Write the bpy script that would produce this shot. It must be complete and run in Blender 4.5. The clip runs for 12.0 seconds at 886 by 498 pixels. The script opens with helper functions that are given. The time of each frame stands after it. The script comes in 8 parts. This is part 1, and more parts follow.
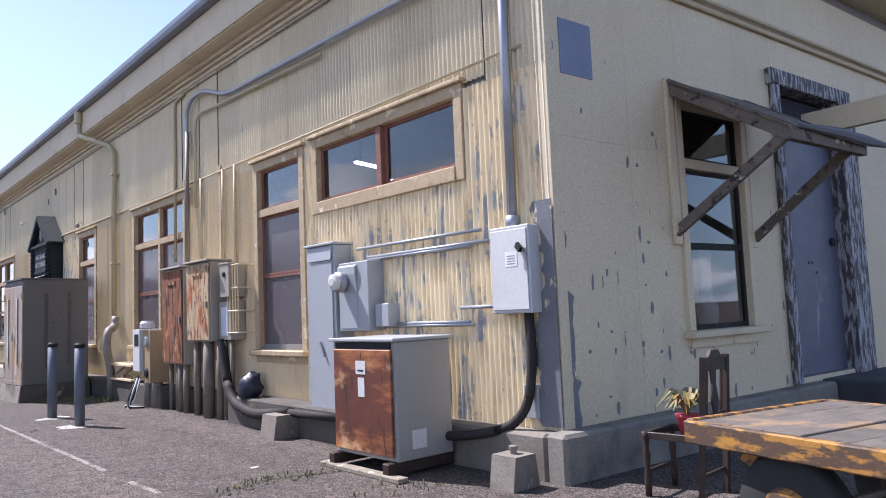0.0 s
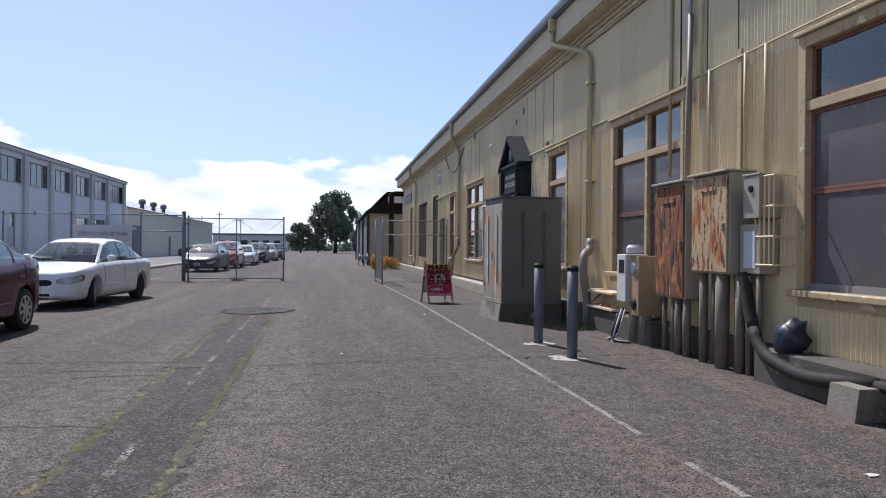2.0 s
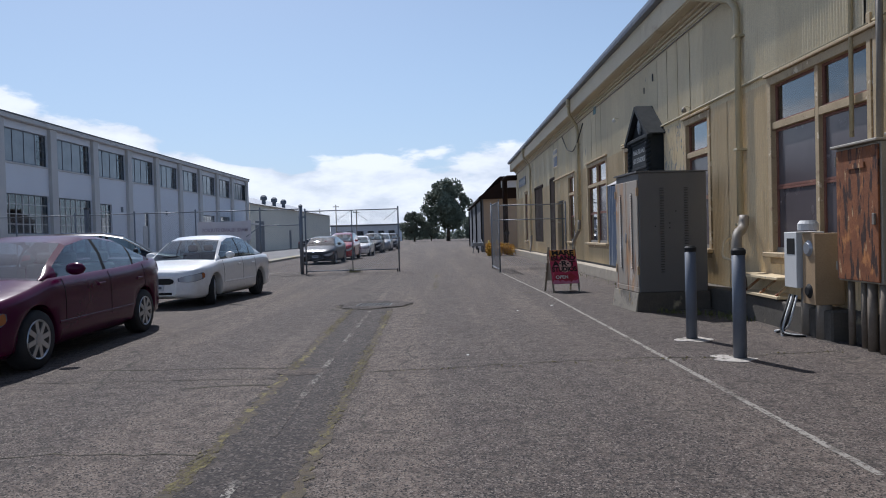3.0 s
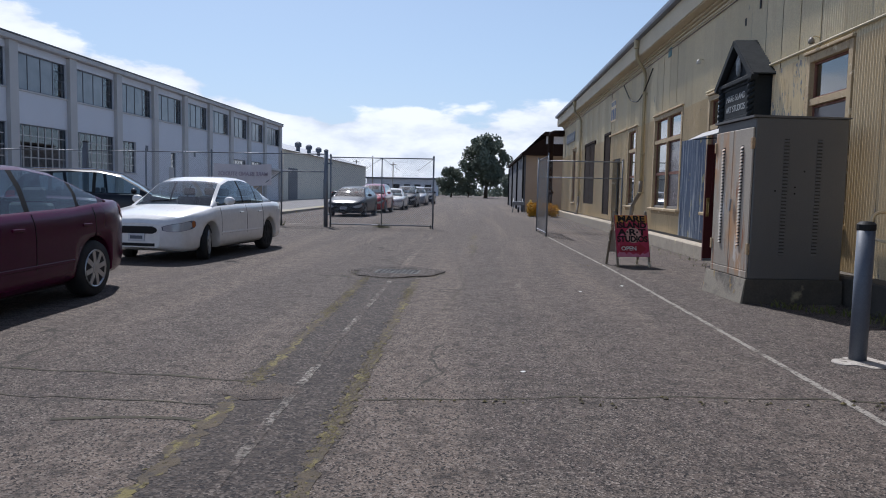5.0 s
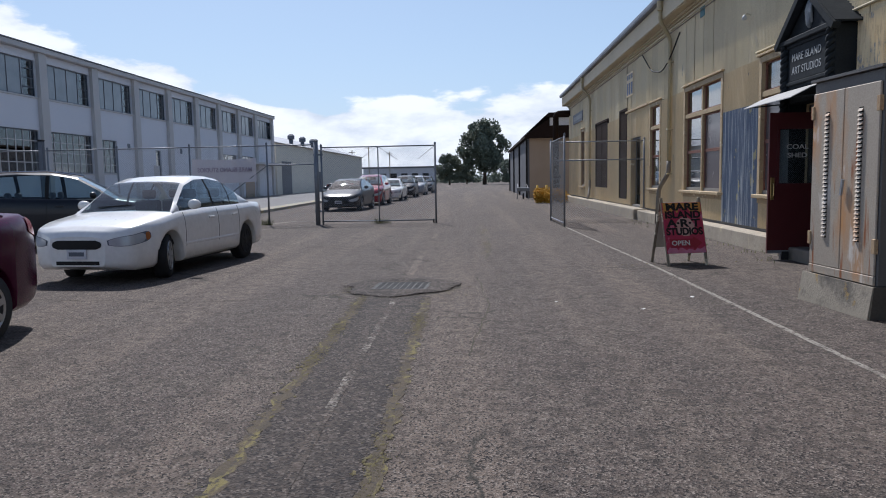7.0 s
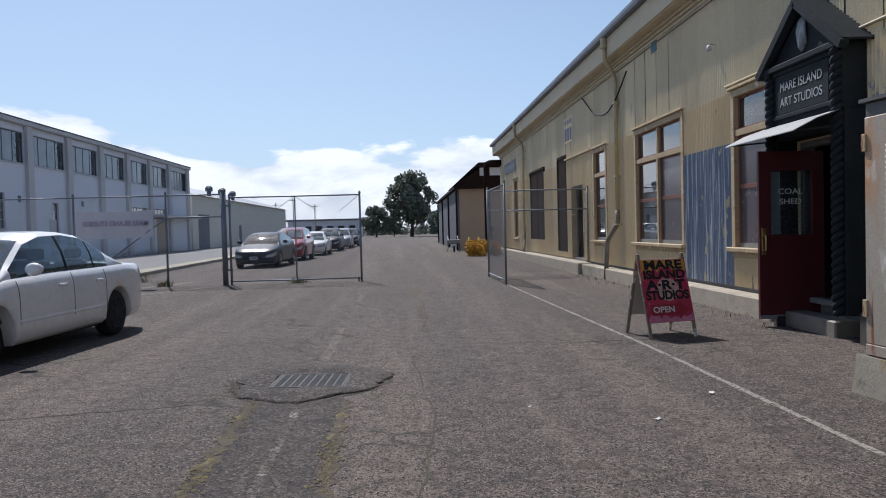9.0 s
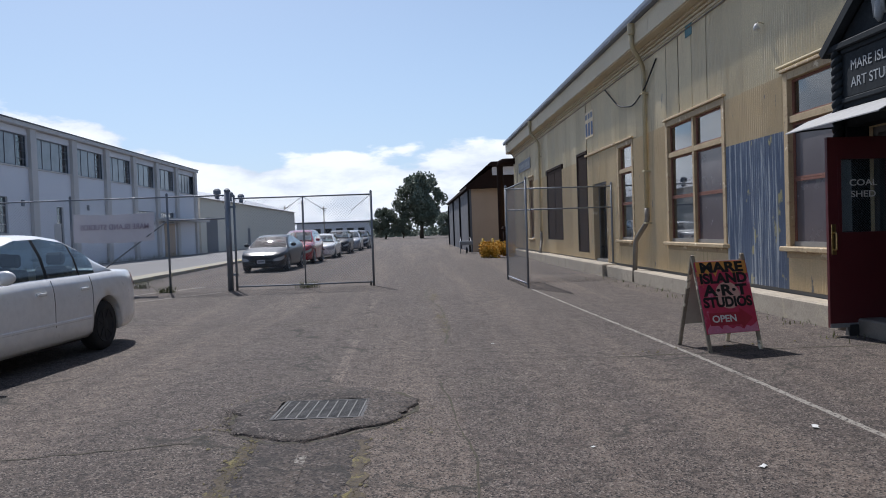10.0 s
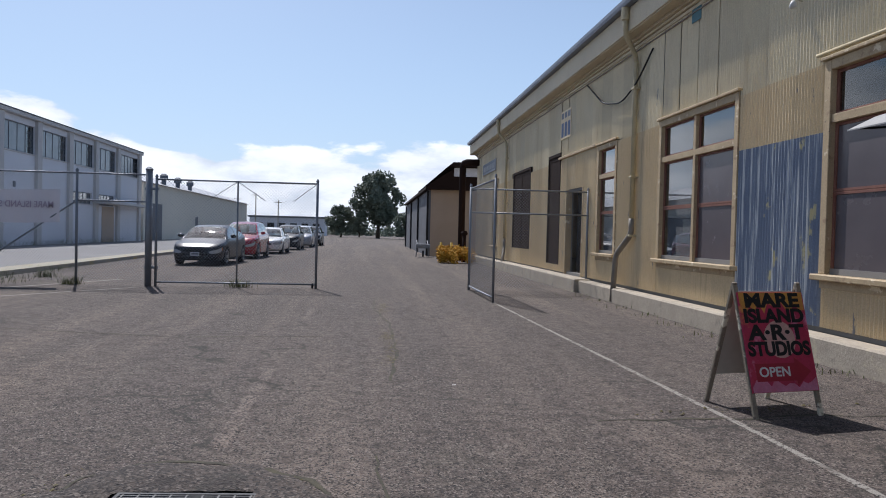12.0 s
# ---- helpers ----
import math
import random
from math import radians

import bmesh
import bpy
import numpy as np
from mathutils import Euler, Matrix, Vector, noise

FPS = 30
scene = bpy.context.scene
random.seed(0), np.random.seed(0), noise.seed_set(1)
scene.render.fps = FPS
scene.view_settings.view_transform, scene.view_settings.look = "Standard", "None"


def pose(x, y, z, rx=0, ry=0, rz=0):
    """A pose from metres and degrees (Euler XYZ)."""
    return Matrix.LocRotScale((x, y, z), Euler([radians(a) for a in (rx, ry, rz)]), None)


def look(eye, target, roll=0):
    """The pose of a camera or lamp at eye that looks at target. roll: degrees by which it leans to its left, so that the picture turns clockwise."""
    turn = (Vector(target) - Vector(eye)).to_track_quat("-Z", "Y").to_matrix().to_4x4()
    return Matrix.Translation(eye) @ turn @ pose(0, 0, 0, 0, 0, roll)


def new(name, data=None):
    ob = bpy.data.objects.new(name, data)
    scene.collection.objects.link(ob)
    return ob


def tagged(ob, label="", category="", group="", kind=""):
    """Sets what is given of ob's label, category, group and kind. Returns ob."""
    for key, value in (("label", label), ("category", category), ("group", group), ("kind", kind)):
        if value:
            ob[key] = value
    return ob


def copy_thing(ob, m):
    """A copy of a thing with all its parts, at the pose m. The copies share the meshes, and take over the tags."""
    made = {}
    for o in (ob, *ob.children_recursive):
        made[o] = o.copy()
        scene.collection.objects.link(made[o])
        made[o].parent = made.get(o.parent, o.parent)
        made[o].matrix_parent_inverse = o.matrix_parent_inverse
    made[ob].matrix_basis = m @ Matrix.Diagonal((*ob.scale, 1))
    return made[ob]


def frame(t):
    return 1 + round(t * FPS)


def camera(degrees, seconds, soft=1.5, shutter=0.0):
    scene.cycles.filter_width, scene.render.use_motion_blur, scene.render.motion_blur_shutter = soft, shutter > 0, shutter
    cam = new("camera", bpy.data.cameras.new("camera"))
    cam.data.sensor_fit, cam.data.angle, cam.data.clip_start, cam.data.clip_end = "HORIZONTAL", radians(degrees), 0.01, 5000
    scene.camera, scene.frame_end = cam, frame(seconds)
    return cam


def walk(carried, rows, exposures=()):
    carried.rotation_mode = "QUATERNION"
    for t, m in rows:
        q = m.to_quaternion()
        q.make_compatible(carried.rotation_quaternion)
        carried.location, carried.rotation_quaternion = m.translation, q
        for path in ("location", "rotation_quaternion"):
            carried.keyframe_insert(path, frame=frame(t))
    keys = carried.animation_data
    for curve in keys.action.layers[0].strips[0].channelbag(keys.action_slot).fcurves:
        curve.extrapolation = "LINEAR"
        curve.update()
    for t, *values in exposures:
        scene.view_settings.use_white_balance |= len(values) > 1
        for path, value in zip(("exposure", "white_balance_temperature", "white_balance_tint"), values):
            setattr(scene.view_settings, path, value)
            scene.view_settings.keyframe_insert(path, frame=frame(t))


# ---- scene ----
cam = camera(63.4, 12.0, soft=1.0)
PATH = [
    (0, (-0.184, -0.381, 1.393), (1.139, 1.109, 1.566), -2.4),
    (0.5, (-0.177, 0.261, 1.427), (0.969, 1.895, 1.551), -2.4),
    (1, (-0.256, 0.845, 1.416), (0.588, 2.657, 1.37), -3.2),
    (1.5, (-0.239, 1.45, 1.384), (0.275, 3.382, 1.353), 0.1),
    (2, (-0.272, 2.074, 1.371), (0.034, 4.051, 1.368), 0.5),
    (2.5, (-0.337, 2.599, 1.345), (-0.225, 4.596, 1.352), -2.5),
    (3, (-0.363, 3.174, 1.39), (-0.369, 5.174, 1.35), -1.6),
    (3.2, (-0.337, 3.504, 1.401), (-0.379, 5.503, 1.38), -1.3),
    (5, (-0.485, 6.048, 1.342), (-0.588, 8.039, 1.181), 1.2),
    (5.5, (-0.594, 6.639, 1.352), (-0.675, 8.634, 1.232), 0.6),
    (6, (-0.705, 7.164, 1.352), (-0.696, 9.156, 1.175), -0.8),
    (6.5, (-0.745, 7.795, 1.361), (-0.792, 9.786, 1.176), -0.2),
    (6.7, (-0.766, 8.055, 1.395), (-0.878, 10.042, 1.199), -0.8),
    (8.3, (-0.866, 9.94, 1.404), (-0.827, 11.937, 1.291), -2.2),
    (8.5, (-0.85, 10.213, 1.446), (-0.802, 12.211, 1.369), -0.3),
    (9, (-0.888, 10.826, 1.42), (-0.786, 12.823, 1.364), -1.5),
    (9.5, (-0.96, 11.367, 1.394), (-0.853, 13.363, 1.32), -1.2),
    (10, (-1.031, 11.931, 1.405), (-0.954, 13.929, 1.354), -2.0),
    (10.5, (-1.086, 12.544, 1.419), (-0.962, 14.537, 1.313), -1.4),
    (11, (-1.071, 13.097, 1.418), (-0.968, 15.09, 1.284), -2.5),
    (11.5, (-1.058, 13.617, 1.392), (-0.82, 15.598, 1.268), -0.6),
    (12, (-0.904, 14.215, 1.376), (-0.704, 16.204, 1.332), 1.4),
]
walk(cam, [(t, look(eye, target, roll)) for t, eye, target, roll in PATH],
     exposures=[(0, 0.94, 5880, 21), (0.5, 0.92, 5880, 21), (1.0, 0.62, 5880, 19), (1.6, 0.34, 5900, 16), (2.5, 0.05, 5940, 14), (3.1, -0.08, 5900, 12), (5.0, -0.02, 5950, 13), (9.0, 0.02, 6010, 12), (12.0, 0.06, 6040, 13)])

# ---- light ----
SUN_EL, SUN_AZ = radians(53.0), radians(-20.5)
world = bpy.data.worlds.new("sky")
scene.world = world
world.use_nodes = True
wn, wl = world.node_tree.nodes, world.node_tree.links
wn.clear()
w_out, w_bg = wn.new("ShaderNodeOutputWorld"), wn.new("ShaderNodeBackground")
w_sky = wn.new("ShaderNodeTexSky")
w_sky.sky_type, w_sky.sun_disc = "NISHITA", False
w_sky.sun_elevation, w_sky.sun_rotation = SUN_EL, SUN_AZ % (2 * math.pi)
w_sky.air_density, w_sky.dust_density, w_sky.ozone_density = 1.0, 1.2, 1.5
w_bg.inputs["Strength"].default_value = 0.094
wl.new(w_bg.outputs[0], w_out.inputs[0])
# cumulus banks low over the horizon, thin veil above them
w_tc = wn.new("ShaderNodeTexCoord")
w_sep = wn.new("ShaderNodeSeparateXYZ")
wl.new(w_tc.outputs["Generated"], w_sep.inputs[0])
w_map = wn.new("ShaderNodeMapping")
w_map.inputs["Scale"].default_value = (1.0, 1.0, 2.6)
w_map.inputs["Location"].default_value = (0.35, 0.1, 0.0)
wl.new(w_tc.outputs["Generated"], w_map.inputs[0])


def wnoise(scale, detail, rough):
    n = wn.new("ShaderNodeTexNoise")
    n.inputs["Scale"].default_value, n.inputs["Detail"].default_value, n.inputs["Roughness"].default_value = scale, detail, rough
    wl.new(w_map.outputs[0], n.inputs["Vector"])
    return n


def wmath(op, a, b):
    m = wn.new("ShaderNodeMath")
    m.operation = op
    for i, v in enumerate((a, b)):
        if isinstance(v, (int, float)):
            m.inputs[i].default_value = v
        else:
            wl.new(v, m.inputs[i])
    return m.outputs[0]


def wramp(src, lo, hi):
    m = wn.new("ShaderNodeMapRange")
    m.interpolation_type = "SMOOTHSTEP"
    m.inputs["From Min"].default_value, m.inputs["From Max"].default_value = lo, hi
    wl.new(src, m.inputs["Value"])
    return m.outputs[0]


w_n1, w_n2 = wnoise(2.2, 10, 0.50), wnoise(9.0, 7, 0.55)
w_top = wmath("ADD", wmath("MULTIPLY", w_n1.outputs["Fac"], 0.36), wmath("SUBTRACT", wmath("MULTIPLY", w_n2.outputs["Fac"], 0.075), wmath("MULTIPLY", w_sep.outputs["X"], 0.13)))
w_bank = wramp(wmath("SUBTRACT", w_top, wmath("MULTIPLY", w_sep.outputs["Z"], 1.0)), 0.110, 0.122)
w_veil = wramp(w_sep.outputs["Z"], 0.62, 0.02)
w_lit = wramp(w_n2.outputs["Fac"], 0.30, 0.62)
w_white = wn.new("ShaderNodeMix")
w_white.data_type = "RGBA"
w_white.inputs["A"].default_value, w_white.inputs["B"].default_value = (7.0, 7.6, 8.4, 1), (11.0, 11.2, 11.4, 1)
wl.new(w_lit, w_white.inputs["Factor"])
w_mixv = wn.new("ShaderNodeMix")
w_mixv.data_type = "RGBA"
w_mixv.inputs["B"].default_value = (5.7, 7.8, 10.2, 1)
wl.new(w_sky.outputs[0], w_mixv.inputs["A"])
wl.new(wmath("MULTIPLY", w_veil, 0.55), w_mixv.inputs["Factor"])
w_mixc = wn.new("ShaderNodeMix")
w_mixc.data_type = "RGBA"
wl.new(w_mixv.outputs["Result"], w_mixc.inputs["A"])
wl.new(w_white.outputs["Result"], w_mixc.inputs["B"])
wl.new(wmath("MULTIPLY", w_bank, 0.92), w_mixc.inputs["Factor"])
wl.new(w_mixc.outputs["Result"], w_bg.inputs["Color"])

sun = new("sun", bpy.data.lights.new("sun", "SUN"))
sun.data.energy, sun.data.angle, sun.data.color = 5.0, radians(0.55), (1.0, 0.955, 0.89)
SUN_DIR = Vector((math.sin(SUN_AZ) * math.cos(SUN_EL), math.cos(SUN_AZ) * math.cos(SUN_EL), math.sin(SUN_EL)))
sun.matrix_world = look(SUN_DIR * 60, (0, 0, 0))


# ---- materials ----
def node_tools(m):
    m.use_nodes = True
    t = m.node_tree
    return t.nodes, t.links, t.nodes["Principled BSDF"]


def mixc(N, L, fac, a, b):
    x = N.new("ShaderNodeMix")
    x.data_type = "RGBA"
    for key, v in (("Factor", fac), ("A", a), ("B", b)):
        if isinstance(v, (int, float)):
            x.inputs[key].default_value = v
        elif isinstance(v, tuple):
            x.inputs[key].default_value = (*v, 1)
        else:
            L.new(v, x.inputs[key])
    return x.outputs["Result"]


def ramp01(N, L, src, lo, hi):
    r = N.new("ShaderNodeMapRange")
    r.inputs["From Min"].default_value, r.inputs["From Max"].default_value = lo, hi
    L.new(src, r.inputs["Value"])
    return r.outputs[0]


def noise_tex(N, L, vec, scale, detail=6, rough=0.6):
    n = N.new("ShaderNodeTexNoise")
    n.inputs["Scale"].default_value, n.inputs["Detail"].default_value, n.inputs["Roughness"].default_value = scale, detail, rough
    L.new(vec, n.inputs["Vector"])
    return n.outputs["Fac"]


def surf(name, c, c2=None, scale=3.0, rough=0.7, metal=0.0, bump=0.15, bscale=80.0, stains=(), stretch=(1, 1, 1), vary=0.0, fine=0.12):
    """A painted, rusty, stony or wooden surface. stains: rows of (colour, scale, lo, hi, stretch)."""
    m = bpy.data.materials.new(name)
    N, L, b = node_tools(m)
    tc = N.new("ShaderNodeTexCoord")

    def vec(st):
        mp = N.new("ShaderNodeMapping")
        mp.inputs["Scale"].default_value = st
        L.new(tc.outputs["Object"], mp.inputs[0])
        return mp.outputs[0]
    v0 = vec(stretch)
    c2 = c2 or tuple(x * 0.75 for x in c)
    col = mixc(N, L, ramp01(N, L, noise_tex(N, L, v0, scale), 0.3, 0.7), c, c2)
    if fine:
        g = noise_tex(N, L, v0, bscale, 3, 0.7)
        col = mixc(N, L, ramp01(N, L, g, 0.35 - fine, 1.2 - fine), col, tuple(x * 0.45 for x in c))
    for sc, ss, lo, hi, st in stains:
        n = noise_tex(N, L, vec(st), ss, 8, 0.62)
        col = mixc(N, L, ramp01(N, L, n, lo, hi), col, sc)
    if vary:
        oi = N.new("ShaderNodeObjectInfo")
        hs = N.new("ShaderNodeHueSaturation")
        mr = N.new("ShaderNodeMapRange")
        mr.inputs["To Min"].default_value, mr.inputs["To Max"].default_value = 1 - vary, 1 + vary
        L.new(oi.outputs["Random"], mr.inputs["Value"])
        L.new(mr.outputs[0], hs.inputs["Value"])
        L.new(col, hs.inputs["Color"])
        col = hs.outputs[0]
    L.new(col, b.inputs["Base Color"])
    rn = ramp01(N, L, noise_tex(N, L, v0, scale * 3), 0.2, 0.8)
    rr = N.new("ShaderNodeMapRange")
    rr.inputs["To Min"].default_value, rr.inputs["To Max"].default_value = max(0.03, rough - 0.1), min(1, rough + 0.12)
    L.new(rn, rr.inputs["Value"])
    L.new(rr.outputs[0], b.inputs["Roughness"])
    b.inputs["Metallic"].default_value = metal
    if bump:
        bp = N.new("ShaderNodeBump")
        bp.inputs["Strength"].default_value, bp.inputs["Distance"].default_value = bump, 0.01
        L.new(noise_tex(N, L, v0, bscale, 4, 0.65), bp.inputs["Height"])
        L.new(bp.outputs[0], b.inputs["Normal"])
    return m


def plain(name, c, rough=0.5, metal=0.0, coat=0.0, spec=0.5):
    m = bpy.data.materials.new(name)
    N, L, b = node_tools(m)
    tc = N.new("ShaderNodeTexCoord")
    n = noise_tex(N, L, tc.outputs["Object"], 9.0, 5)
    L.new(mixc(N, L, ramp01(N, L, n, 0.3, 0.75), c, tuple(x * 0.86 for x in c)), b.inputs["Base Color"])
    rr = N.new("ShaderNodeMapRange")
    rr.inputs["To Min"].default_value, rr.inputs["To Max"].default_value = rough * 0.8, min(1, rough * 1.3)
    L.new(n, rr.inputs["Value"])
    L.new(rr.outputs[0], b.inputs["Roughness"])
    b.inputs["Metallic"].default_value, b.inputs["Coat Weight"].default_value = metal, coat
    b.inputs["Specular IOR Level"].default_value = spec
    b.inputs["Coat Roughness"].default_value = 0.06
    return m


def glass_mat(name, tint=(0.8, 0.85, 0.85), rough=0.01, gain=1.0):
    """Thin clear glass: each face mirrors by its slant and lets the rest through."""
    m = bpy.data.materials.new(name)
    m.use_nodes = True
    N, L = m.node_tree.nodes, m.node_tree.links
    N.clear()
    out, mx, tr, gl, lw = (N.new(k) for k in ("ShaderNodeOutputMaterial", "ShaderNodeMixShader", "ShaderNodeBsdfTransparent", "ShaderNodeBsdfGlossy", "ShaderNodeLayerWeight"))
    tr.inputs[0].default_value = (*tint, 1)
    gl.inputs["Roughness"].default_value = rough
    lw.inputs["Blend"].default_value = 0.5
    po, ad = N.new("ShaderNodeMath"), N.new("ShaderNodeMath")
    po.operation, ad.operation = "POWER", "MULTIPLY_ADD"
    po.inputs[1].default_value = 4.0
    ad.inputs[1].default_value, ad.inputs[2].default_value = 0.9 * gain, 0.045 * gain
    L.new(lw.outputs["Facing"], po.inputs[0])
    L.new(po.outputs[0], ad.inputs[0])
    L.new(ad.outputs[0], mx.inputs[0])
    L.new(tr.outputs[0], mx.inputs[1])
    L.new(gl.outputs[0], mx.inputs[2])
    L.new(mx.outputs[0], out.inputs[0])
    return m


def emit(name, c, s):
    m = bpy.data.materials.new(name)
    N, L, b = node_tools(m)
    b.inputs["Base Color"].default_value = (*c, 1)
    b.inputs["Emission Color"].default_value, b.inputs["Emission Strength"].default_value = (*c, 1), s
    return m


PEEL = (0.21, 0.218, 0.23)
RUST = (0.22, 0.065, 0.018)
YEL, YEL2 = (0.82, 0.665, 0.415), (0.74, 0.59, 0.365)
m_sheet = surf("painted_corrugated_steel", YEL, YEL2, 0.8, 0.55, 0, 0.08, 60, [((0.52, 0.40, 0.24), 1.6, 0.56, 0.82, (2.2, 1, 0.35)), ((0.46, 0.36, 0.21), 3.0, 0.58, 0.74, (9, 1, 0.25)), (PEEL, 2.3, 0.67, 0.69, (6, 1, 0.6))], vary=0.09)
# paler, greyer copy of the sheet paint, toned for the shade under the eave
m_upper = surf("pale_upper_corrugated_steel", (0.83, 0.735, 0.525), (0.75, 0.66, 0.46), 0.7, 0.55, 0, 0.08, 60, [((0.52, 0.42, 0.26), 1.4, 0.56, 0.82, (2.2, 1, 0.3)), ((0.46, 0.38, 0.25), 3.0, 0.60, 0.74, (9, 1, 0.22)), (PEEL, 2.3, 0.69, 0.71, (6, 1, 0.6))], vary=0.08)
m_peel = surf("peeling_corrugated_steel", (0.83, 0.68, 0.43), (0.76, 0.60, 0.36), 0.9, 0.55, 0, 0.1, 60, [((0.46, 0.34, 0.17), 2.4, 0.60, 0.78, (5.0, 1, 0.4)), ((0.30, 0.31, 0.32), 1.3, 0.515, 0.545, (1.2, 1, 1.3)), ((0.82, 0.69, 0.45), 1.0, 0.455, 0.50, (15.0, 1, 1.2)), ((0.20, 0.21, 0.225), 2.2, 0.655, 0.67, (7.0, 1, 1.1))], vary=0.05)
# pale streaks paint light along the ribs; the cream patches are flaking paint
m_blue = surf("bare_blue_corrugated_steel", (0.23, 0.275, 0.36), (0.16, 0.20, 0.285), 1.2, 0.5, 0.1, 0.08, 60, [((0.52, 0.46, 0.26), 1.6, 0.60, 0.63, (1.4, 1, 0.8)), ((0.60, 0.62, 0.62), 2.2, 0.52, 0.60, (9, 1, 0.18))])
m_flat = surf("flat_cream_siding", (0.70, 0.60, 0.41), (0.64, 0.545, 0.37), 0.7, 0.6, 0, 0.06, 50, [((0.42, 0.36, 0.24), 1.4, 0.55, 0.85, (1.6, 1, 0.4)), (PEEL, 3.4, 0.685, 0.70, (2.2, 1, 0.7))], vary=0.03)
m_trim = surf("weathered_tan_trim", (0.54, 0.42, 0.25), (0.42, 0.31, 0.18), 3.0, 0.7, 0, 0.25, 50, [((0.30, 0.21, 0.13), 9.0, 0.58, 0.66, (1, 1, 1)), ((0.14, 0.10, 0.075), 14.0, 0.66, 0.70, (1, 1, 1)), ((0.66, 0.57, 0.40), 6.0, 0.61, 0.66, (1, 1, 1))])
m_sash = surf("faded_red_sash", (0.20, 0.075, 0.05), (0.28, 0.13, 0.09), 5, 0.6, 0, 0.15, 60, [((0.36, 0.22, 0.14), 5.0, 0.6, 0.7, (1, 1, 1))])
m_oldwood = surf("peeling_grey_wood", (0.34, 0.29, 0.21), (0.16, 0.13, 0.10), 5, 0.85, 0, 0.4, 40, [((0.62, 0.56, 0.42), 5.0, 0.55, 0.6, (1, 1, 1)), ((0.06, 0.05, 0.045), 7.0, 0.6, 0.66, (1, 1, 1))])
# frame and door base colours lowered for the shade in the door recess
m_whitewood = surf("peeling_white_trim", (0.42, 0.42, 0.44), (0.28, 0.28, 0.31), 4, 0.7, 0, 0.3, 50, [((0.06, 0.055, 0.055), 9.0, 0.46, 0.52, (2.5, 2.5, 0.5))])
m_bluedoor = surf("shaded_blue_door_paint", (0.105, 0.115, 0.165), (0.088, 0.097, 0.14), 1.2, 0.5, 0, 0.05, 50, [((0.24, 0.25, 0.30), 2.0, 0.64, 0.74, (1, 1, 0.3))])
m_fascia = surf("cream_eave_boards", (0.70, 0.61, 0.43), (0.60, 0.52, 0.36), 0.9, 0.65, 0, 0.1, 30, [((0.34, 0.26, 0.16), 1.5, 0.6, 0.8, (1, 1, 1))])
m_gutter = surf("blue_grey_gutter", (0.24, 0.27, 0.33), (0.19, 0.22, 0.27), 2, 0.45, 0.2, 0.05)
m_galv = surf("galvanised_conduit", (0.42, 0.44, 0.47), (0.34, 0.36, 0.39), 4, 0.42, 0.55, 0.05)
m_pipe_cream = surf("cream_painted_pipe", (0.56, 0.48, 0.30), (0.46, 0.40, 0.26), 4, 0.55, 0, 0.08, 60, [((0.2, 0.17, 0.13), 4, 0.66, 0.72, (1, 1, 1))])
m_pipe_grey = surf("grey_pipe", (0.28, 0.25, 0.21), (0.2, 0.175, 0.145), 4, 0.6, 0.1, 0.1)
# paled for cream paint and for the sun on this side of the ledge
m_conc = surf("old_sunlit_concrete", (0.47, 0.41, 0.32), (0.36, 0.31, 0.245), 2.2, 0.9, 0, 0.5, 35, [((0.16, 0.14, 0.12), 2.4, 0.58, 0.8, (1, 1, 1)), ((0.5, 0.43, 0.28), 3, 0.6, 0.75, (1, 1, 1))])
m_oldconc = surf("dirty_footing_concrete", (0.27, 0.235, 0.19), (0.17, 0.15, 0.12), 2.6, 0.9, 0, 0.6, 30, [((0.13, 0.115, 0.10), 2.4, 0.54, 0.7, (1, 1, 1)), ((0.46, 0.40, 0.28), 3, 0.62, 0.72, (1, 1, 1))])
m_roof = surf("grey_roofing", (0.16, 0.17, 0.19), (0.12, 0.13, 0.14), 1, 0.8)
# near-black stands in for the unlit depth behind openings
m_dark = plain("unlit_recess_black", (0.03, 0.03, 0.035), 0.9)
m_room = surf("interior_plaster", (0.26, 0.25, 0.24), (0.2, 0.2, 0.19), 1, 0.9)
m_blind = surf("grey_roller_blind", (0.42, 0.38, 0.38), (0.34, 0.31, 0.31), 1.2, 0.9, 0, 0.02)
m_film = surf("filmed_window_glass", (0.115, 0.10, 0.105), (0.09, 0.078, 0.084), 1.0, 0.22, 0, 0.0, 40, fine=0.0)
m_pane = glass_mat("window_glass", (0.74, 0.78, 0.80), gain=1.4)
m_panegrey = surf("painted_out_pane", (0.36, 0.39, 0.42), (0.24, 0.265, 0.29), 1.0, 0.15, 0, 0.0)
m_tube = emit("fluorescent_tube", (1.0, 0.98, 0.95), 14.0)
m_cabgrey = surf("pale_grey_enamel", (0.41, 0.43, 0.45), (0.37, 0.39, 0.41), 1.5, 0.42, 0, 0.03, 90, [((0.3, 0.27, 0.24), 5, 0.74, 0.78, (1, 1, 1))])
m_tan = surf("tan_enamel", (0.40, 0.36, 0.29), (0.34, 0.31, 0.25), 2, 0.5, 0, 0.05, 80, [(RUST, 3, 0.68, 0.76, (1, 1, 0.5))])
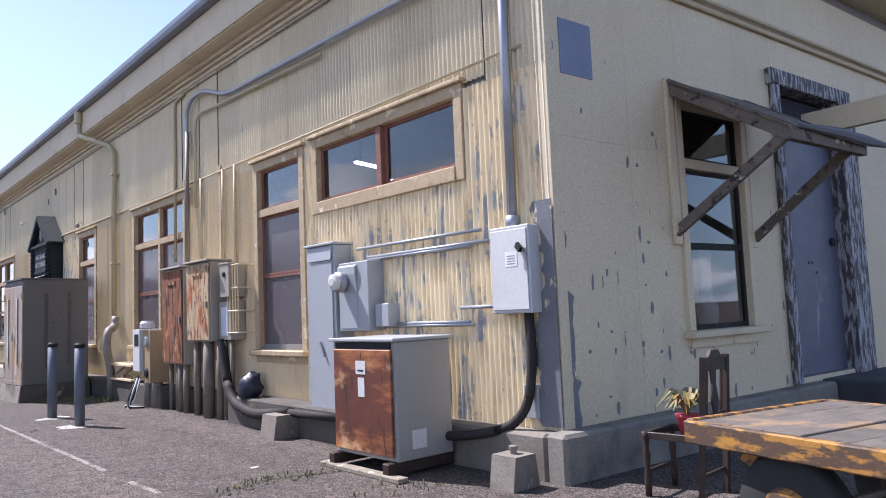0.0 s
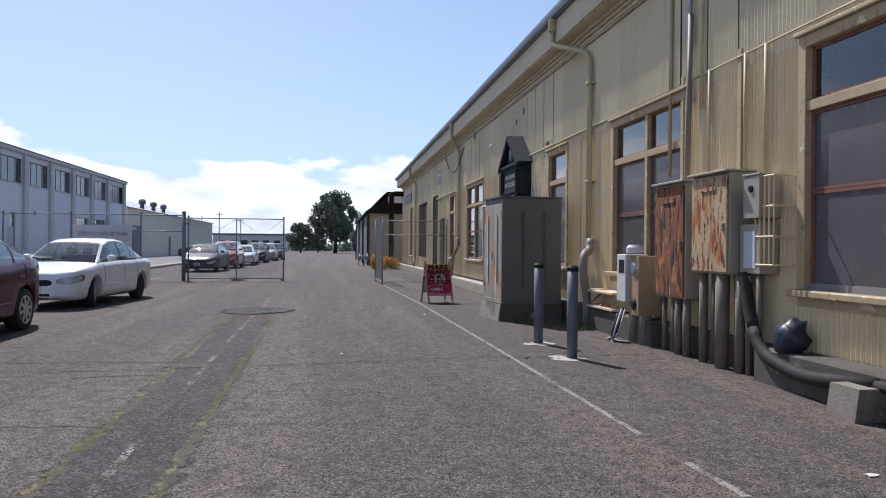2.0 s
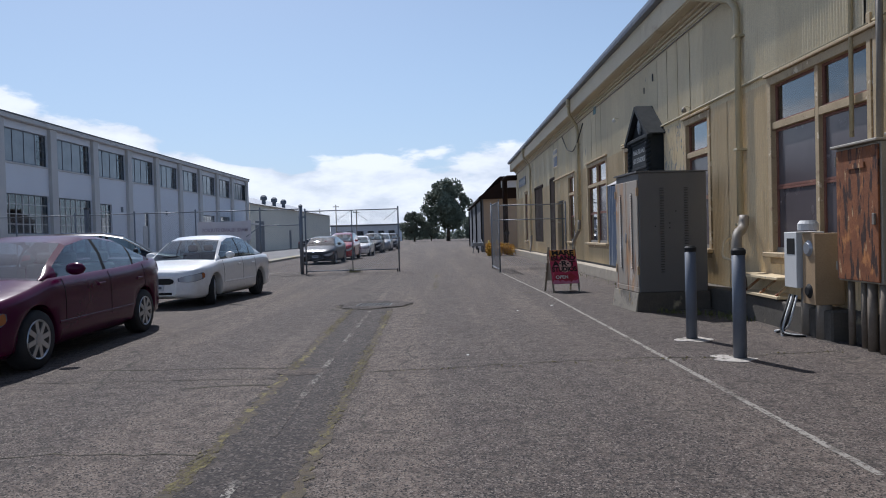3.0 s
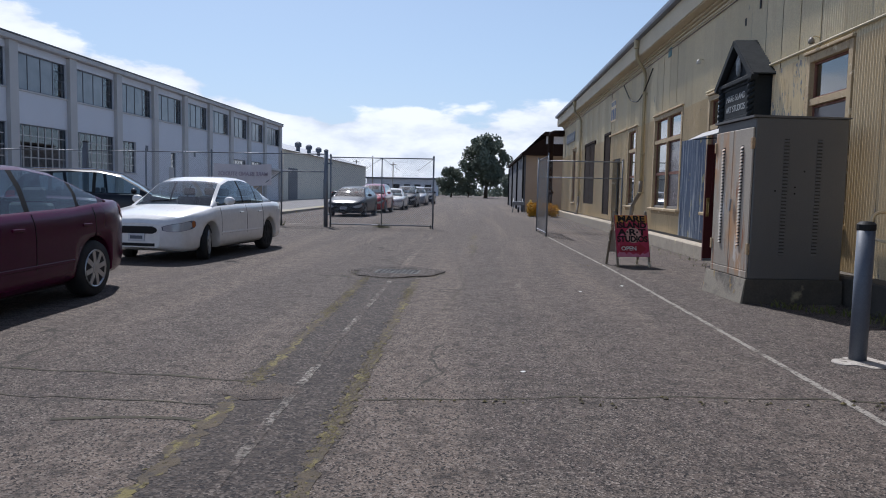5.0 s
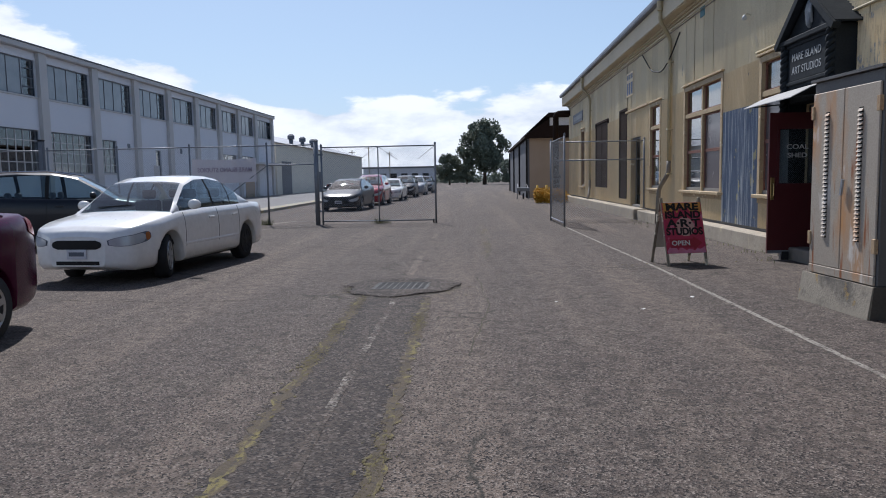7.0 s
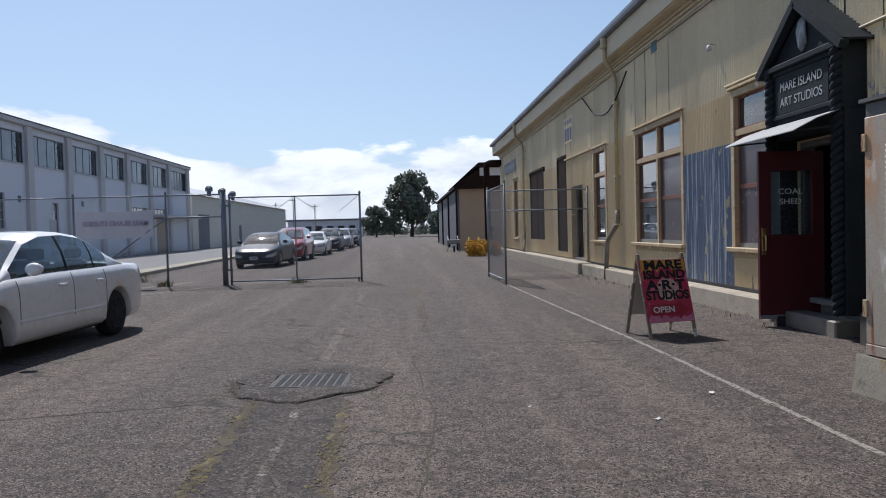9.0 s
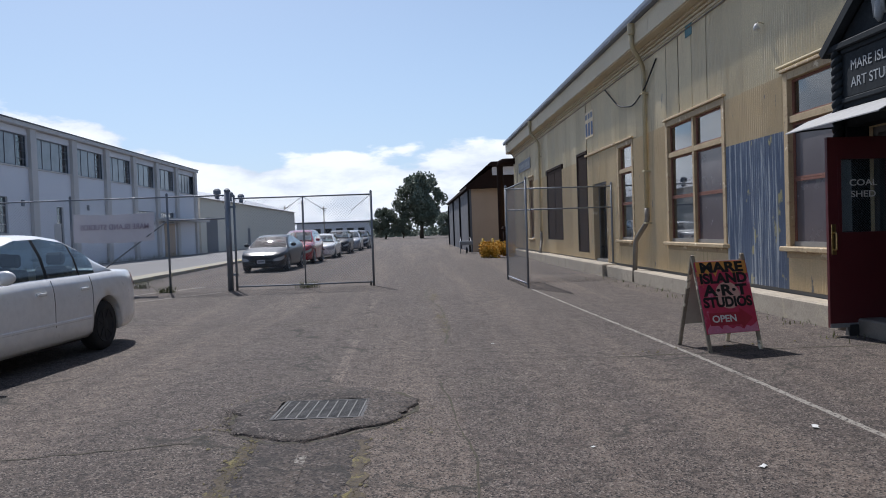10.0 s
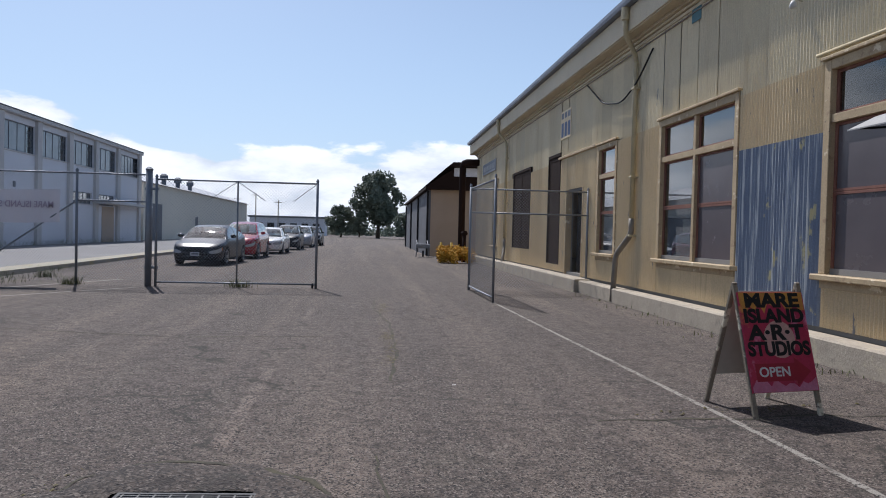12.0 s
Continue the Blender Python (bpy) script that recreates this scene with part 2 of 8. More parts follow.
m_rusty = surf("heavily_rusted_paint", (0.56, 0.42, 0.25), (0.46, 0.32, 0.18), 3, 0.75, 0, 0.3, 40, [((0.36, 0.14, 0.045), 3.0, 0.50, 0.62, (1.6, 1.6, 0.7)), (RUST, 6.0, 0.54, 0.58, (2.0, 2.0, 0.55)), ((0.06, 0.02, 0.011), 9, 0.58, 0.63, (1.7, 1.7, 0.5))])
m_rustdark = surf("dark_streaked_rust", (0.30, 0.105, 0.034), (0.17, 0.055, 0.02), 5, 0.75, 0, 0.3, 40, [((0.50, 0.33, 0.17), 6.0, 0.62, 0.67, (2.2, 2.2, 0.6)), ((0.42, 0.17, 0.05), 4.0, 0.58, 0.66, (1.4, 1.4, 0.7)), ((0.035, 0.014, 0.009), 6.0, 0.52, 0.58, (2.0, 2.0, 0.45))])
m_rustpanel = surf("rust_brown_door", (0.155, 0.042, 0.018), (0.085, 0.024, 0.013), 2.2, 0.55, 0, 0.12, 60, [((0.45, 0.16, 0.045), 1.9, 0.46, 0.62, (0.45, 0.45, 1.6)), ((0.56, 0.34, 0.17), 2.3, 0.57, 0.70, (0.9, 0.9, 1.6)), ((0.05, 0.017, 0.01), 7.0, 0.60, 0.66, (1.5, 1.5, 0.5))])
# cabinet body darkened for its shaded side, doors paled for the sunlit one
m_bigcab = surf("weathered_shaded_cabinet", (0.142, 0.138, 0.132), (0.122, 0.118, 0.114), 1.2, 0.55, 0, 0.06, 70, [((0.12, 0.11, 0.10), 2.0, 0.62, 0.8, (1.5, 1.5, 0.5)), ((0.33, 0.18, 0.08), 2.2, 0.66, 0.78, (1.2, 1.2, 0.6))])
m_cabdoor = surf("bleached_sunlit_cabinet_door", (0.48, 0.42, 0.34), (0.42, 0.36, 0.29), 1.3, 0.55, 0, 0.06, 70, [((0.46, 0.24, 0.10), 1.6, 0.50, 0.70, (1.8, 1.8, 0.5)), ((0.26, 0.09, 0.03), 2.6, 0.60, 0.68, (3.5, 3.5, 0.35)), ((0.60, 0.56, 0.50), 2.0, 0.60, 0.68, (2, 2, 0.6))])
m_black = surf("black_painted_wood", (0.017, 0.022, 0.027), (0.027, 0.033, 0.039), 4, 0.75, 0, 0.15, 40)
m_reddoor = surf("oxblood_door_paint", (0.115, 0.019, 0.022), (0.09, 0.015, 0.018), 2, 0.4, 0, 0.04)
m_brass = plain("brass", (0.55, 0.40, 0.18), 0.35, 1.0)
m_white = surf("white_paint", (0.72, 0.72, 0.70), (0.62, 0.62, 0.60), 2, 0.6, 0, 0.05)
m_silver = plain("silver_lettering", (0.36, 0.38, 0.39), 0.6)
m_steel = surf("weathered_fence_steel", (0.26, 0.28, 0.31), (0.2, 0.215, 0.24), 4, 0.5, 0.35, 0.05)
m_wire = plain("chain_link_wire", (0.30, 0.32, 0.35), 0.5, 0.4)
m_bollard = surf("slate_painted_steel", (0.13, 0.15, 0.19), (0.10, 0.12, 0.15), 3, 0.5, 0, 0.06)
m_rubber = plain("black_rubber", (0.018, 0.018, 0.019), 0.75)
m_drop = surf("brown_grey_conduit", (0.27, 0.225, 0.18), (0.17, 0.14, 0.11), 5, 0.65, 0.1, 0.1, 60, [((0.30, 0.25, 0.18), 4, 0.62, 0.7, (1, 1, 0.4))])
m_splash = surf("splashed_pale_paint", (0.52, 0.48, 0.43), (0.33, 0.30, 0.26), 9, 0.8, 0, 0.3, 60, [((0.10, 0.085, 0.07), 14, 0.54, 0.62, (1, 1, 1))])
m_hose = surf("ribbed_grey_hose", (0.05, 0.044, 0.04), (0.035, 0.031, 0.029), 6, 0.7)
m_chrome = plain("chrome", (0.7, 0.7, 0.7), 0.15, 1.0)
m_alloy = plain("alloy_wheel", (0.48, 0.48, 0.48), 0.35, 0.7)
m_plate = plain("number_plate", (0.62, 0.63, 0.66), 0.5)
m_ink = plain("dark_ink", (0.02, 0.02, 0.02), 0.6)
m_lamp = glass_mat("lamp_lens", (0.7, 0.72, 0.75), 0.08)
m_lampback = plain("lamp_reflector", (0.46, 0.48, 0.50), 0.16, 0.0, 0.8)
m_amber = plain("amber_lens", (0.42, 0.14, 0.04), 0.2)
m_tail = plain("red_lens", (0.30, 0.012, 0.014), 0.18)
m_carglass = glass_mat("car_glass", (0.66, 0.76, 0.78), 0.03, gain=1.5)
m_seat = plain("grey_car_seat", (0.085, 0.09, 0.10), 0.9)
m_weed = surf("green_weeds", (0.10, 0.13, 0.03), (0.17, 0.16, 0.05), 30, 0.9, vary=0.2)
m_moss = surf("dry_moss", (0.155, 0.125, 0.05), (0.10, 0.088, 0.038), 5, 1.0, 0, 0.8, 60, [((0.10, 0.085, 0.06), 22, 0.50, 0.58, (1, 1, 1))])
# leaf green lightened and greyed, with distance haze mixed into the colour
m_leaf = surf("hazy_foliage", (0.115, 0.14, 0.10), (0.17, 0.19, 0.135), 0.9, 0.8, fine=0.0, bump=0)
m_bark = surf("bark", (0.10, 0.075, 0.05), None, 6, 0.95, 0, 0.5, 30)
m_flower = surf("yellow_flowers", (0.55, 0.30, 0.02), (0.38, 0.22, 0.03), 30, 0.9, fine=0.0, bump=0)
m_wall_b = surf("white_stucco", (0.80, 0.81, 0.86), (0.74, 0.75, 0.80), 0.4, 0.85, 0, 0.1, 25, [((0.46, 0.46, 0.47), 0.7, 0.58, 0.85, (1, 1, 0.5))])
m_pier_b = surf("cream_concrete_pier", (0.64, 0.62, 0.61), (0.56, 0.54, 0.53), 0.6, 0.85, 0, 0.1, 25)
m_shed = surf("beige_metal_shed", (0.76, 0.71, 0.60), (0.69, 0.64, 0.54), 0.5, 0.7)
m_brownwall = surf("brown_shed_boards", (0.52, 0.40, 0.30), (0.44, 0.335, 0.25), 0.7, 0.8)
m_greywall = surf("dark_grey_shed_side", (0.15, 0.155, 0.175), (0.11, 0.115, 0.13), 0.6, 0.7)
m_plankmat = surf("grey_deck_planks", (0.17, 0.145, 0.12), (0.10, 0.085, 0.07), 6, 0.85, 0, 0.4, 40, [((0.30, 0.19, 0.09), 2.5, 0.54, 0.68, (1, 1, 1)), ((0.05, 0.04, 0.03), 5.0, 0.58, 0.66, (3, 0.6, 1))], vary=0.18)
m_yelwood = surf("worn_yellow_cart_paint", (0.46, 0.22, 0.03), (0.32, 0.15, 0.03), 4, 0.7, 0, 0.25, 40, [((0.07, 0.04, 0.022), 5, 0.45, 0.53, (1, 3, 3))])
m_chair = surf("dark_brown_chair_wood", (0.045, 0.03, 0.024), (0.07, 0.05, 0.04), 6, 0.45)
m_pot = plain("red_pot", (0.4, 0.03, 0.05), 0.5)
m_bag = plain("black_plastic_bag", (0.014, 0.018, 0.036), 0.42)
m_banner = surf("pale_banner_cloth", (0.82, 0.77, 0.80), (0.74, 0.69, 0.72), 1, 0.8)
for m_ in (m_black, m_chair, m_dark, m_ink, m_hose, m_drop):
    m_.node_tree.nodes["Principled BSDF"].inputs["Specular IOR Level"].default_value = 0.18
m_teal = plain("teal_patch", (0.05, 0.16, 0.19), 0.6)


def asphalt(name="old_asphalt", k=1.0, grain=95, grit=1.0, paint=False, wear=0.0, tar=0.0):
    m = bpy.data.materials.new(name)
    N, L, b = node_tools(m)
    tc = N.new("ShaderNodeTexCoord")
    v = tc.outputs["Object"]
    c = mixc(N, L, ramp01(N, L, noise_tex(N, L, v, 0.35, 6), 0.35, 0.65), tuple(k * x for x in (0.100, 0.0785, 0.0690)), tuple(k * x for x in (0.070, 0.0550, 0.0490)))
    c = mixc(N, L, ramp01(N, L, noise_tex(N, L, v, 1.7, 5), 0.5, 0.75), c, (0.112, 0.093, 0.076))
    mp = N.new("ShaderNodeMapping")
    mp.inputs["Scale"].default_value = (0.9, 0.045, 1)
    L.new(v, mp.inputs[0])
    c = mixc(N, L, ramp01(N, L, noise_tex(N, L, mp.outputs[0], 1.0, 5), 0.47, 0.60), c, tuple(k * x for x in (0.150, 0.117, 0.096)))
    vo = N.new("ShaderNodeTexVoronoi")
    vo.inputs["Scale"].default_value = grain
    L.new(v, vo.inputs["Vector"])
    sp = N.new("ShaderNodeSeparateColor")
    L.new(vo.outputs["Color"], sp.inputs[0])
    c = mixc(N, L, ramp01(N, L, sp.outputs[0], 0.70, 0.90), c, tuple(grit * x for x in (0.220, 0.187, 0.162)))
    c = mixc(N, L, ramp01(N, L, sp.outputs[1], 0.64, 0.82), c, (0.017, 0.015, 0.015))
    vb = N.new("ShaderNodeTexVoronoi")
    vb.inputs["Scale"].default_value = grain * 0.62
    L.new(v, vb.inputs["Vector"])
    sb_ = N.new("ShaderNodeSeparateColor")
    L.new(vb.outputs["Color"], sb_.inputs[0])
    c = mixc(N, L, ramp01(N, L, sb_.outputs[0], 0.86, 1.10), c, tuple(grit * x for x in (0.215, 0.185, 0.160)))
    c = mixc(N, L, ramp01(N, L, sb_.outputs[1], 0.80, 1.05), c, (0.021, 0.019, 0.018))
    c = mixc(N, L, ramp01(N, L, noise_tex(N, L, v, 5.5, 7, 0.7), 0.48, 0.72), c, (0.036, 0.030, 0.027))
    c = mixc(N, L, ramp01(N, L, noise_tex(N, L, v, 14, 5, 0.7), 0.52, 0.75), c, (0.148, 0.118, 0.096))
    vc = N.new("ShaderNodeTexVoronoi")
    vc.feature = "DISTANCE_TO_EDGE"
    vc.inputs["Scale"].default_value = 0.19
    nn = N.new("ShaderNodeTexNoise")
    nn.inputs["Scale"].default_value, nn.inputs["Detail"].default_value = 1.4, 6
    L.new(v, nn.inputs["Vector"])
    va = N.new("ShaderNodeVectorMath")
    va.operation = "MULTIPLY_ADD"
    va.inputs[1].default_value = (1.1, 1.1, 0)
    L.new(nn.outputs["Color"], va.inputs[0])
    L.new(v, va.inputs[2])
    L.new(va.outputs[0], vc.inputs["Vector"])
    crack = ramp01(N, L, vc.outputs["Distance"], 0.0045, 0.0)
    gap = ramp01(N, L, noise_tex(N, L, v, 0.6, 3), 0.47, 0.56)
    mm = N.new("ShaderNodeMath")
    mm.operation = "MULTIPLY"
    L.new(crack, mm.inputs[0])
    L.new(gap, mm.inputs[1])
    c = mixc(N, L, mm.outputs[0], c, (0.035, 0.032, 0.027))
    if tar:
        c = mixc(N, L, tar, c, (0.022, 0.019, 0.020))
    if paint:
        worn = N.new("ShaderNodeMath")
        worn.operation = "MULTIPLY"
        L.new(ramp01(N, L, noise_tex(N, L, v, 1.6, 4), 0.46 - wear, 0.58 - wear), worn.inputs[0])
        L.new(ramp01(N, L, noise_tex(N, L, v, 28, 5, 0.7), 0.46 - wear * 0.4, 0.54 - wear * 0.4), worn.inputs[1])
        c = mixc(N, L, worn.outputs[0], c, (0.28, 0.26, 0.228))
    L.new(c, b.inputs["Base Color"])
    b.inputs["Roughness"].default_value = 0.88
    b.inputs["Specular IOR Level"].default_value = 0.3
    bp = N.new("ShaderNodeBump")
    bp.inputs["Strength"].default_value, bp.inputs["Distance"].default_value = 0.8, 0.012
    L.new(vo.outputs["Distance"], bp.inputs["Height"])
    L.new(bp.outputs[0], b.inputs["Normal"])
    return m


m_asphalt = asphalt()
m_line = asphalt("worn_road_paint", 1.0, 80, 1.0, True, 0.12)
m_collar = asphalt("drain_collar_asphalt", 0.60, 70, 0.95, tar=0.28)
m_trench = asphalt("coarse_patched_asphalt", 0.60, 66, 0.95, tar=0.42)
m_smooth = asphalt("smooth_asphalt_patch", 1.1, 150, 0.6)


# ---- builders ----
def part(name, bm, mat, parent=None, label="", smooth=False):
    me = bpy.data.meshes.new(name)
    bm.normal_update()
    bm.to_mesh(me)
    bm.free()
    if mat:
        me.materials.append(mat)
    if smooth:
        for p in me.polygons:
            p.use_smooth = True
    ob = new(name, me)
    if parent:
        ob.parent = parent
    if label:
        ob["label"] = label
    return ob


def thing(name, m, label, category, group="", kind=""):
    e = new(name)
    e.empty_display_size = 0.2
    e.matrix_world = m
    return tagged(e, label, category, group, kind)


def box(x0, x1, y0, y1, z0, z1, bev=0.0, bm=None):
    bm = bm or bmesh.new()
    vs = [bm.verts.new((x, y, z)) for x in (x0, x1) for y in (y0, y1) for z in (z0, z1)]
    fs = [(0, 1, 3, 2), (4, 6, 7, 5), (0, 4, 5, 1), (2, 3, 7, 6), (0, 2, 6, 4), (1, 5, 7, 3)]
    made = [bm.faces.new([vs[i] for i in f]) for f in fs]
    if bev:
        es = list({e for f in made for e in f.edges})
        bmesh.ops.bevel(bm, geom=es, offset=bev, segments=1, affect="EDGES")
    return bm


def tube(points, r, sides=10, bm=None, caps=True, radii=None):
    """A round pipe along points."""
    bm = bm or bmesh.new()
    pts = [Vector(p) for p in points]
    rings = []
    up = None
    for i, p in enumerate(pts):
        d = (pts[min(i + 1, len(pts) - 1)] - pts[max(i - 1, 0)]).normalized()
        if up is None:
            up = d.orthogonal().normalized()
        up = (up - d * up.dot(d)).normalized()
        s = d.cross(up)
        rr = radii[i] if radii else r
        rings.append([bm.verts.new(p + (up * math.cos(a) + s * math.sin(a)) * rr) for a in (2 * math.pi * k / sides for k in range(sides))])
    for a, b in zip(rings, rings[1:]):
        for k in range(sides):
            bm.faces.new((a[k], a[(k + 1) % sides], b[(k + 1) % sides], b[k]))
    if caps:
        bm.faces.new(rings[0][::-1])
        bm.faces.new(rings[-1])
    return bm


def bend(points, r=0.1, n=5):
    """Rounds the corners of a polyline."""
    pts = [Vector(p) for p in points]
    out = [pts[0]]
    for a, b, c in zip(pts, pts[1:], pts[2:]):
        p, q = b + (a - b).normalized() * r, b + (c - b).normalized() * r
        for k in range(n + 1):
            t = k / n
            out.append(p * (1 - t) ** 2 + b * 2 * t * (1 - t) + q * t * t)
    return out + [pts[-1]]


def lathe(profile, sides=24, axis="z", bm=None, centre=(0, 0, 0)):
    """profile: (radius, height) rows, turned round an axis."""
    bm = bm or bmesh.new()
    c = Vector(centre)
    rings = []
    for r, h in profile:
        ring = []
        for k in range(sides):
            a = 2 * math.pi * k / sides
            v = Vector((r * math.cos(a), r * math.sin(a), h))
            if axis == "x":
                v = Vector((h, r * math.cos(a), r * math.sin(a)))
            elif axis == "y":
                v = Vector((r * math.cos(a), h, -r * math.sin(a)))
            ring.append(bm.verts.new(v + c))
        rings.append(ring)
    for a, b in zip(rings, rings[1:]):
        for k in range(sides):
            bm.faces.new((a[k], a[(k + 1) % sides], b[(k + 1) % sides], b[k]))
    bm.faces.new(rings[0][::-1])
    bm.faces.new(rings[-1])
    return bm


def prism(outline, y0, y1, bm=None):
    """An outline in x, z pushed from y0 to y1."""
    bm = bm or bmesh.new()
    a = [bm.verts.new((x, y0, z)) for x, z in outline]
    b = [bm.verts.new((x, y1, z)) for x, z in outline]
    n = len(a)
    bm.faces.new(a)
    bm.faces.new(b[::-1])
    for i in range(n):
        bm.faces.new((a[(i + 1) % n], a[i], b[i], b[(i + 1) % n]))
    return bm


def beam(p, q, w, h, bm=None, up=(0, 0, 1)):
    """A squared timber from p to q."""
    bm = bm or bmesh.new()
    p, q = Vector(p), Vector(q)
    d = (q - p).normalized()
    s = d.cross(Vector(up))
    s = s.normalized() if s.length > 1e-4 else d.orthogonal().normalized()
    u = s.cross(d)
    vs = [bm.verts.new(c + s * (a * w / 2) + u * (b * h / 2)) for c in (p, q) for a, b in ((-1, -1), (1, -1), (1, 1), (-1, 1))]
    for f in ((3, 2, 1, 0), (4, 5, 6, 7), (0, 1, 5, 4), (1, 2, 6, 5), (2, 3, 7, 6), (3, 0, 4, 7)):
        bm.faces.new([vs[i] for i in f])
    return bm


def wall_mesh(u0, u1, z0, z1, openings, y0, y1):
    """A wall slab with openings (u0, u1, z0, z1) that go through it."""
    us = sorted({u0, u1, *(max(u0, min(u1, v)) for o in openings for v in o[:2])})
    zs = sorted({z0, z1, *(max(z0, min(z1, v)) for o in openings for v in o[2:])})
    solid = {}
    for i in range(len(us) - 1):
        for j in range(len(zs) - 1):
            cu, cz = (us[i] + us[i + 1]) / 2, (zs[j] + zs[j + 1]) / 2
            solid[i, j] = not any(o[0] < cu < o[1] and o[2] < cz < o[3] for o in openings)
    bm = bmesh.new()

    def quad(*ps):
        bm.faces.new([bm.verts.new(p) for p in ps])
    for (i, j), s in solid.items():
        if not s:
            continue
        a, b, c, d = us[i], us[i + 1], zs[j], zs[j + 1]
        quad((a, y0, c), (b, y0, c), (b, y0, d), (a, y0, d))
        quad((b, y1, c), (a, y1, c), (a, y1, d), (b, y1, d))
        if not solid.get((i - 1, j)):
            quad((a, y1, c), (a, y0, c), (a, y0, d), (a, y1, d))
        if not solid.get((i + 1, j)):
            quad((b, y0, c), (b, y1, c), (b, y1, d), (b, y0, d))
        if not solid.get((i, j - 1)):
            quad((a, y1, c), (b, y1, c), (b, y0, c), (a, y0, c))
        if not solid.get((i, j + 1)):
            quad((a, y0, d), (b, y0, d), (b, y1, d), (a, y1, d))
    bmesh.ops.remove_doubles(bm, verts=bm.verts, dist=1e-5)
    return bm


def corrugated(u0, u1, z0, z1, amp=0.0165, pitch=0.066, seg=8, y=-0.012):
    """One corrugated sheet, waves across u, facing -y."""
    bm = bmesh.new()
    n = max(2, round((u1 - u0) / pitch * seg))
    cols = []
    for i in range(n + 1):
        u = u0 + (u1 - u0) * i / n
        yy = y - amp * math.cos(2 * math.pi * u / pitch)
        cols.append((bm.verts.new((u, yy, z0)), bm.verts.new((u, yy, z1))))
    for a, b in zip(cols, cols[1:]):
        bm.faces.new((a[0], b[0], b[1], a[1]))
    e0 = [(bm.verts.new((c[0].co.x, c[0].co.y + 0.004, z0))) for c in cols]
    for (a, b), (p, q) in zip(zip(e0, e0[1:]), zip(cols, cols[1:])):
        bm.faces.new((a, b, q[0], p[0]))
    return bm


def text_part(body, size, m, mat, parent, name="lettering", depth=0.002, stretch=1.0, bold=0.0):
    cu = bpy.data.curves.new(name, "FONT")
    cu.body, cu.size, cu.extrude, cu.offset = body, size, depth, bold
    cu.align_x, cu.align_y = "CENTER", "CENTER"
    cu.materials.append(mat)
    ob = new(name, cu)
    ob.parent = parent
    ob.matrix_basis = m @ Matrix.Diagonal((stretch, 1, 1, 1))
    return ob


# ---- ground ----
bm = bmesh.new()
g_x = [-700, -160, -60, -30, -14, -6, -2, 2, 6, 12, 30, 60, 160, 700]
g_y = [-300, -80, -20, -6, 0, 6, 12, 18, 24, 30, 40, 60, 90, 140, 220, 400, 1600]
g_v = [[bm.verts.new((x, y, 0)) for y in g_y] for x in g_x]
for i in range(len(g_x) - 1):
    for j in range(len(g_y) - 1):
        bm.faces.new((g_v[i][j], g_v[i + 1][j], g_v[i + 1][j + 1], g_v[i][j + 1]))
ground = tagged(part("ground", bm, m_asphalt), "weathered grey asphalt yard with cracks and patches", "ground", kind="structure")


m_faint = asphalt("nearly_worn_off_paint", 0.62, 66, 0.95, True, -0.035, tar=0.25)

m_ghost = asphalt("ghost_of_old_line", 1.55, 95, 1.2)


def strip(name, pts, width, mat, label, z=0.003, rag=0.0, kind="structure", category="road marking", step=0.09, seed=1):
    """A flat band on the ground along pts, with worn, ragged edges."""
    rnd = random.Random(seed)
    bm = bmesh.new()
    pts = [Vector((*p, 0)) for p in pts]
    fine = []
    for a, b in zip(pts, pts[1:]):
        n = max(1, int((b - a).length / step))
        fine += [a.lerp(b, k / n) for k in range(n)]
    fine.append(pts[-1])
    rows = []
    for i, p in enumerate(fine):
        d = (fine[min(i + 1, len(fine) - 1)] - fine[max(i - 1, 0)]).normalized()
        s = Vector((-d.y, d.x, 0))
        l, r = (width / 2 * (1 + rnd.uniform(-rag, rag)) for _ in range(2))
        rows.append((bm.verts.new(p + s * l + Vector((0, 0, z))), bm.verts.new(p - s * r + Vector((0, 0, z)))))
    for a, b in zip(rows, rows[1:]):
        bm.faces.new((a[1], b[1], b[0], a[0]))
    return tagged(part(name, bm, mat), label, category, kind=kind)


strip("edge_line", [(2.0, 7.1), (1.96, 12), (1.88, 19), (1.72, 24), (1.58, 28.6)], 0.056, m_line, "worn white edge line on asphalt", rag=0.15)
strip("edge_line", [(2.02, 5.75), (2.0, 6.4)], 0.056, m_line, "short worn white paint dash on asphalt", rag=0.2, seed=2)
strip("edge_line", [(2.05, 4.3), (2.03, 4.9)], 0.056, m_line, "short worn white paint dash on asphalt", rag=0.2, seed=3)
m_edgedirt = surf("mossy_joint_dirt", (0.115, 0.088, 0.056), (0.066, 0.055, 0.042), 7, 1.0, 0, 0.9, 70, [((0.16, 0.135, 0.052), 5.0, 0.53, 0.61, (2, 0.7, 1)), ((0.05, 0.042, 0.036), 16, 0.54, 0.60, (1, 1, 1))])
strip("joint_dirt", [(-1.83, 4.0), (-1.96, 8.5), (-2.08, 12.5), (-2.2, 16.8)], 0.085, m_edgedirt, "mossy brown dirt along the patch joint", rag=0.95, category="dirt", seed=14, z=0.0034, step=0.06)
strip("joint_dirt", [(-1.16, 4.0), (-1.25, 8.5), (-1.33, 12.5), (-1.43, 16.8)], 0.075, m_edgedirt, "mossy brown dirt along the patch joint", rag=0.95, category="dirt", seed=15, z=0.0034, step=0.06)
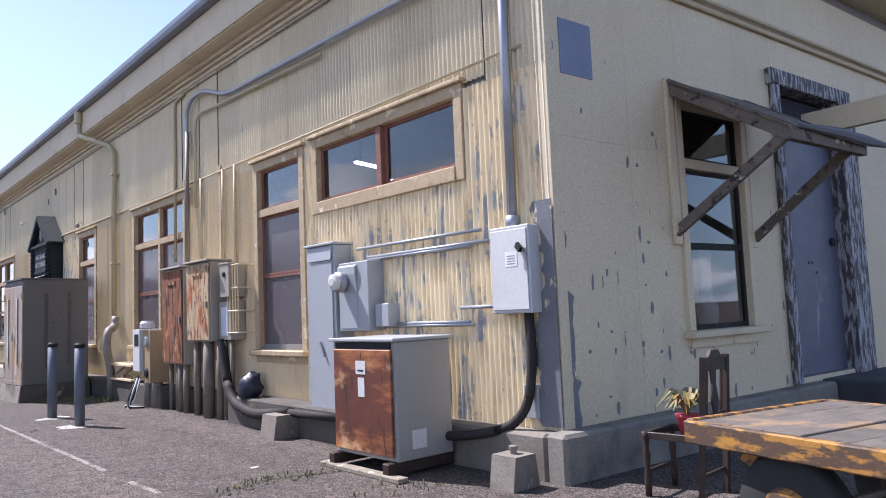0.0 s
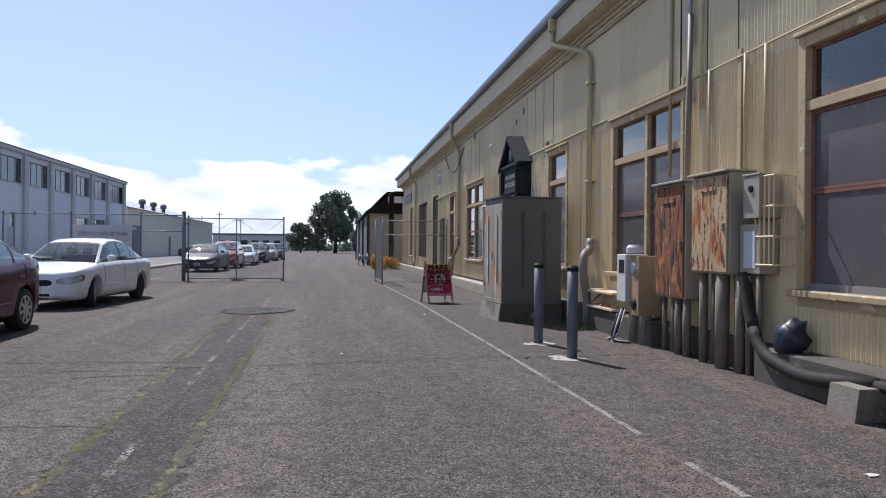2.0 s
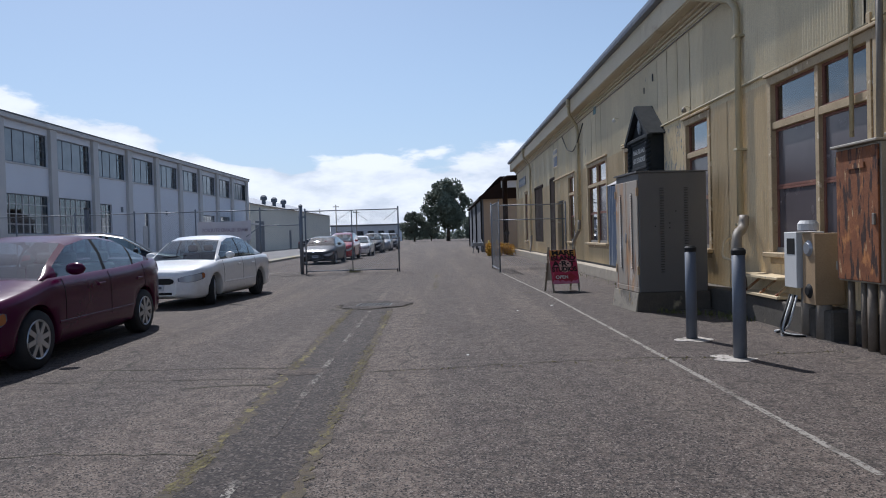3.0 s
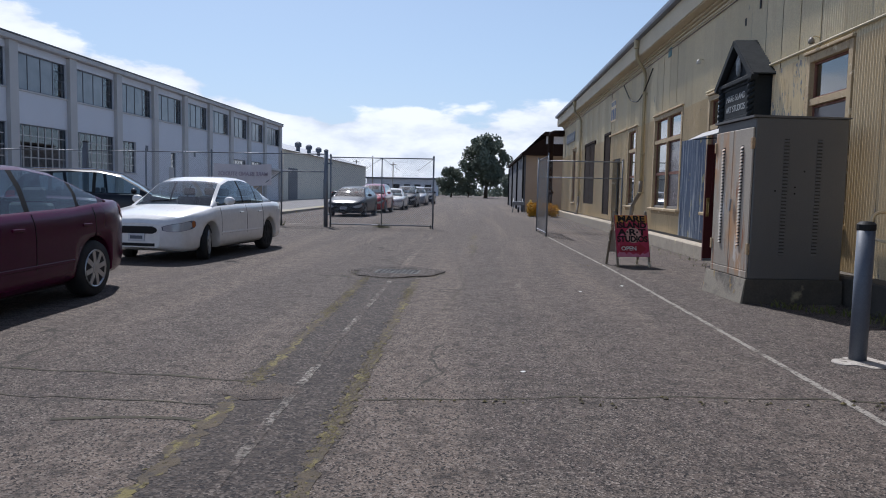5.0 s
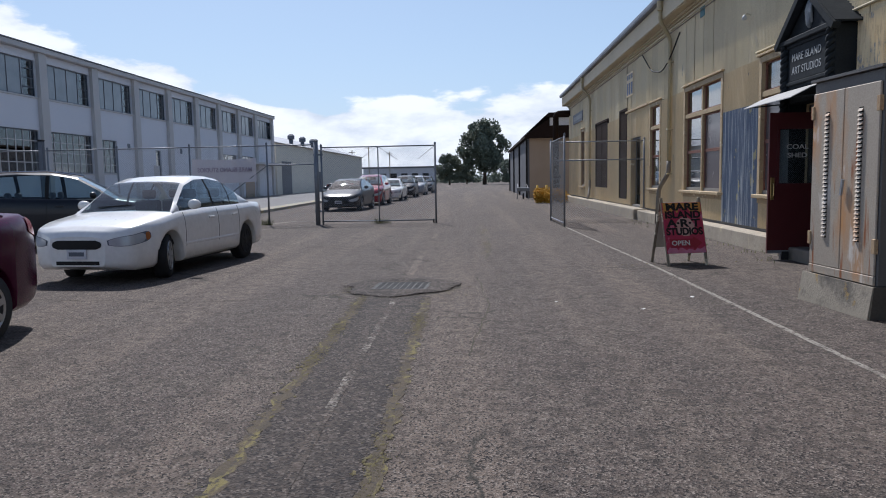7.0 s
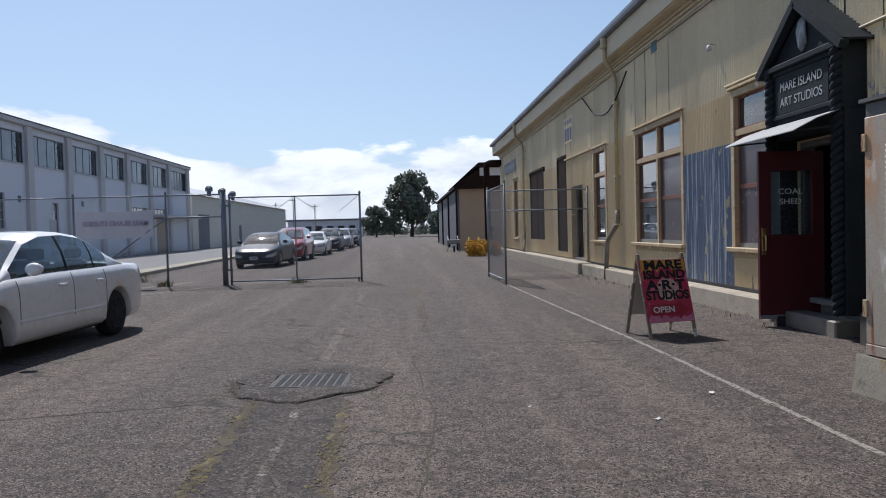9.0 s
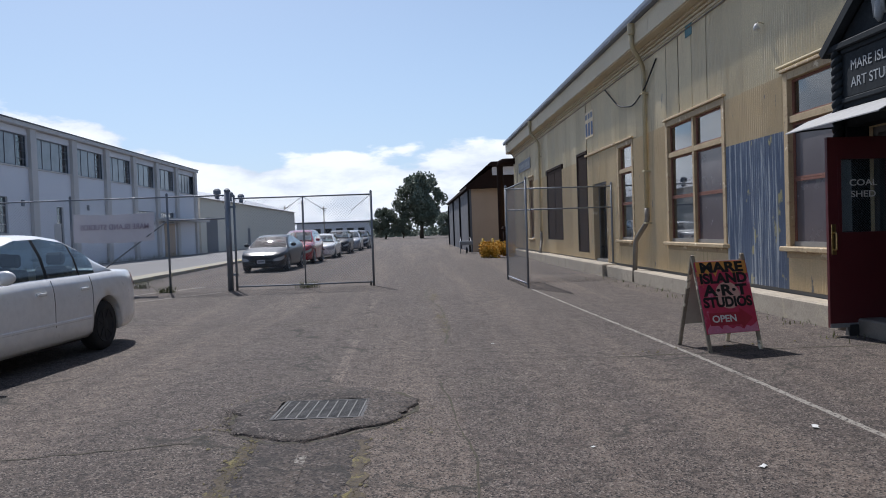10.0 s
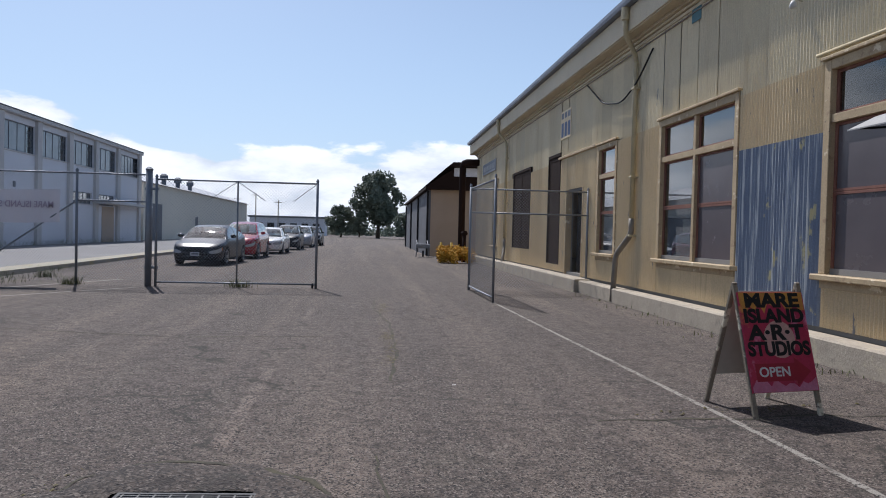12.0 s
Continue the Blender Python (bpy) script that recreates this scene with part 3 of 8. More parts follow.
strip("trench_patch", [(-1.45, 3.0), (-1.6, 8), (-1.72, 12), (-1.82, 16.9)], 0.75, m_trench, "dark coarse asphalt trench patch", rag=0.22, category="patch", seed=4, z=0.002)
bm = bmesh.new()
rnd = random.Random(41)
bm.faces.new([bm.verts.new((-1.90 + 0.24 * math.cos(a) * rnd.uniform(0.8, 1.15), 10.62 + 0.20 * math.sin(a) * rnd.uniform(0.8, 1.15), 0.0052)) for a in np.linspace(0, 6.0, 22)])
tagged(part("filled_pothole", bm, m_smooth), "small smooth pale pothole repair in the trench", "patch", kind="structure")
strip("centre_line", [(-1.62, 8.2), (-1.72, 12), (-1.8, 16.6)], 0.062, m_faint, "faded broken white centre line", rag=0.18, seed=5, z=0.0045)
strip("centre_line", [(-1.5, 3.0), (-1.6, 7.4)], 0.062, m_faint, "faded broken white centre line", rag=0.18, seed=6, z=0.0045)
strip("centre_line", [(-1.83, 18.8), (-1.86, 21.4)], 0.12, m_ghost, "faded broken white centre line", rag=0.2, seed=7)
strip("centre_line", [(-1.88, 25.2), (-1.9, 26.9)], 0.10, m_ghost, "faded broken white centre line", rag=0.2, seed=8)
strip("bay_line", [(-6.1, 30.8), (-10.0, 25.0)], 0.10, m_line, "worn white parking line", rag=0.25, seed=9)
strip("bay_line", [(-7.2, 33.2), (-8.6, 30.2)], 0.16, m_line, "worn white parking line", rag=0.25, seed=10)
m_crackfill = surf("crack_dirt", (0.036, 0.032, 0.026), (0.085, 0.075, 0.04), 8, 1.0, 0, 0.4, 60)


def crack(pts, seed, width=0.022, label="thin weedy crack across the asphalt"):
    rnd = random.Random(seed)
    pts = [Vector((*p, 0)) for p in pts]
    fine = []
    for a, b in zip(pts, pts[1:]):
        n = max(2, int((b - a).length / 0.14))
        for k in range(n):
            p = a.lerp(b, k / n)
            fine.append((p.x + rnd.uniform(-0.02, 0.02), p.y + rnd.uniform(-0.035, 0.035)))
    fine.append(pts[-1][:2])
    return strip("crack", fine, width * 0.6, m_crackfill, label, 0.0029, 0.8, category="crack", step=1.0, seed=seed)


crack([(-1.2, 10.5), (0.2, 10.75), (1.65, 10.9), (2.6, 10.8), (4.0, 11.0)], 21, 0.035)
crack([(-9.0, 10.2), (-5, 10.4), (-2.1, 10.3)], 22)
crack([(-0.6, 5.1), (0.2, 5.35), (1.6, 5.15), (2.9, 5.45), (3.5, 5.2)], 23, 0.05)
crack([(-3.5, 4.6), (-0.8, 4.9), (0.9, 4.6), (1.3, 4.2), (1.7, 3.4)], 24, 0.05)
crack([(1.2, 4.5), (1.5, 5.1)], 33, 0.06)
crack([(-8.5, 24.3), (-6.05, 24.15), (-3.3, 23.4), (-1.5, 23.6)], 25, 0.06)
crack([(0.8, 19.42), (1.96, 19.46), (2.7, 19.56), (3.6, 19.5), (4.15, 19.6)], 26, 0.045)
crack([(-4.2, 11.0), (-3.0, 10.95), (-2.05, 10.86)], 34, 0.045)
crack([(-2.9, 9.9), (-2.41, 10.0), (-2.0, 9.97)], 35, 0.05)
crack([(1.3, 24.6), (3.0, 24.85), (4.0, 25.0)], 27)
crack([(-0.75, 29.5), (-0.85, 27.2), (-0.6, 25.0), (-0.58, 22.5), (-0.7, 20.8)], 28, 0.05, "yellowed weedy crack along the asphalt")
crack([(-0.9, 14.0), (-0.7, 16.2), (-0.85, 18.6)], 29)
crack([(-7.0, 17.0), (-4.2, 16.6), (-2.6, 16.9)], 30)
crack([(-4.6, 7.7), (-3.0, 7.9), (-2.0, 7.8)], 31)

# storm drain with its broken, slightly raised collar
bm = bmesh.new()
rnd = random.Random(5)
rings = []
for k in range(72):
    a = 2 * math.pi * k / 72
    ca, sa = math.cos(a), math.sin(a)
    inner = min(0.352 / max(abs(ca), 1e-6), 0.312 / max(abs(sa), 1e-6))
    outer = 1 / math.sqrt((ca / 0.71) ** 2 + (sa / 0.81) ** 2) * (1 + 0.07 * math.sin(3 * a + 1) + 0.05 * math.sin(7 * a) + rnd.uniform(-0.045, 0.045))
    row = []
    for j, f in enumerate((0, 0.12, 0.28, 0.45, 0.62, 0.78, 0.91, 0.975, 1.0)):
        r = inner + (outer - inner) * f
        h = 0.012 + 0.020 * math.sin(math.pi * min(0.97, 0.08 + f * 0.85)) * (1 + 0.6 * noise.noise((ca * r * 6, sa * r * 6, 2.0)))
        row.append(bm.verts.new((-1.83 + r * ca, 17.67 + r * sa, 0.0035 if j == 8 else h + rnd.uniform(-0.003, 0.003))))
    rings.append(row)
for p, q in zip(rings, rings[1:] + rings[:1]):
    for j in range(8):
        bm.faces.new((p[j], p[j + 1], q[j + 1], q[j]))
tagged(part("drain_collar", bm, m_collar, None, smooth=True), "broken raised dark asphalt collar round the storm drain", "patch", kind="structure")
m_grate = surf("dull_iron_grate", (0.07, 0.07, 0.073), (0.045, 0.045, 0.047), 8, 0.7, 0.1)
m_gratelight = surf("rubbed_bare_grate_steel", (0.135, 0.132, 0.128), (0.09, 0.088, 0.085), 10, 0.65, 0.1)
drain = thing("storm_drain", pose(-1.815, 17.66, 0.004, 0, 0, -3), "rectangular steel storm drain grate set in asphalt", "drain")
# flat black sheet paints the shaded depth below the bars
part("pit_dark_sheet", box(-0.34, 0.34, -0.28, 0.28, 0.0, 0.002), m_dark, drain)
for u0, u1, v0, v1 in ((-0.355, 0.355, -0.295, -0.275), (-0.355, 0.355, 0.275, 0.295), (-0.355, -0.335, -0.275, 0.275), (0.335, 0.355, -0.275, 0.275)):
    part("frame_bar", box(u0, u1, v0, v1, 0.0, 0.016), m_grate, drain)
bar = None
for k in range(9):
    u = -0.32 + k * 0.64 / 8
    if bar is None:
        bar = part("grate_bar", box(-0.0045, 0.0045, -0.275, 0.275, 0.003, 0.014), m_gratelight, drain)
        bar.location.x = u
    else:
        o = new("grate_bar", bar.data)
        o.parent, o.location.x = drain, u
for k in range(20):
    part("cross_bar", box(-0.335, 0.335, -0.262 + k * 0.0276 - 0.0055, -0.262 + k * 0.0276 + 0.0055, 0.003, 0.0125), m_grate, drain)

crack([(-1.83 + math.cos(t) * 0.735 * (1 + 0.07 * math.sin(3 * t + 1)), 17.67 + math.sin(t) * 0.835 * (1 + 0.07 * math.sin(3 * t + 1))) for t in np.linspace(0.2, 6.3, 30)], 51, 0.05, "ring crack round the drain collar")
# kerb and footway on the far side of the fence line
bm = bmesh.new()
kerb_pts = [(-13.2, 12.0), (-11.2, 24.0), (-10.2, 31.0), (-10.6, 45.0), (-11.0, 60.0), (-11.5, 100.0)]
rows = []
for (x, y) in kerb_pts:
    rows.append([bm.verts.new(p) for p in ((x, y, 0), (x - 0.02, y, 0.13), (x - 0.18, y, 0.14), (x - 0.75, y, 0.145), (x - 0.76, y, 0))])
for a, b in zip(rows, rows[1:]):
    for i in range(4):
        bm.faces.new((a[i], b[i], b[i + 1], a[i + 1]))
m_kerb = surf("kerb_concrete", (0.42, 0.38, 0.29), (0.34, 0.31, 0.24), 1.2, 0.9, 0, 0.3, 30, [((0.45, 0.33, 0.06), 1.3, 0.58, 0.66, (1, 0.4, 1)), ((0.14, 0.14, 0.06), 2.0, 0.62, 0.7, (1, 1, 1))])
far_lot = bmesh.new()
fl_rows = [(far_lot.verts.new((-21.99, y, 0.006)), far_lot.verts.new((x - 0.77, y, 0.006))) for x, y in kerb_pts]
for a, b in zip(fl_rows, fl_rows[1:]):
    far_lot.faces.new((a[0], a[1], b[1], b[0]))
tagged(part("pavement", far_lot, surf("pale_lot_concrete", (0.235, 0.23, 0.23), (0.185, 0.18, 0.18), 0.25, 0.9, 0, 0.2, 40, [((0.10, 0.095, 0.095), 0.6, 0.55, 0.75, (1, 0.3, 1))])), "pale weathered lot in front of the white building", "pavement", kind="structure")
tagged(part("kerb", bm, m_kerb), "worn concrete kerb with faded yellow paint", "kerb", kind="structure")

# ---- yellow corrugated warehouse ----
M_W = pose(4.51, 0, 0, 0, 0, -90)          # along the long wall: u = -y, outside is -y
M_S = pose(4.51, 3.48, 0, 0, 0, -4)        # along the end wall
LEN0, LEN1 = 3.48, 51.0
W_WIN = [  # y0, y1, z0, z1, lights across, transom, meeting rail, blind
    (4.50, 7.25, 2.64, 3.58, 2, None, None, 0),
    (7.45, 8.82, 0.98, 3.56, 1, 2.84, 1.98, 1),
    (11.10, 13.85, 1.0, 3.56, 2, 2.84, 1.95, 1),
    (16.15, 17.55, 1.0, 3.52, 1, 2.80, 1.95, 1),
    (20.95, 22.35, 1.0, 3.54, 1, 2.84, 1.98, 1),
    (24.37, 27.33, 1.0, 3.58, 2, 2.84, 1.95, 1),
    (29.66, 31.05, 1.0, 3.55, 1, 2.80, 1.95, 1),
    (44.6, 46.0, 0.9, 3.75, 1, None, 2.2, 1),
]
W_DARK = [(34.45, 35.85, 0.55, 3.78), (38.3, 41.3, 0.90, 3.72)]
W_DOOR = [(19.15, 20.36, 0.30, 2.46), (32.15, 33.80, 0.33, 2.66)]
holes = [(-b, -a, c, d) for a, b, c, d, *_ in W_WIN] + [(-b, -a, c, d) for a, b, c, d in W_DARK] + [(-b, -a, c, d) for a, b, c, d in W_DOOR]

wall_west = part("wall_west", wall_mesh(-LEN1, -LEN0, 0.30, 6.0, [(a + 0.07, b - 0.07, c + 0.07, d - 0.07) for a, b, c, d in holes], 0.012, 0.16), m_room)
wall_west.matrix_world = M_W
tagged(wall_west, "long timber warehouse wall clad in yellow corrugated steel, paint peeling", "wall", kind="structure")
S_LEN = 14.0
S_WIN, S_DOOR = (1.86, 2.98, 1.10, 3.40), (3.80, 5.42, 0.45, 3.95)
wall_south = part("wall_south", wall_mesh(0.16, S_LEN, 0.30, 6.0, [S_WIN, S_DOOR, (7.0, 8.2, 1.1, 3.4)], 0.012, 0.16), m_room)
wall_south.matrix_world = M_S
tagged(wall_south, "end wall of the warehouse in flat cream siding with peeling spots", "wall", kind="structure")
far_e = M_S @ Vector((S_LEN, 0, 0))
tagged(part("wall_east", box(far_e.x, far_e.x + 0.16, far_e.y, LEN1, 0, 6.0), m_room), "plain inner rear wall of the warehouse", "wall", kind="structure")
tagged(part("wall_north", box(4.53, far_e.x, LEN1 - 0.16, LEN1, 0.0, 6.0), m_flat), "plain cream end wall of the warehouse", "wall", kind="structure")
tagged(part("floor", box(4.68, far_e.x, 3.6, LEN1 - 0.2, 0.05, 0.28), m_room), "dim concrete floor inside the warehouse", "floor", kind="structure")
tagged(part("ceiling", box(4.68, far_e.x, 3.6, LEN1 - 0.2, 4.9, 4.98), m_room), "dim plain ceiling inside the warehouse", "ceiling", kind="structure")
roof = tagged(part("roof", prism([(-0.47, 6.0), (-0.47, 6.06), (7.0, 8.3), (14.6, 6.06), (14.6, 6.0)], -0.25, 47.8), m_roof), "low grey warehouse roof", "roof", kind="structure")
roof.matrix_world = pose(4.51, 3.48, 0)

# cladding sheets
SEAM = 3.52
rnd = random.Random(11)
PEELED = (3.5, 7.4)


def sheet(u0, u1, z0, z1):
    y = -(u0 + u1) / 2
    mat = m_peel if PEELED[0] < y < PEELED[1] and z1 < 3.6 and z0 < 2.6 else m_sheet
    if 22.4 < y < 24.4 and z1 <= 2.71:
        mat = m_blue
    if 17.6 < y < 18.9 and z0 < 3:
        mat = m_peel
    if z0 > 3.45:
        mat = m_upper
    seg = 8 if y < 30 else 5
    lap = -0.005 if mat is m_upper else 0.008
    o = part("corrugated_sheet", corrugated(u0 - lap, u1 + lap, z0, z1, seg=seg, y=-0.017 - rnd.uniform(0, 0.011)), mat, wall_west)
    if mat is m_blue:
        o["label"] = "bare blue-grey corrugated sheet with flaking cream paint"


cuts = sorted({-LEN1, -LEN0, *(v for h in holes for v in h[:2])})
for a, b in zip(cuts, cuts[1:]):
    n = max(1, round((b - a) / 0.78))
    for k in range(n):
        u0, u1 = a + (b - a) * k / n, a + (b - a) * (k + 1) / n
        mid = (u0 + u1) / 2
        hs = sorted((h[2], h[3]) for h in holes if h[0] < mid < h[1])
        z = 0.36
        spans = []
        for h0, h1 in hs:
            if h0 - z > 0.05:
                spans.append((z, h0))
            z = h1
        spans.append((z, SEAM)) if SEAM - z > 0.05 else None
        for z0, z1 in spans:
            if 22.4 < -mid < 24.4 and z1 == SEAM:
                sheet(u0, u1, z0, 2.70)
                sheet(u0, u1, 2.70, z1)
            else:
                sheet(u0, u1, z0, z1)
n = 66
for k in range(n):
    u0, u1 = -LEN1 + (LEN1 - LEN0) * k / n, -LEN1 + (LEN1 - LEN0) * (k + 1) / n
    top_hole = [h for h in holes if h[0] < (u0 + u1) / 2 < h[1] and h[3] > SEAM]
    sheet(u0, u1, max([SEAM] + [h[3] for h in top_hole]) - 0.01, 5.30)
# end wall siding
s_holes = [S_WIN, S_DOOR, (7.0, 8.2, 1.1, 3.4)]
s_cuts = sorted({-0.02, S_LEN, 1.05, *(v for h in s_holes for v in h[:2]), 9.5, 11.0, 12.5})
for a, b in zip(s_cuts, s_cuts[1:]):
    mid = (a + b) / 2
    for z0, z1 in ((0.36, 2.86), (2.86, 5.3)):
        z = z0
        spans = []
        for h in (h for h in s_holes if h[0] < mid < h[1]):
            if h[2] > z0:
                spans.append((z0, min(z1, h[2])))
            z = max(z0, min(z1, h[3]))
        if z1 - z > 0.03:
            spans.append((z, z1))
        for p, q in spans:
            part("siding_sheet", box(a + 0.001, b - 0.001, -0.014, 0.010, p + 0.001, q - 0.001), m_flat, wall_south)
# corner board and its bare patches
corner = part("corner_board", box(-0.03, 0.09, -0.03, 0.09, 0.36, 5.3, 0.004), m_flat, None)
corner.matrix_world = pose(4.51, 3.48, 0, 0, 0, -2)
tagged(corner, "weathered cream corner board of the warehouse", "trim", kind="structure")
rnd = random.Random(19)
m_zinc = surf("bare_zinc", (0.16, 0.165, 0.18), (0.21, 0.215, 0.235), 4, 0.6, 0.1, 0.1, 60, [((0.62, 0.53, 0.36), 4.0, 0.60, 0.63, (2, 1, 0.8))])
edge = [(0.10 + rnd.uniform(-0.05, 0.03) + (0.07 if z < 1.5 else 0.0), z) for z in np.linspace(0.38, 2.2, 26)]
fl_ = part("corner_flashing", prism([(-0.02, 0.38)] + [(u, float(z)) for u, z in edge] + [(-0.02, 2.2)], -0.0235, -0.0155), m_zinc)
fl_.matrix_world = M_S
tagged(fl_, "ragged bare grey metal where corner paint has flaked", "trim", kind="structure")
edge = [(-3.66 + rnd.uniform(-0.045, 0.045) - (0.05 if z < 1.2 else 0.0) + (0.09 if 1.5 < z < 1.9 else 0.0), float(z)) for z in np.linspace(0.40, 2.3, 30)]
fl_ = part("corner_flashing", prism([(-3.462, 0.40)] + [(-3.462, 2.3)] + edge[::-1], -0.0535, -0.047), m_zinc)
fl_.matrix_world = M_W
tagged(fl_, "ragged bare grey corner sheet where paint has flaked", "trim", kind="structure")
# flaked spots on the end wall
for k in range(80):
    u, z = rnd.uniform(0.25, 4.0), rnd.choice((rnd.uniform(0.4, 1.2), rnd.uniform(0.4, 2.6), rnd.uniform(0.4, 3.4)))
    if S_WIN[0] - 0.15 < u < S_WIN[1] + 0.15 and z > 0.95:
        continue
    w, h = rnd.uniform(0.005, 0.026), rnd.uniform(0.012, 0.09)
    pts_ = [(u + w * math.cos(t) * rnd.uniform(0.6, 1.3), z + h * math.sin(t) * rnd.uniform(0.6, 1.2)) for t in np.linspace(0, 5.5, 8)]
    o = part("paint_flake", prism(pts_[::-1], -0.0165, -0.0150), m_zinc, wall_south)
patch = tagged(part("wall_patch", box(0.16, 0.58, -0.022, -0.014, 3.42, 3.92, 0.002), surf("grey_blue_patch", (0.20, 0.24, 0.34), (0.17, 0.2, 0.3), 2, 0.6)), "grey-blue metal patch screwed onto the siding", "patch", kind="structure")
patch.matrix_world = M_S

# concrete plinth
# grime plus the shade along the conduits, both put into the colour
m_grimy_shade = surf("grimy_shaded_concrete", (0.12, 0.105, 0.085), (0.07, 0.062, 0.052), 2.2, 0.9, 0, 0.5, 35, [((0.30, 0.26, 0.17), 2.5, 0.62, 0.72, (1, 1, 1))])
tagged(part("plinth", box(4.27, 4.50, 3.50, 5.9, -0.05, 0.37, 0.025), m_oldconc), "cracked concrete foundation ledge", "foundation", kind="structure")
tagged(part("plinth", box(4.16, 4.50, 5.92, 9.1, -0.05, 0.36, 0.02), m_grimy_shade), "cracked concrete foundation ledge", "foundation", kind="structure")
tagged(part("plinth", box(4.38, 4.50, 9.102, 11.6, -0.05, 0.36, 0.02), m_grimy_shade), "dark recessed foundation behind the conduits", "foundation", kind="structure")
tagged(part("plinth", box(4.16, 4.50, 11.602, 18.6, -0.05, 0.36, 0.02), m_grimy_shade), "cracked concrete foundation ledge", "foundation", kind="structure")
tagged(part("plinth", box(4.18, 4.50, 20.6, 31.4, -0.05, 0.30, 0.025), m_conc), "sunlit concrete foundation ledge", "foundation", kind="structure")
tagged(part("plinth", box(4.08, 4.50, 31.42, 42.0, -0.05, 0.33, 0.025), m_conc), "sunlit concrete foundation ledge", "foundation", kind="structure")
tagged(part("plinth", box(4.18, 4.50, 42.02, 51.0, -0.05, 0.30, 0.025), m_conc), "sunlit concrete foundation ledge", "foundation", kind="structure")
# end wall footing: its shade is carried by a darker concrete colour
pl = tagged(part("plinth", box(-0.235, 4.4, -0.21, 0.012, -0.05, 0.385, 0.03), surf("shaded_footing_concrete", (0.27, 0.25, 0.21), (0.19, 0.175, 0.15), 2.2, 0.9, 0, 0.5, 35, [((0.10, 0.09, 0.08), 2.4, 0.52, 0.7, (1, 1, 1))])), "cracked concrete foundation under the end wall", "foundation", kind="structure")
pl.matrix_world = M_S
# dock concrete darkened in place of the shade over this end
dk = tagged(part("loading_dock", box(4.42, 14.0, -0.95, 0.012, -0.05, 0.40, 0.03), surf("shaded_dock_concrete", (0.075, 0.075, 0.085), (0.05, 0.05, 0.058), 1.5, 0.9)), "concrete loading dock along the end wall, shade in its dark colour", "dock", kind="structure")
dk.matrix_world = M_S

# eaves: boxed soffit, gutter, moulding, wall strip
eave = thing("eave", M_W, "cream boxed eave with blue-grey gutter along the warehouse", "eave", kind="structure")
L0, L1 = -LEN1 - 0.3, -LEN0 + 0.3
for k in range(18):
    a, b = L0 + (L1 - L0) * k / 18, L0 + (L1 - L0) * (k + 1) / 18
    part("fascia_board", box(a + 0.003, b - 0.003, -0.40, -0.37, 5.48, 5.95, 0.004), m_fascia, eave)
part("soffit", box(L0, L1, -0.37, 0.01, 5.46, 5.49), m_fascia, eave)
for z, d, h in ((5.28, 0.055, 0.06), (5.345, 0.10, 0.05), (5.40, 0.16, 0.065)):
    part("moulding", box(L0 + 0.3, L1 - 0.2, -d, 0.012, z, z + h, 0.006), m_fascia, eave)
bm = bmesh.new()
gp = [(-0.40, 5.955), (-0.52, 5.96), (-0.545, 6.02), (-0.55, 6.09), (-0.535, 6.10), (-0.52, 6.03), (-0.41, 6.00)]
ra = [bm.verts.new((L0, y, z)) for y, z in gp]
rb = [bm.verts.new((L1, y, z)) for y, z in gp]
for i in range(len(gp)):
    j = (i + 1) % len(gp)
    bm.faces.new((ra[i], ra[j], rb[j], rb[i]))
part("gutter", bm, m_gutter, eave, "blue-grey metal gutter")
part("wall_cable", tube([(L0 + 0.5, -0.05, 5.22), (L1 - 0.4, -0.05, 5.22)], 0.014, 6), m_pipe_grey, eave, "grey cable under the moulding")
eave_s = thing("eave", M_S, "cream boxed eave over the end wall", "eave", kind="structure")
part("fascia_board", box(-0.3, S_LEN, -0.40, -0.36, 5.48, 5.95, 0.004), m_fascia, eave_s)
part("soffit", box(-0.3, S_LEN, -0.36, 0.012, 5.46, 5.49), m_fascia, eave_s)
for z, d in ((4.50, 0.045), (4.60, 0.06)):
    part("conduit", tube([(1.2, -d, z), (S_LEN, -d, z)], 0.024, 8), m_pipe_cream, eave_s, "painted conduit run along the wall")


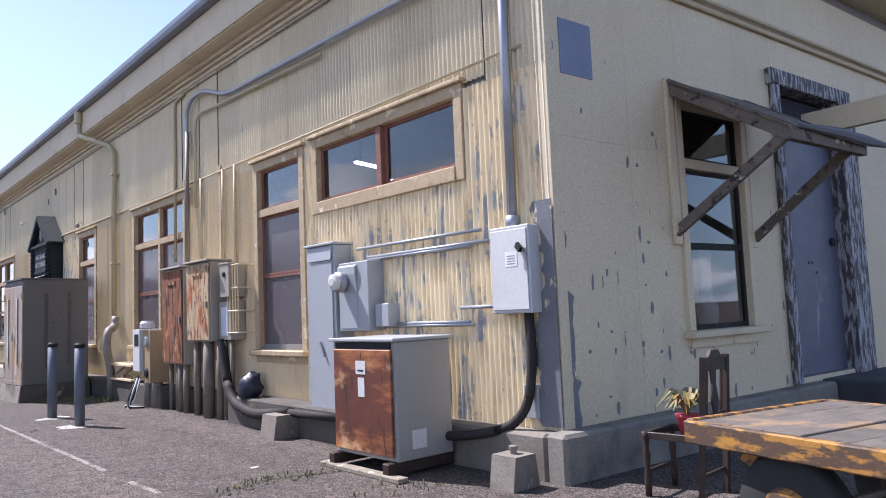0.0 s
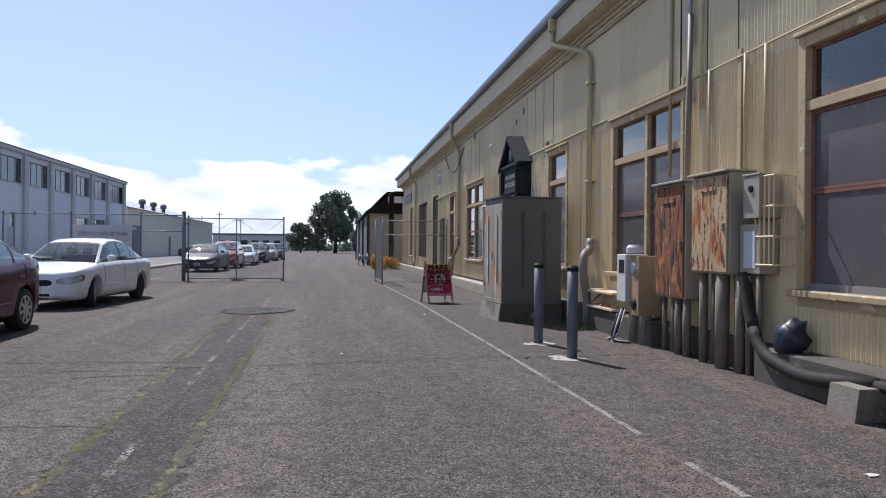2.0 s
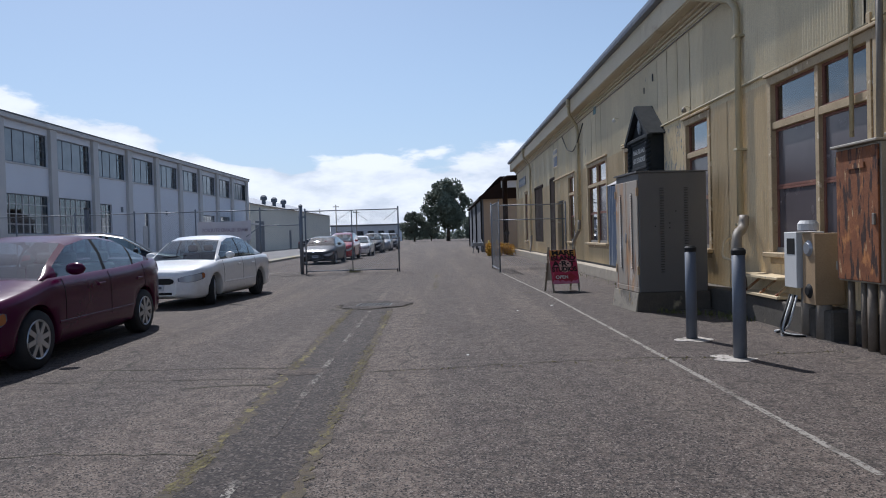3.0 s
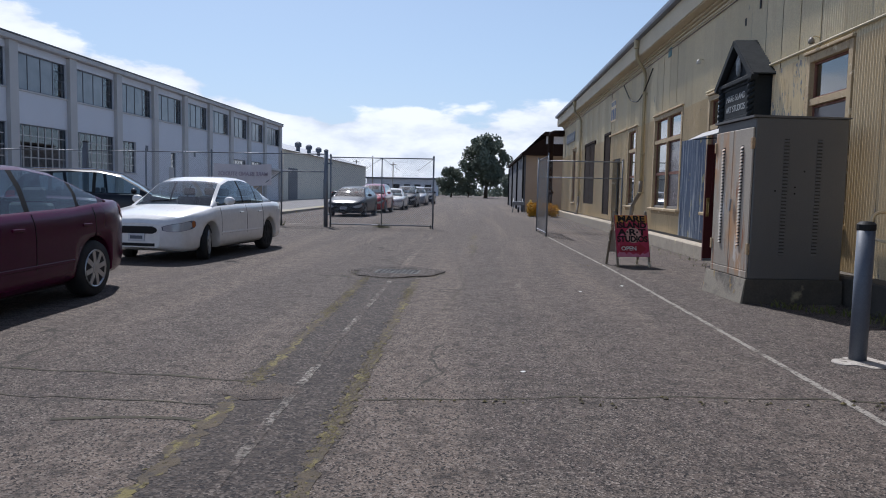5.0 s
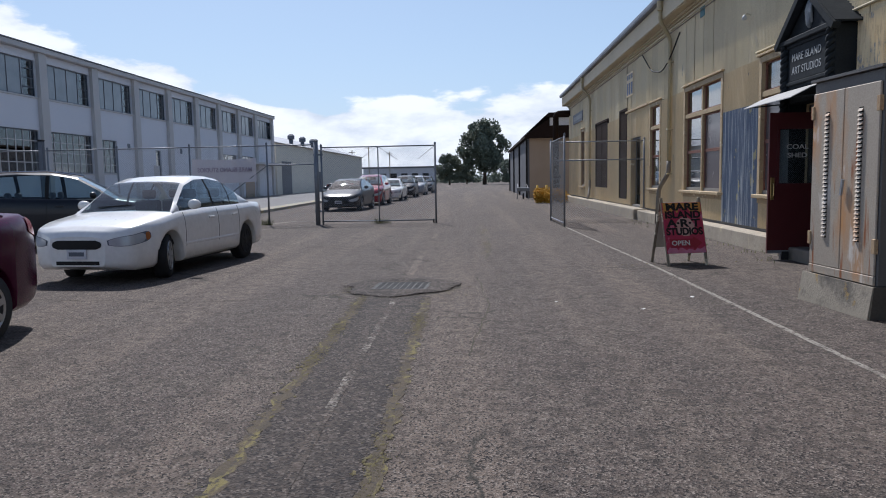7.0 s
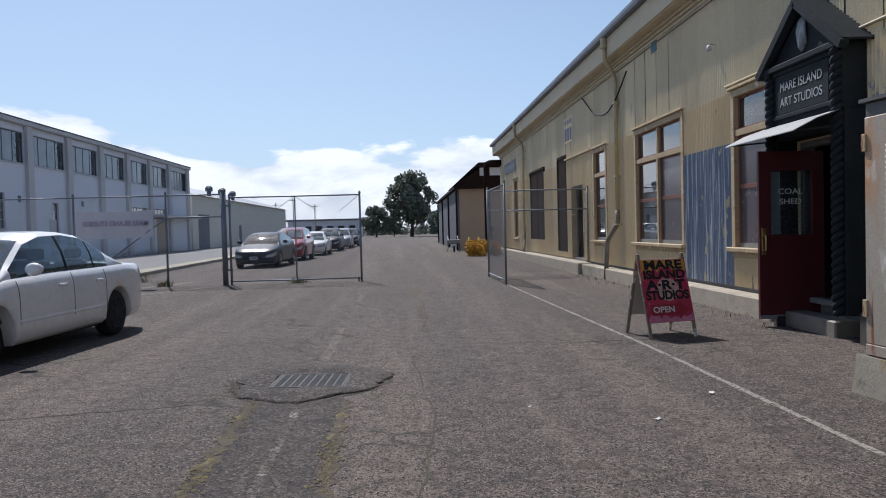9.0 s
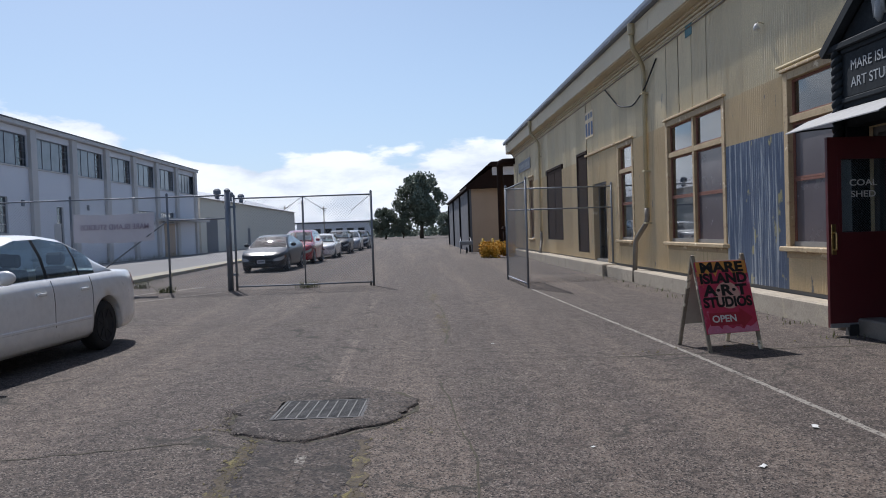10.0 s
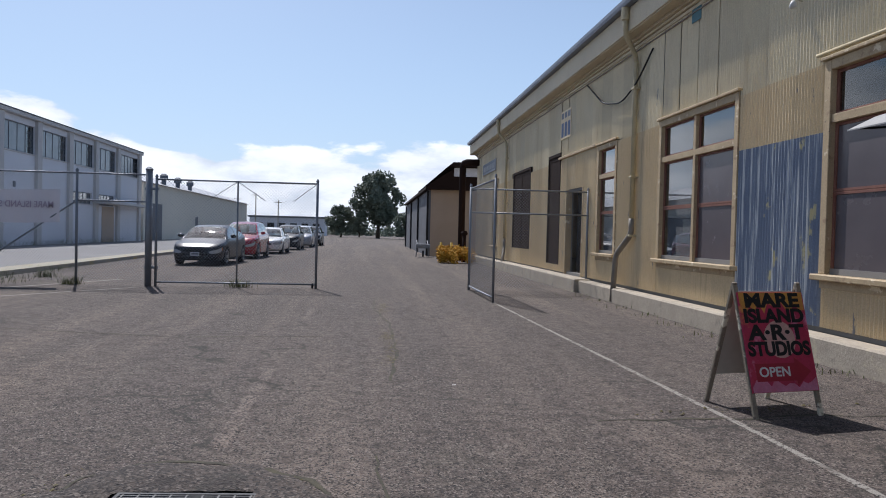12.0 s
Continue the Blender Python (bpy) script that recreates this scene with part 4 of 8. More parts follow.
def window(m, u0, u1, z0, z1, lights, transom, rail, blind, name="window", label="", trim=m_trim, sash=m_sash, tw=0.12, sill=True, film=()):
    """A timber window in a wall: casing, drip cap, sill, mullions, sashes, glass, roller blind."""
    w = thing(name, m @ Matrix.Translation((u0, 0, z0)), label or "tall timber window, tan peeling casing, faded red sashes", "window", kind="structure")
    W, H = u1 - u0, z1 - z0
    y = -0.055
    part("casing", box(0, tw, y, 0.03, 0.0, H, 0.006), trim, w)
    part("casing", box(W - tw, W, y, 0.03, 0.0, H, 0.006), trim, w)
    part("head_casing", box(tw + 0.001, W - tw - 0.001, y, 0.03, H - tw, H, 0.006), trim, w)
    part("drip_cap", box(-0.035, W + 0.035, -0.095, 0.02, H + 0.002, H + 0.045, 0.008), trim, w)
    if sill:
        part("sill", box(-0.05, W + 0.05, -0.14, 0.12, -0.075, -0.002, 0.012), trim, w, "tan weathered sill")
        part("apron", box(0.02, W - 0.02, -0.05, 0.0, -0.17, -0.077, 0.004), trim, w)
    else:
        part("sill_casing", box(tw + 0.001, W - tw - 0.001, y - 0.01, 0.03, 0.0, tw * 1.2, 0.006), trim, w)
    i0, i1 = tw, W - tw
    zb, zt = (0.0 if sill else tw * 1.2), H - tw
    step = (i1 - i0) / lights
    for k in range(lights):
        a, b = i0 + step * k, i0 + step * (k + 1)
        if k:
            part("mullion", box(a - 0.045, a + 0.045, -0.035, 0.10, zb, zt, 0.004), trim if transom else sash, w)
        a2, b2 = a + (0.047 if k else 0.002), b - (0.047 if k < lights - 1 else 0.002)
        levels = [zb] + ([rail - z0] if rail else []) + ([transom - z0] if transom else []) + [zt]
        if transom:
            part("transom_bar", box(a2, b2, -0.035, 0.10, transom - z0 - 0.05, transom - z0 + 0.05, 0.004), trim, w)
        for c, d in zip(levels, levels[1:]):
            c2 = c + (0.052 if transom and abs(c - (transom - z0)) < 1e-6 else 0.002)
            d2 = d - (0.052 if transom and abs(d - (transom - z0)) < 1e-6 else 0.002)
            s = part("sash", wall_mesh(a2, b2, c2, d2, [(a2 + 0.045, b2 - 0.045, c2 + (0.03 if rail and c > zb else 0.05), d2 - 0.035)], 0.02, 0.06), sash, w)
            p = part("pane", box(a2 + 0.04, b2 - 0.04, 0.036, 0.040, c2 + 0.025, d2 - 0.03), m_film if k in film and transom and d <= transom - z0 + 1e-6 else m_pane, s)
            p.visible_shadow = False
        if blind and transom:
            part("roller_blind", box(a2 + 0.01, b2 - 0.01, 0.105, 0.110, zb + 0.02, (transom - z0) + 0.0), m_blind, w, "drawn grey roller blind")
    return w


for i, (a, b, c, d, n, tr, ra_, bl) in enumerate(W_WIN):
    lab = "wide low clerestory window, tan casing, red sash" if i == 0 else ""
    window(M_W, -b, -a, c, d, n, tr, ra_, bl, "window_%d" % (i + 1), lab, sill=i > 0, film=((), (0,), (0, 1), (0,), (0,), (1,), (), (0,))[i])
for x, y in ((8.13, 11.05), (9.85, 12.24)):
    fx = thing("ceiling_light", pose(x, y, 4.36, 0, 0, -75), "lit fluorescent strip light hung under the ceiling", "lamp", "strip lights")
    part("batten", box(-0.06, 0.06, -0.47, 0.47, 0.0, 0.07, 0.005), m_white, fx)
    part("tube", box(-0.04, 0.04, -0.45, 0.45, -0.04, -0.002, 0.005), m_tube, fx, "glowing fluorescent tube")
    for q in (-0.3, 0.3):
        part("hanger", tube([(0, q, 0.07), (0, q, 0.54)], 0.006, 5), m_ink, fx)
# shuttered windows and the dark doorway far along the wall
m_shutter = surf("dark_brown_shutter", (0.034, 0.020, 0.016), (0.022, 0.014, 0.012), 1.5, 0.85)
m_shutter.node_tree.nodes["Principled BSDF"].inputs["Specular IOR Level"].default_value = 0.1
for i, (a, b, c, d) in enumerate(W_DARK):
    sw = thing("window_%d" % (20 + i), M_W @ Matrix.Translation((-b, 0, c)), "boarded window with dark brown louvred shutters", "window", kind="structure")
    W, H = b - a, d - c
    part("casing", box(0, 0.09, -0.05, 0.05, 0, H, 0.004), m_shutter, sw)
    part("casing", box(W - 0.09, W, -0.05, 0.05, 0, H, 0.004), m_shutter, sw)
    part("head_casing", box(0.092, W - 0.092, -0.05, 0.05, H - 0.09, H, 0.004), m_shutter, sw)
    nl = 2 if W > 2 else 1
    for k in range(nl):
        p0, p1 = 0.1 + (W - 0.2) * k / nl + 0.02, 0.1 + (W - 0.2) * (k + 1) / nl - 0.02
        sh = part("shutter", wall_mesh(p0, p1, 0.0, H - 0.1, [(p0 + 0.07, p1 - 0.07, 0.1, H - 0.2)], -0.03, 0.02), m_shutter, sw)
        for q in range(14):
            hs_ = (H - 0.3) / 14
            z = 0.1 + q * hs_
            part("slat", prism([(p0 + 0.065, z + 0.004), (p1 - 0.065, z + 0.004), (p1 - 0.065, z + hs_), (p0 + 0.065, z + hs_)], -0.022, 0.008), m_shutter, sh)
dd = thing("door_1", M_W @ Matrix.Translation((-33.8, 0, 0.33)), "open doorway with a black panel as its unlit interior", "door", kind="structure")
# black panel added in place of the unlit room behind the doorway
part("door_leaf", box(0.02, 1.63, 0.30, 0.34, 0.0, 2.36, 0.004), m_dark, dd)
part("frame", box(0.0, 0.08, -0.05, 0.12, 0.0, 2.33, 0.004), m_trim, dd)
part("frame", box(1.58, 1.65, -0.05, 0.12, 0.0, 2.33, 0.004), m_trim, dd)
ld = part("door_ledge", box(-34.5, -31.15, -0.10, 0.02, 3.56, 3.62, 0.006), m_trim)
ld.matrix_world = M_W
tagged(ld, "thin tan ledge over the doorway", "trim", kind="structure")

# downpipes
def downpipe(y_top, y, z_end=0.5, foot=None, mat=m_pipe_cream):
    d = thing("downpipe", M_W @ Matrix.Translation((-y, 0, 0)), "cream painted downpipe with offset elbows at the eave", "downpipe", "downpipes")
    o = -(y_top - y)
    part("outlet", lathe([(0.05, 5.70), (0.085, 5.72), (0.085, 5.96), (0.05, 5.97)], 12, "z", None, (o, -0.46, 0)), mat, d)
    pts = [(o, -0.46, 5.72), (o, -0.46, 5.45), (o * 0.15, -0.14, 5.05), (0, -0.12, 4.85), (0, -0.12, z_end)]
    part("pipe", tube(bend(pts, 0.12), 0.052, 10), mat, d, smooth=True)
    for z in (4.4, 2.6, 1.4):
        part("strap", box(-0.075, 0.075, -0.185, -0.02, z, z + 0.04, 0.004), mat, d)
    if foot:
        part("shoe", tube(bend([(0, -0.12, z_end + 0.02), (0, -0.12, z_end - 0.3), (foot, -0.24, z_end - 0.75), (foot + 0.03, -0.3, 0.02)], 0.12), 0.06, 10), m_pipe_grey, d, "grey offset foot of the pipe", smooth=True)
    return d


downpipe(15.95, 14.7, 1.55)
downpipe(28.2, 28.45, 1.75, -0.55)
downpipe(42.6, 42.5, 1.2, 0.4)
# ledge pipe line at the seam, behind lamps and conduits
def wall_pipe(name, pts, r, mat, label, category="pipe", m=M_W, group=""):
    o = part(name, tube(bend(pts, 0.12), r, 8), mat, None, smooth=True)
    o.matrix_world = m
    return tagged(o, label, category, group)


wall_pipe("conduit", [(-11.2, -0.06, 3.64), (-9.0, -0.06, 3.66), (-3.7, -0.06, 3.70)], 0.012, m_pipe_cream, "thin cream conduit along the sheet seam")
wall_pipe("conduit", [(-22.5, -0.06, 3.64), (-20.6, -0.06, 3.63), (-11.3, -0.06, 3.62)], 0.022, m_pipe_cream, "cream conduit along the sheet seam")


# ---- end wall: window, awning, blue door, beams ----
window(M_S, S_WIN[0] - 0.09, S_WIN[1] + 0.08, S_WIN[2], S_WIN[3] + 0.05, 1, 2.78, 1.95, 0, "window_9", "tall end wall window with cream casing and dark sashes", trim=m_flat, sash=m_ink, tw=0.10)
window(M_S, 7.0, 8.2, 1.1, 3.4, 1, 2.7, 1.9, 1, "window_10", "end wall window with red sashes", tw=0.10)
m_bust = surf("pale_plaster", (0.62, 0.60, 0.58), None, 4, 0.6)
orn = tagged(part("ornament", lathe([(0.10, 1.12), (0.12, 1.3), (0.07, 1.45), (0.055, 1.7), (0.075, 1.9), (0.03, 1.99)], 14), m_bust, None, smooth=True), "pale slender plaster ornament standing inside the window", "ornament")
orn.matrix_world = M_S @ Matrix.Translation((2.72, 0.35, 0.0))
stand = tagged(part("window_shelf", box(2.2, 3.2, 0.2, 0.6, 1.05, 1.12, 0.01), m_oldwood), "wooden shelf inside the end wall window", "shelf")
stand.matrix_world = M_S
aw = thing("awning", M_S @ Matrix.Translation((-0.16, 0, 0)), "rotting timber window awning with peeling paint and diagonal braces", "awning")
SLO = (0, -0.62, 1.0)
m_rotwood = surf("rotten_dark_timber", (0.20, 0.17, 0.135), (0.10, 0.085, 0.07), 6, 0.9, 0, 0.5, 40, [((0.50, 0.45, 0.34), 6.0, 0.60, 0.64, (1, 1, 1)), ((0.035, 0.03, 0.028), 8.0, 0.56, 0.62, (1, 1, 1))])
part("roof_board", beam((1.90, -0.59, 3.19), (3.22, -0.59, 3.19), 1.32, 0.035, up=SLO), m_rotwood, aw)
part("side_board", beam((1.85, -0.02, 3.55), (1.85, -1.20, 2.82), 0.05, 0.14), m_rotwood, aw)
part("side_board", beam((3.25, -0.02, 3.55), (3.25, -1.20, 2.82), 0.05, 0.13), m_rotwood, aw)
part("front_rail", beam((1.82, -1.20, 2.80), (3.32, -1.20, 2.80), 0.07, 0.11), m_rotwood, aw)
part("roof_sheet", beam((1.80, -0.62, 3.235), (3.34, -0.62, 3.235), 1.44, 0.012, up=SLO), m_rotwood, aw, "curling dark roofing felt")
part("brace", beam((1.83, -0.03, 2.06), (1.87, -1.14, 2.78), 0.06, 0.09), m_rotwood, aw)
part("brace", beam((3.28, -0.03, 2.04), (3.20, -1.10, 2.80), 0.06, 0.09), m_rotwood, aw)
part("wall_cleat", box(1.79, 1.90, -0.06, -0.016, 1.95, 3.6, 0.005), m_flat, aw)
part("wall_cleat", box(3.22, 3.32, -0.06, -0.016, 1.95, 3.6, 0.005), m_flat, aw)
part("end_roll", tube([(1.95, -1.25, 2.87), (2.6, -1.27, 2.88), (3.2, -1.27, 2.87), (3.75, -1.26, 2.88)], 0.05, 8, radii=[0.02, 0.05, 0.055, 0.025]), m_roof, aw)
bd = thing("door_2", M_S @ Matrix.Translation((S_DOOR[0], 0, S_DOOR[2])), "tall pale blue steel door in a badly peeling white frame", "door", kind="structure")
DW, DH = S_DOOR[1] - S_DOOR[0], S_DOOR[3] - S_DOOR[2]
part("door_leaf", box(0.072, DW - 0.095, 0.07, 0.12, 0.0, 2.95, 0.006), m_bluedoor, bd)
part("transom_panel", box(0.10, DW - 0.10, 0.10, 0.13, 2.96, DH - 0.1, 0.004), m_dark, bd)
part("jamb", box(-0.08, 0.07, -0.08, 0.15, -0.05, DH + 0.1, 0.01), m_whitewood, bd)
part("jamb", box(DW - 0.09, DW + 0.14, -0.10, 0.15, -0.05, DH + 0.02, 0.01), m_whitewood, bd)
part("jamb", box(DW + 0.142, DW + 0.34, -0.07, 0.012, -0.05, DH - 0.05, 0.01), m_whitewood, bd)
part("jamb", box(DW + 0.342, DW + 0.50, -0.045, 0.012, -0.05, DH - 0.2, 0.01), m_whitewood, bd)
part("head", box(-0.14, DW + 0.28, -0.10, 0.15, DH - 0.06, DH + 0.13, 0.012), m_whitewood, bd)
part("knob", lathe([(0.02, 0), (0.055, 0.015), (0.055, 0.04), (0.03, 0.05)], 14, "y", None, (DW - 0.26, 0.02, 1.62)), m_ink, bd)
for q in range(3):
    part("hole", lathe([(0.018, 0.0), (0.018, 0.006)], 10, "y", None, (0.72 + 0.09 * q, 0.064, 1.35 - 0.12 * (q == 2))), m_ink, bd)
bmx = part("timber_beam", beam((4.55, 0.0, 3.50), (4.55, -2.6, 3.50), 0.10, 0.28), m_flat)
bmx.matrix_world = M_S
tagged(bmx, "cream painted timber beam reaching out from the wall", "beam")
sp_ = part("spigot", tube(bend([(1.66, -0.01, 0.54), (1.66, -0.12, 0.54), (1.72, -0.16, 0.49)], 0.03), 0.03, 8), m_pipe_grey)
sp_.matrix_world = M_S
tagged(sp_, "dark pipe stub sticking out of the wall", "pipe")

# ---- handcart with plank deck, chairs and plant ----
cart = thing("handcart", pose(4.74, 1.51, 0, 0, 0, -104), "old yellow flatbed cart with grey worn plank deck", "cart")
CL, CW, CZ = 2.5, 1.20, 0.72
for k in range(11):
    w = (CL - 0.014) / 11
    part("deck_plank", box(0.014 + k * w + 0.005, 0.014 + (k + 1) * w - 0.005, -CW, 0.0, CZ - 0.035, CZ + 0.004 * (k * 7 % 3), 0.004), m_plankmat, cart)
part("side_rail", box(-0.02, CL + 0.04, -CW - 0.05, -CW - 0.004, CZ - 0.12, CZ + 0.005, 0.008), m_yelwood, cart)
part("side_rail", box(-0.02, CL + 0.04, 0.004, 0.05, CZ - 0.12, CZ + 0.005, 0.008), m_yelwood, cart)
part("end_rail", box(-0.045, 0.012, -CW - 0.002, 0.002, CZ - 0.12, CZ + 0.008, 0.008), m_yelwood, cart)
for sx in (0.25, 1.9):
    part("bolster", box(sx, sx + 0.10, -CW, 0, CZ - 0.13, CZ - 0.037, 0.006), m_yelwood, cart)
    part("brace", beam((sx + 0.05, -CW + 0.06, CZ - 0.14), (sx + 0.32, -CW + 0.16, 0.36), 0.05, 0.07), m_yelwood, cart)
    part("brace", beam((sx + 0.05, -0.06, CZ - 0.14), (sx + 0.32, -0.16, 0.36), 0.05, 0.07), m_yelwood, cart)
    part("axle", tube([(sx + 0.30, -CW + 0.05, 0.31), (sx + 0.30, -0.05, 0.31)], 0.025, 8), m_pipe_grey, cart)
    for wy in (-CW + 0.10, -0.12):
        wh = part("wheel", lathe([(0.15, -0.06), (0.28, -0.07), (0.31, -0.04), (0.31, 0.04), (0.28, 0.07), (0.15, 0.06)], 32, "y", None, (sx + 0.30, wy, 0.31)), m_rubber, cart, "black rubber cart tyre", smooth=True)
        part("hub", lathe([(0.03, -0.075), (0.14, -0.064), (0.148, 0.0), (0.14, 0.064), (0.03, 0.075)], 20, "y", None, (sx + 0.30, wy, 0.31)), m_yelwood, wh, "yellow wheel disc")


def chair_build(m):
    c = thing("chair", m, "dark carved wooden chair with spindle back, seat missing", "chair", "old chairs")
    for x in (-0.2, 0.2):
        part("front_leg", lathe([(0.022, 0), (0.028, 0.1), (0.02, 0.2), (0.03, 0.3), (0.02, 0.33), (0.028, 0.42), (0.028, 0.46)], 10, "z", None, (x, -0.2, 0)), m_chair, c, smooth=True)
        part("back_post", beam((x, 0.2, 0), (x * 0.92, 0.27, 1.0), 0.035, 0.04), m_chair, c)
    for y in (-0.2, 0.2):
        part("seat_rail", box(-0.18, 0.18, y - 0.015, y + 0.015, 0.41, 0.46, 0.004), m_chair, c)
        part("stretcher", box(-0.18, 0.18, y - 0.01, y + 0.01, 0.16, 0.19, 0.003), m_chair, c)
    for x in (-0.2, 0.2):
        part("seat_rail", box(x - 0.015, x + 0.015, -0.185, 0.185, 0.41, 0.46, 0.004), m_chair, c)
    bm = bmesh.new()
    ol = [(-0.19, 0.90), (0.19, 0.90), (0.19, 0.97), (0.1, 1.0), (0.06, 1.04), (-0.06, 1.04), (-0.1, 1.0), (-0.19, 0.97)]
    part("top_rail", prism(ol, 0.25, 0.275, bm), m_chair, c)
    part("lower_rail", box(-0.17, 0.17, 0.225, 0.245, 0.56, 0.60, 0.003), m_chair, c)
    for x, w in ((-0.12, 0.02), (0.12, 0.02)):
        part("slat", beam((x, 0.235, 0.59), (x, 0.26, 0.91), w, 0.014), m_chair, c)
    part("splat", prism([(-0.03, 0.59), (0.03, 0.59), (0.055, 0.70), (0.03, 0.80), (0.05, 0.91), (-0.05, 0.91), (-0.03, 0.80), (-0.055, 0.70)], 0.243, 0.255), m_chair, c)
    return c


chair_a = chair_build(pose(4.63, 2.48, 0, 0, 0, 184))
plant = thing("potted_plant", pose(4.52, 2.38, 0.445), "small green plant with reddish stems in a red pot", "plant")
part("pot", lathe([(0.05, 0.0), (0.075, 0.12), (0.082, 0.13), (0.082, 0.15), (0.06, 0.15)], 16), m_pot, plant, smooth=True)
rnd = random.Random(8)
bm = bmesh.new()
for k in range(46):
    a, l = rnd.uniform(0, 6.28), rnd.uniform(0.10, 0.24)
    d = Vector((math.cos(a), math.sin(a), 0))
    s = d.cross(Vector((0, 0, 1))) * 0.012
    b0, b1, b2 = Vector((0, 0, 0.14)), d * l * 0.5 + Vector((0, 0, 0.16 + l * 0.7)), d * l + Vector((0, 0, 0.14 + l * rnd.uniform(0.1, 0.7)))
    v = [bm.verts.new(p) for p in (b0 - s * 0.4, b0 + s * 0.4, b1 + s, b1 - s, b2)]
    bm.faces.new((v[0], v[1], v[2], v[3]))
    bm.faces.new((v[3], v[2], v[4]))
part("leaves", bm, surf("plant_leaf", (0.20, 0.26, 0.05), (0.35, 0.10, 0.05), 14, 0.6), plant)

# ---- electrical gear along the long wall ----
def cabinet_box(name, x0, x1, y0, y1, z0, z1, mat, label, category="electrical box", lid=0.0, bev=0.006):
    c = thing(name, pose(x0, y0, z0), label, category)
    part("body", box(0, x1 - x0, 0, y1 - y0, 0, z1 - z0, bev), mat, c)
    if lid:
        part("lid", box(-lid, x1 - x0, -lid, y1 - y0 + lid, z1 - z0 + 0.001, z1 - z0 + 0.022, 0.004), mat, c)
    return c


tf = thing("transformer_cabinet", pose(3.58, 4.55, 0), "low steel transformer cabinet, beige sides, rusted brown door, on timber skids", "cabinet")
TX, TY = 0.64, 0.95
part("body", box(0.012, TX, 0, TY, 0.13, 1.15, 0.008), surf("beige_enamel", (0.36, 0.345, 0.315), (0.32, 0.305, 0.28), 1.3, 0.5, 0, 0.04, 80, [((0.35, 0.15, 0.06), 2.1, 0.70, 0.78, (1, 1, 1))]), tf)
part("lid", box(-0.03, TX + 0.02, -0.03, TY + 0.03, 1.151, 1.18, 0.006), m_cabgrey, tf)
fd = part("door", box(-0.018, 0.010, 0.035, TY - 0.035, 0.17, 1.08, 0.006), m_rustpanel, tf, "rust-brown stained steel door")
part("upper_slot", box(-0.004, 0.011, 0.05, TY - 0.05, 1.085, 1.14), m_dark, tf)
part("notice", box(-0.021, -0.0185, 0.40, 0.55, 0.86, 0.98), m_white, fd, "small faded white notice")
part("notice", box(-0.021, -0.0185, 0.42, 0.52, 0.66, 0.83), m_white, fd, "small faded white notice")
part("notice_bar", box(-0.0225, -0.0215, 0.43, 0.52, 0.885, 0.90), m_ink, fd)
part("label_plate", box(0.17, 0.33, -0.004, -0.0005, 0.22, 0.38), m_white, tf, "white label plate")
for y in (0.02, TY - 0.10):
    part("skid", box(-0.08, TX + 0.02, y, y + 0.09, 0.03, 0.128, 0.006), m_chair, tf)
part("base_board", box(-0.12, -0.01, -0.16, TY + 0.10, 0.0, 0.04, 0.006), m_oldwood, tf)

gp_ = thing("switch_cabinet", pose(4.25, 6.46, 0.28), "tall pale grey switch cabinet with bolted door, on the wall", "cabinet")
part("body", box(0, 0.24, 0, 0.60, 0.0, 1.92, 0.006), m_cabgrey, gp_)
part("hood", box(-0.035, 0.25, -0.02, 0.62, 1.921, 1.95, 0.006), m_cabgrey, gp_)
dr = part("door", box(-0.014, -0.001, 0.045, 0.555, 0.06, 1.72, 0.004), m_cabgrey, gp_)
part("handle", beam((-0.03, 0.30, 0.82), (-0.03, 0.22, 0.66), 0.02, 0.025), m_galv, dr)
part("sloped_panel", beam((-0.02, 0.3, 1.75), (-0.005, 0.3, 1.90), 0.5, 0.012, up=(1, 0, 0)), m_cabgrey, gp_)
for k in range(9):
    for y in (0.02, 0.58):
        part("bolt", lathe([(0.009, -0.008), (0.009, 0.0)], 6, "x", None, (0, y, 0.12 + k * 0.2)), m_galv, gp_)
mb = thing("meter_box", pose(4.27, 5.86, 1.22), "grey electricity meter box with round glass meter", "meter")
part("body", box(0, 0.22, 0, 0.56, 0, 0.75, 0.006), m_cabgrey, mb)
part("shield", prism([(-0.003, 0.03), (-0.006, 0.03), (-0.006, 0.42), (-0.03, 0.62), (-0.03, 0.70), (-0.003, 0.72)], 0.2, 0.54), m_cabgrey, mb)
mt = part("meter", lathe([(0.11, -0.09), (0.115, -0.03), (0.105, 0.0)], 22, "x", None, (-0.03, 0.42, 0.54)), m_galv, mb, smooth=True)
part("dial_cover", lathe([(0.04, -0.16), (0.085, -0.145), (0.092, -0.095)], 22, "x", None, (-0.03, 0.42, 0.54)), plain("pale_meter_dial", (0.6, 0.6, 0.56), 0.15), mt)
sb = cabinet_box("junction_box", 4.33, 4.49, 5.60, 5.83, 1.26, 1.50, m_cabgrey, "small grey junction box beside the meter", "junction box")
wp = thing("disconnect_switch", pose(4.33, 3.62, 1.35), "white electrical disconnect box with lever and warning label", "switch box")
part("body", box(0, 0.165, 0, 0.46, 0, 0.75, 0.008), surf("white_enamel", (0.57, 0.58, 0.59), (0.53, 0.54, 0.55), 2, 0.4, 0, 0.02), wp)
part("cover", box(-0.01, -0.001, 0.02, 0.44, 0.03, 0.72, 0.004), m_white, wp)
part("lever", beam((-0.03, 0.11, 0.58), (-0.05, 0.05, 0.53), 0.03, 0.05), m_ink, wp)
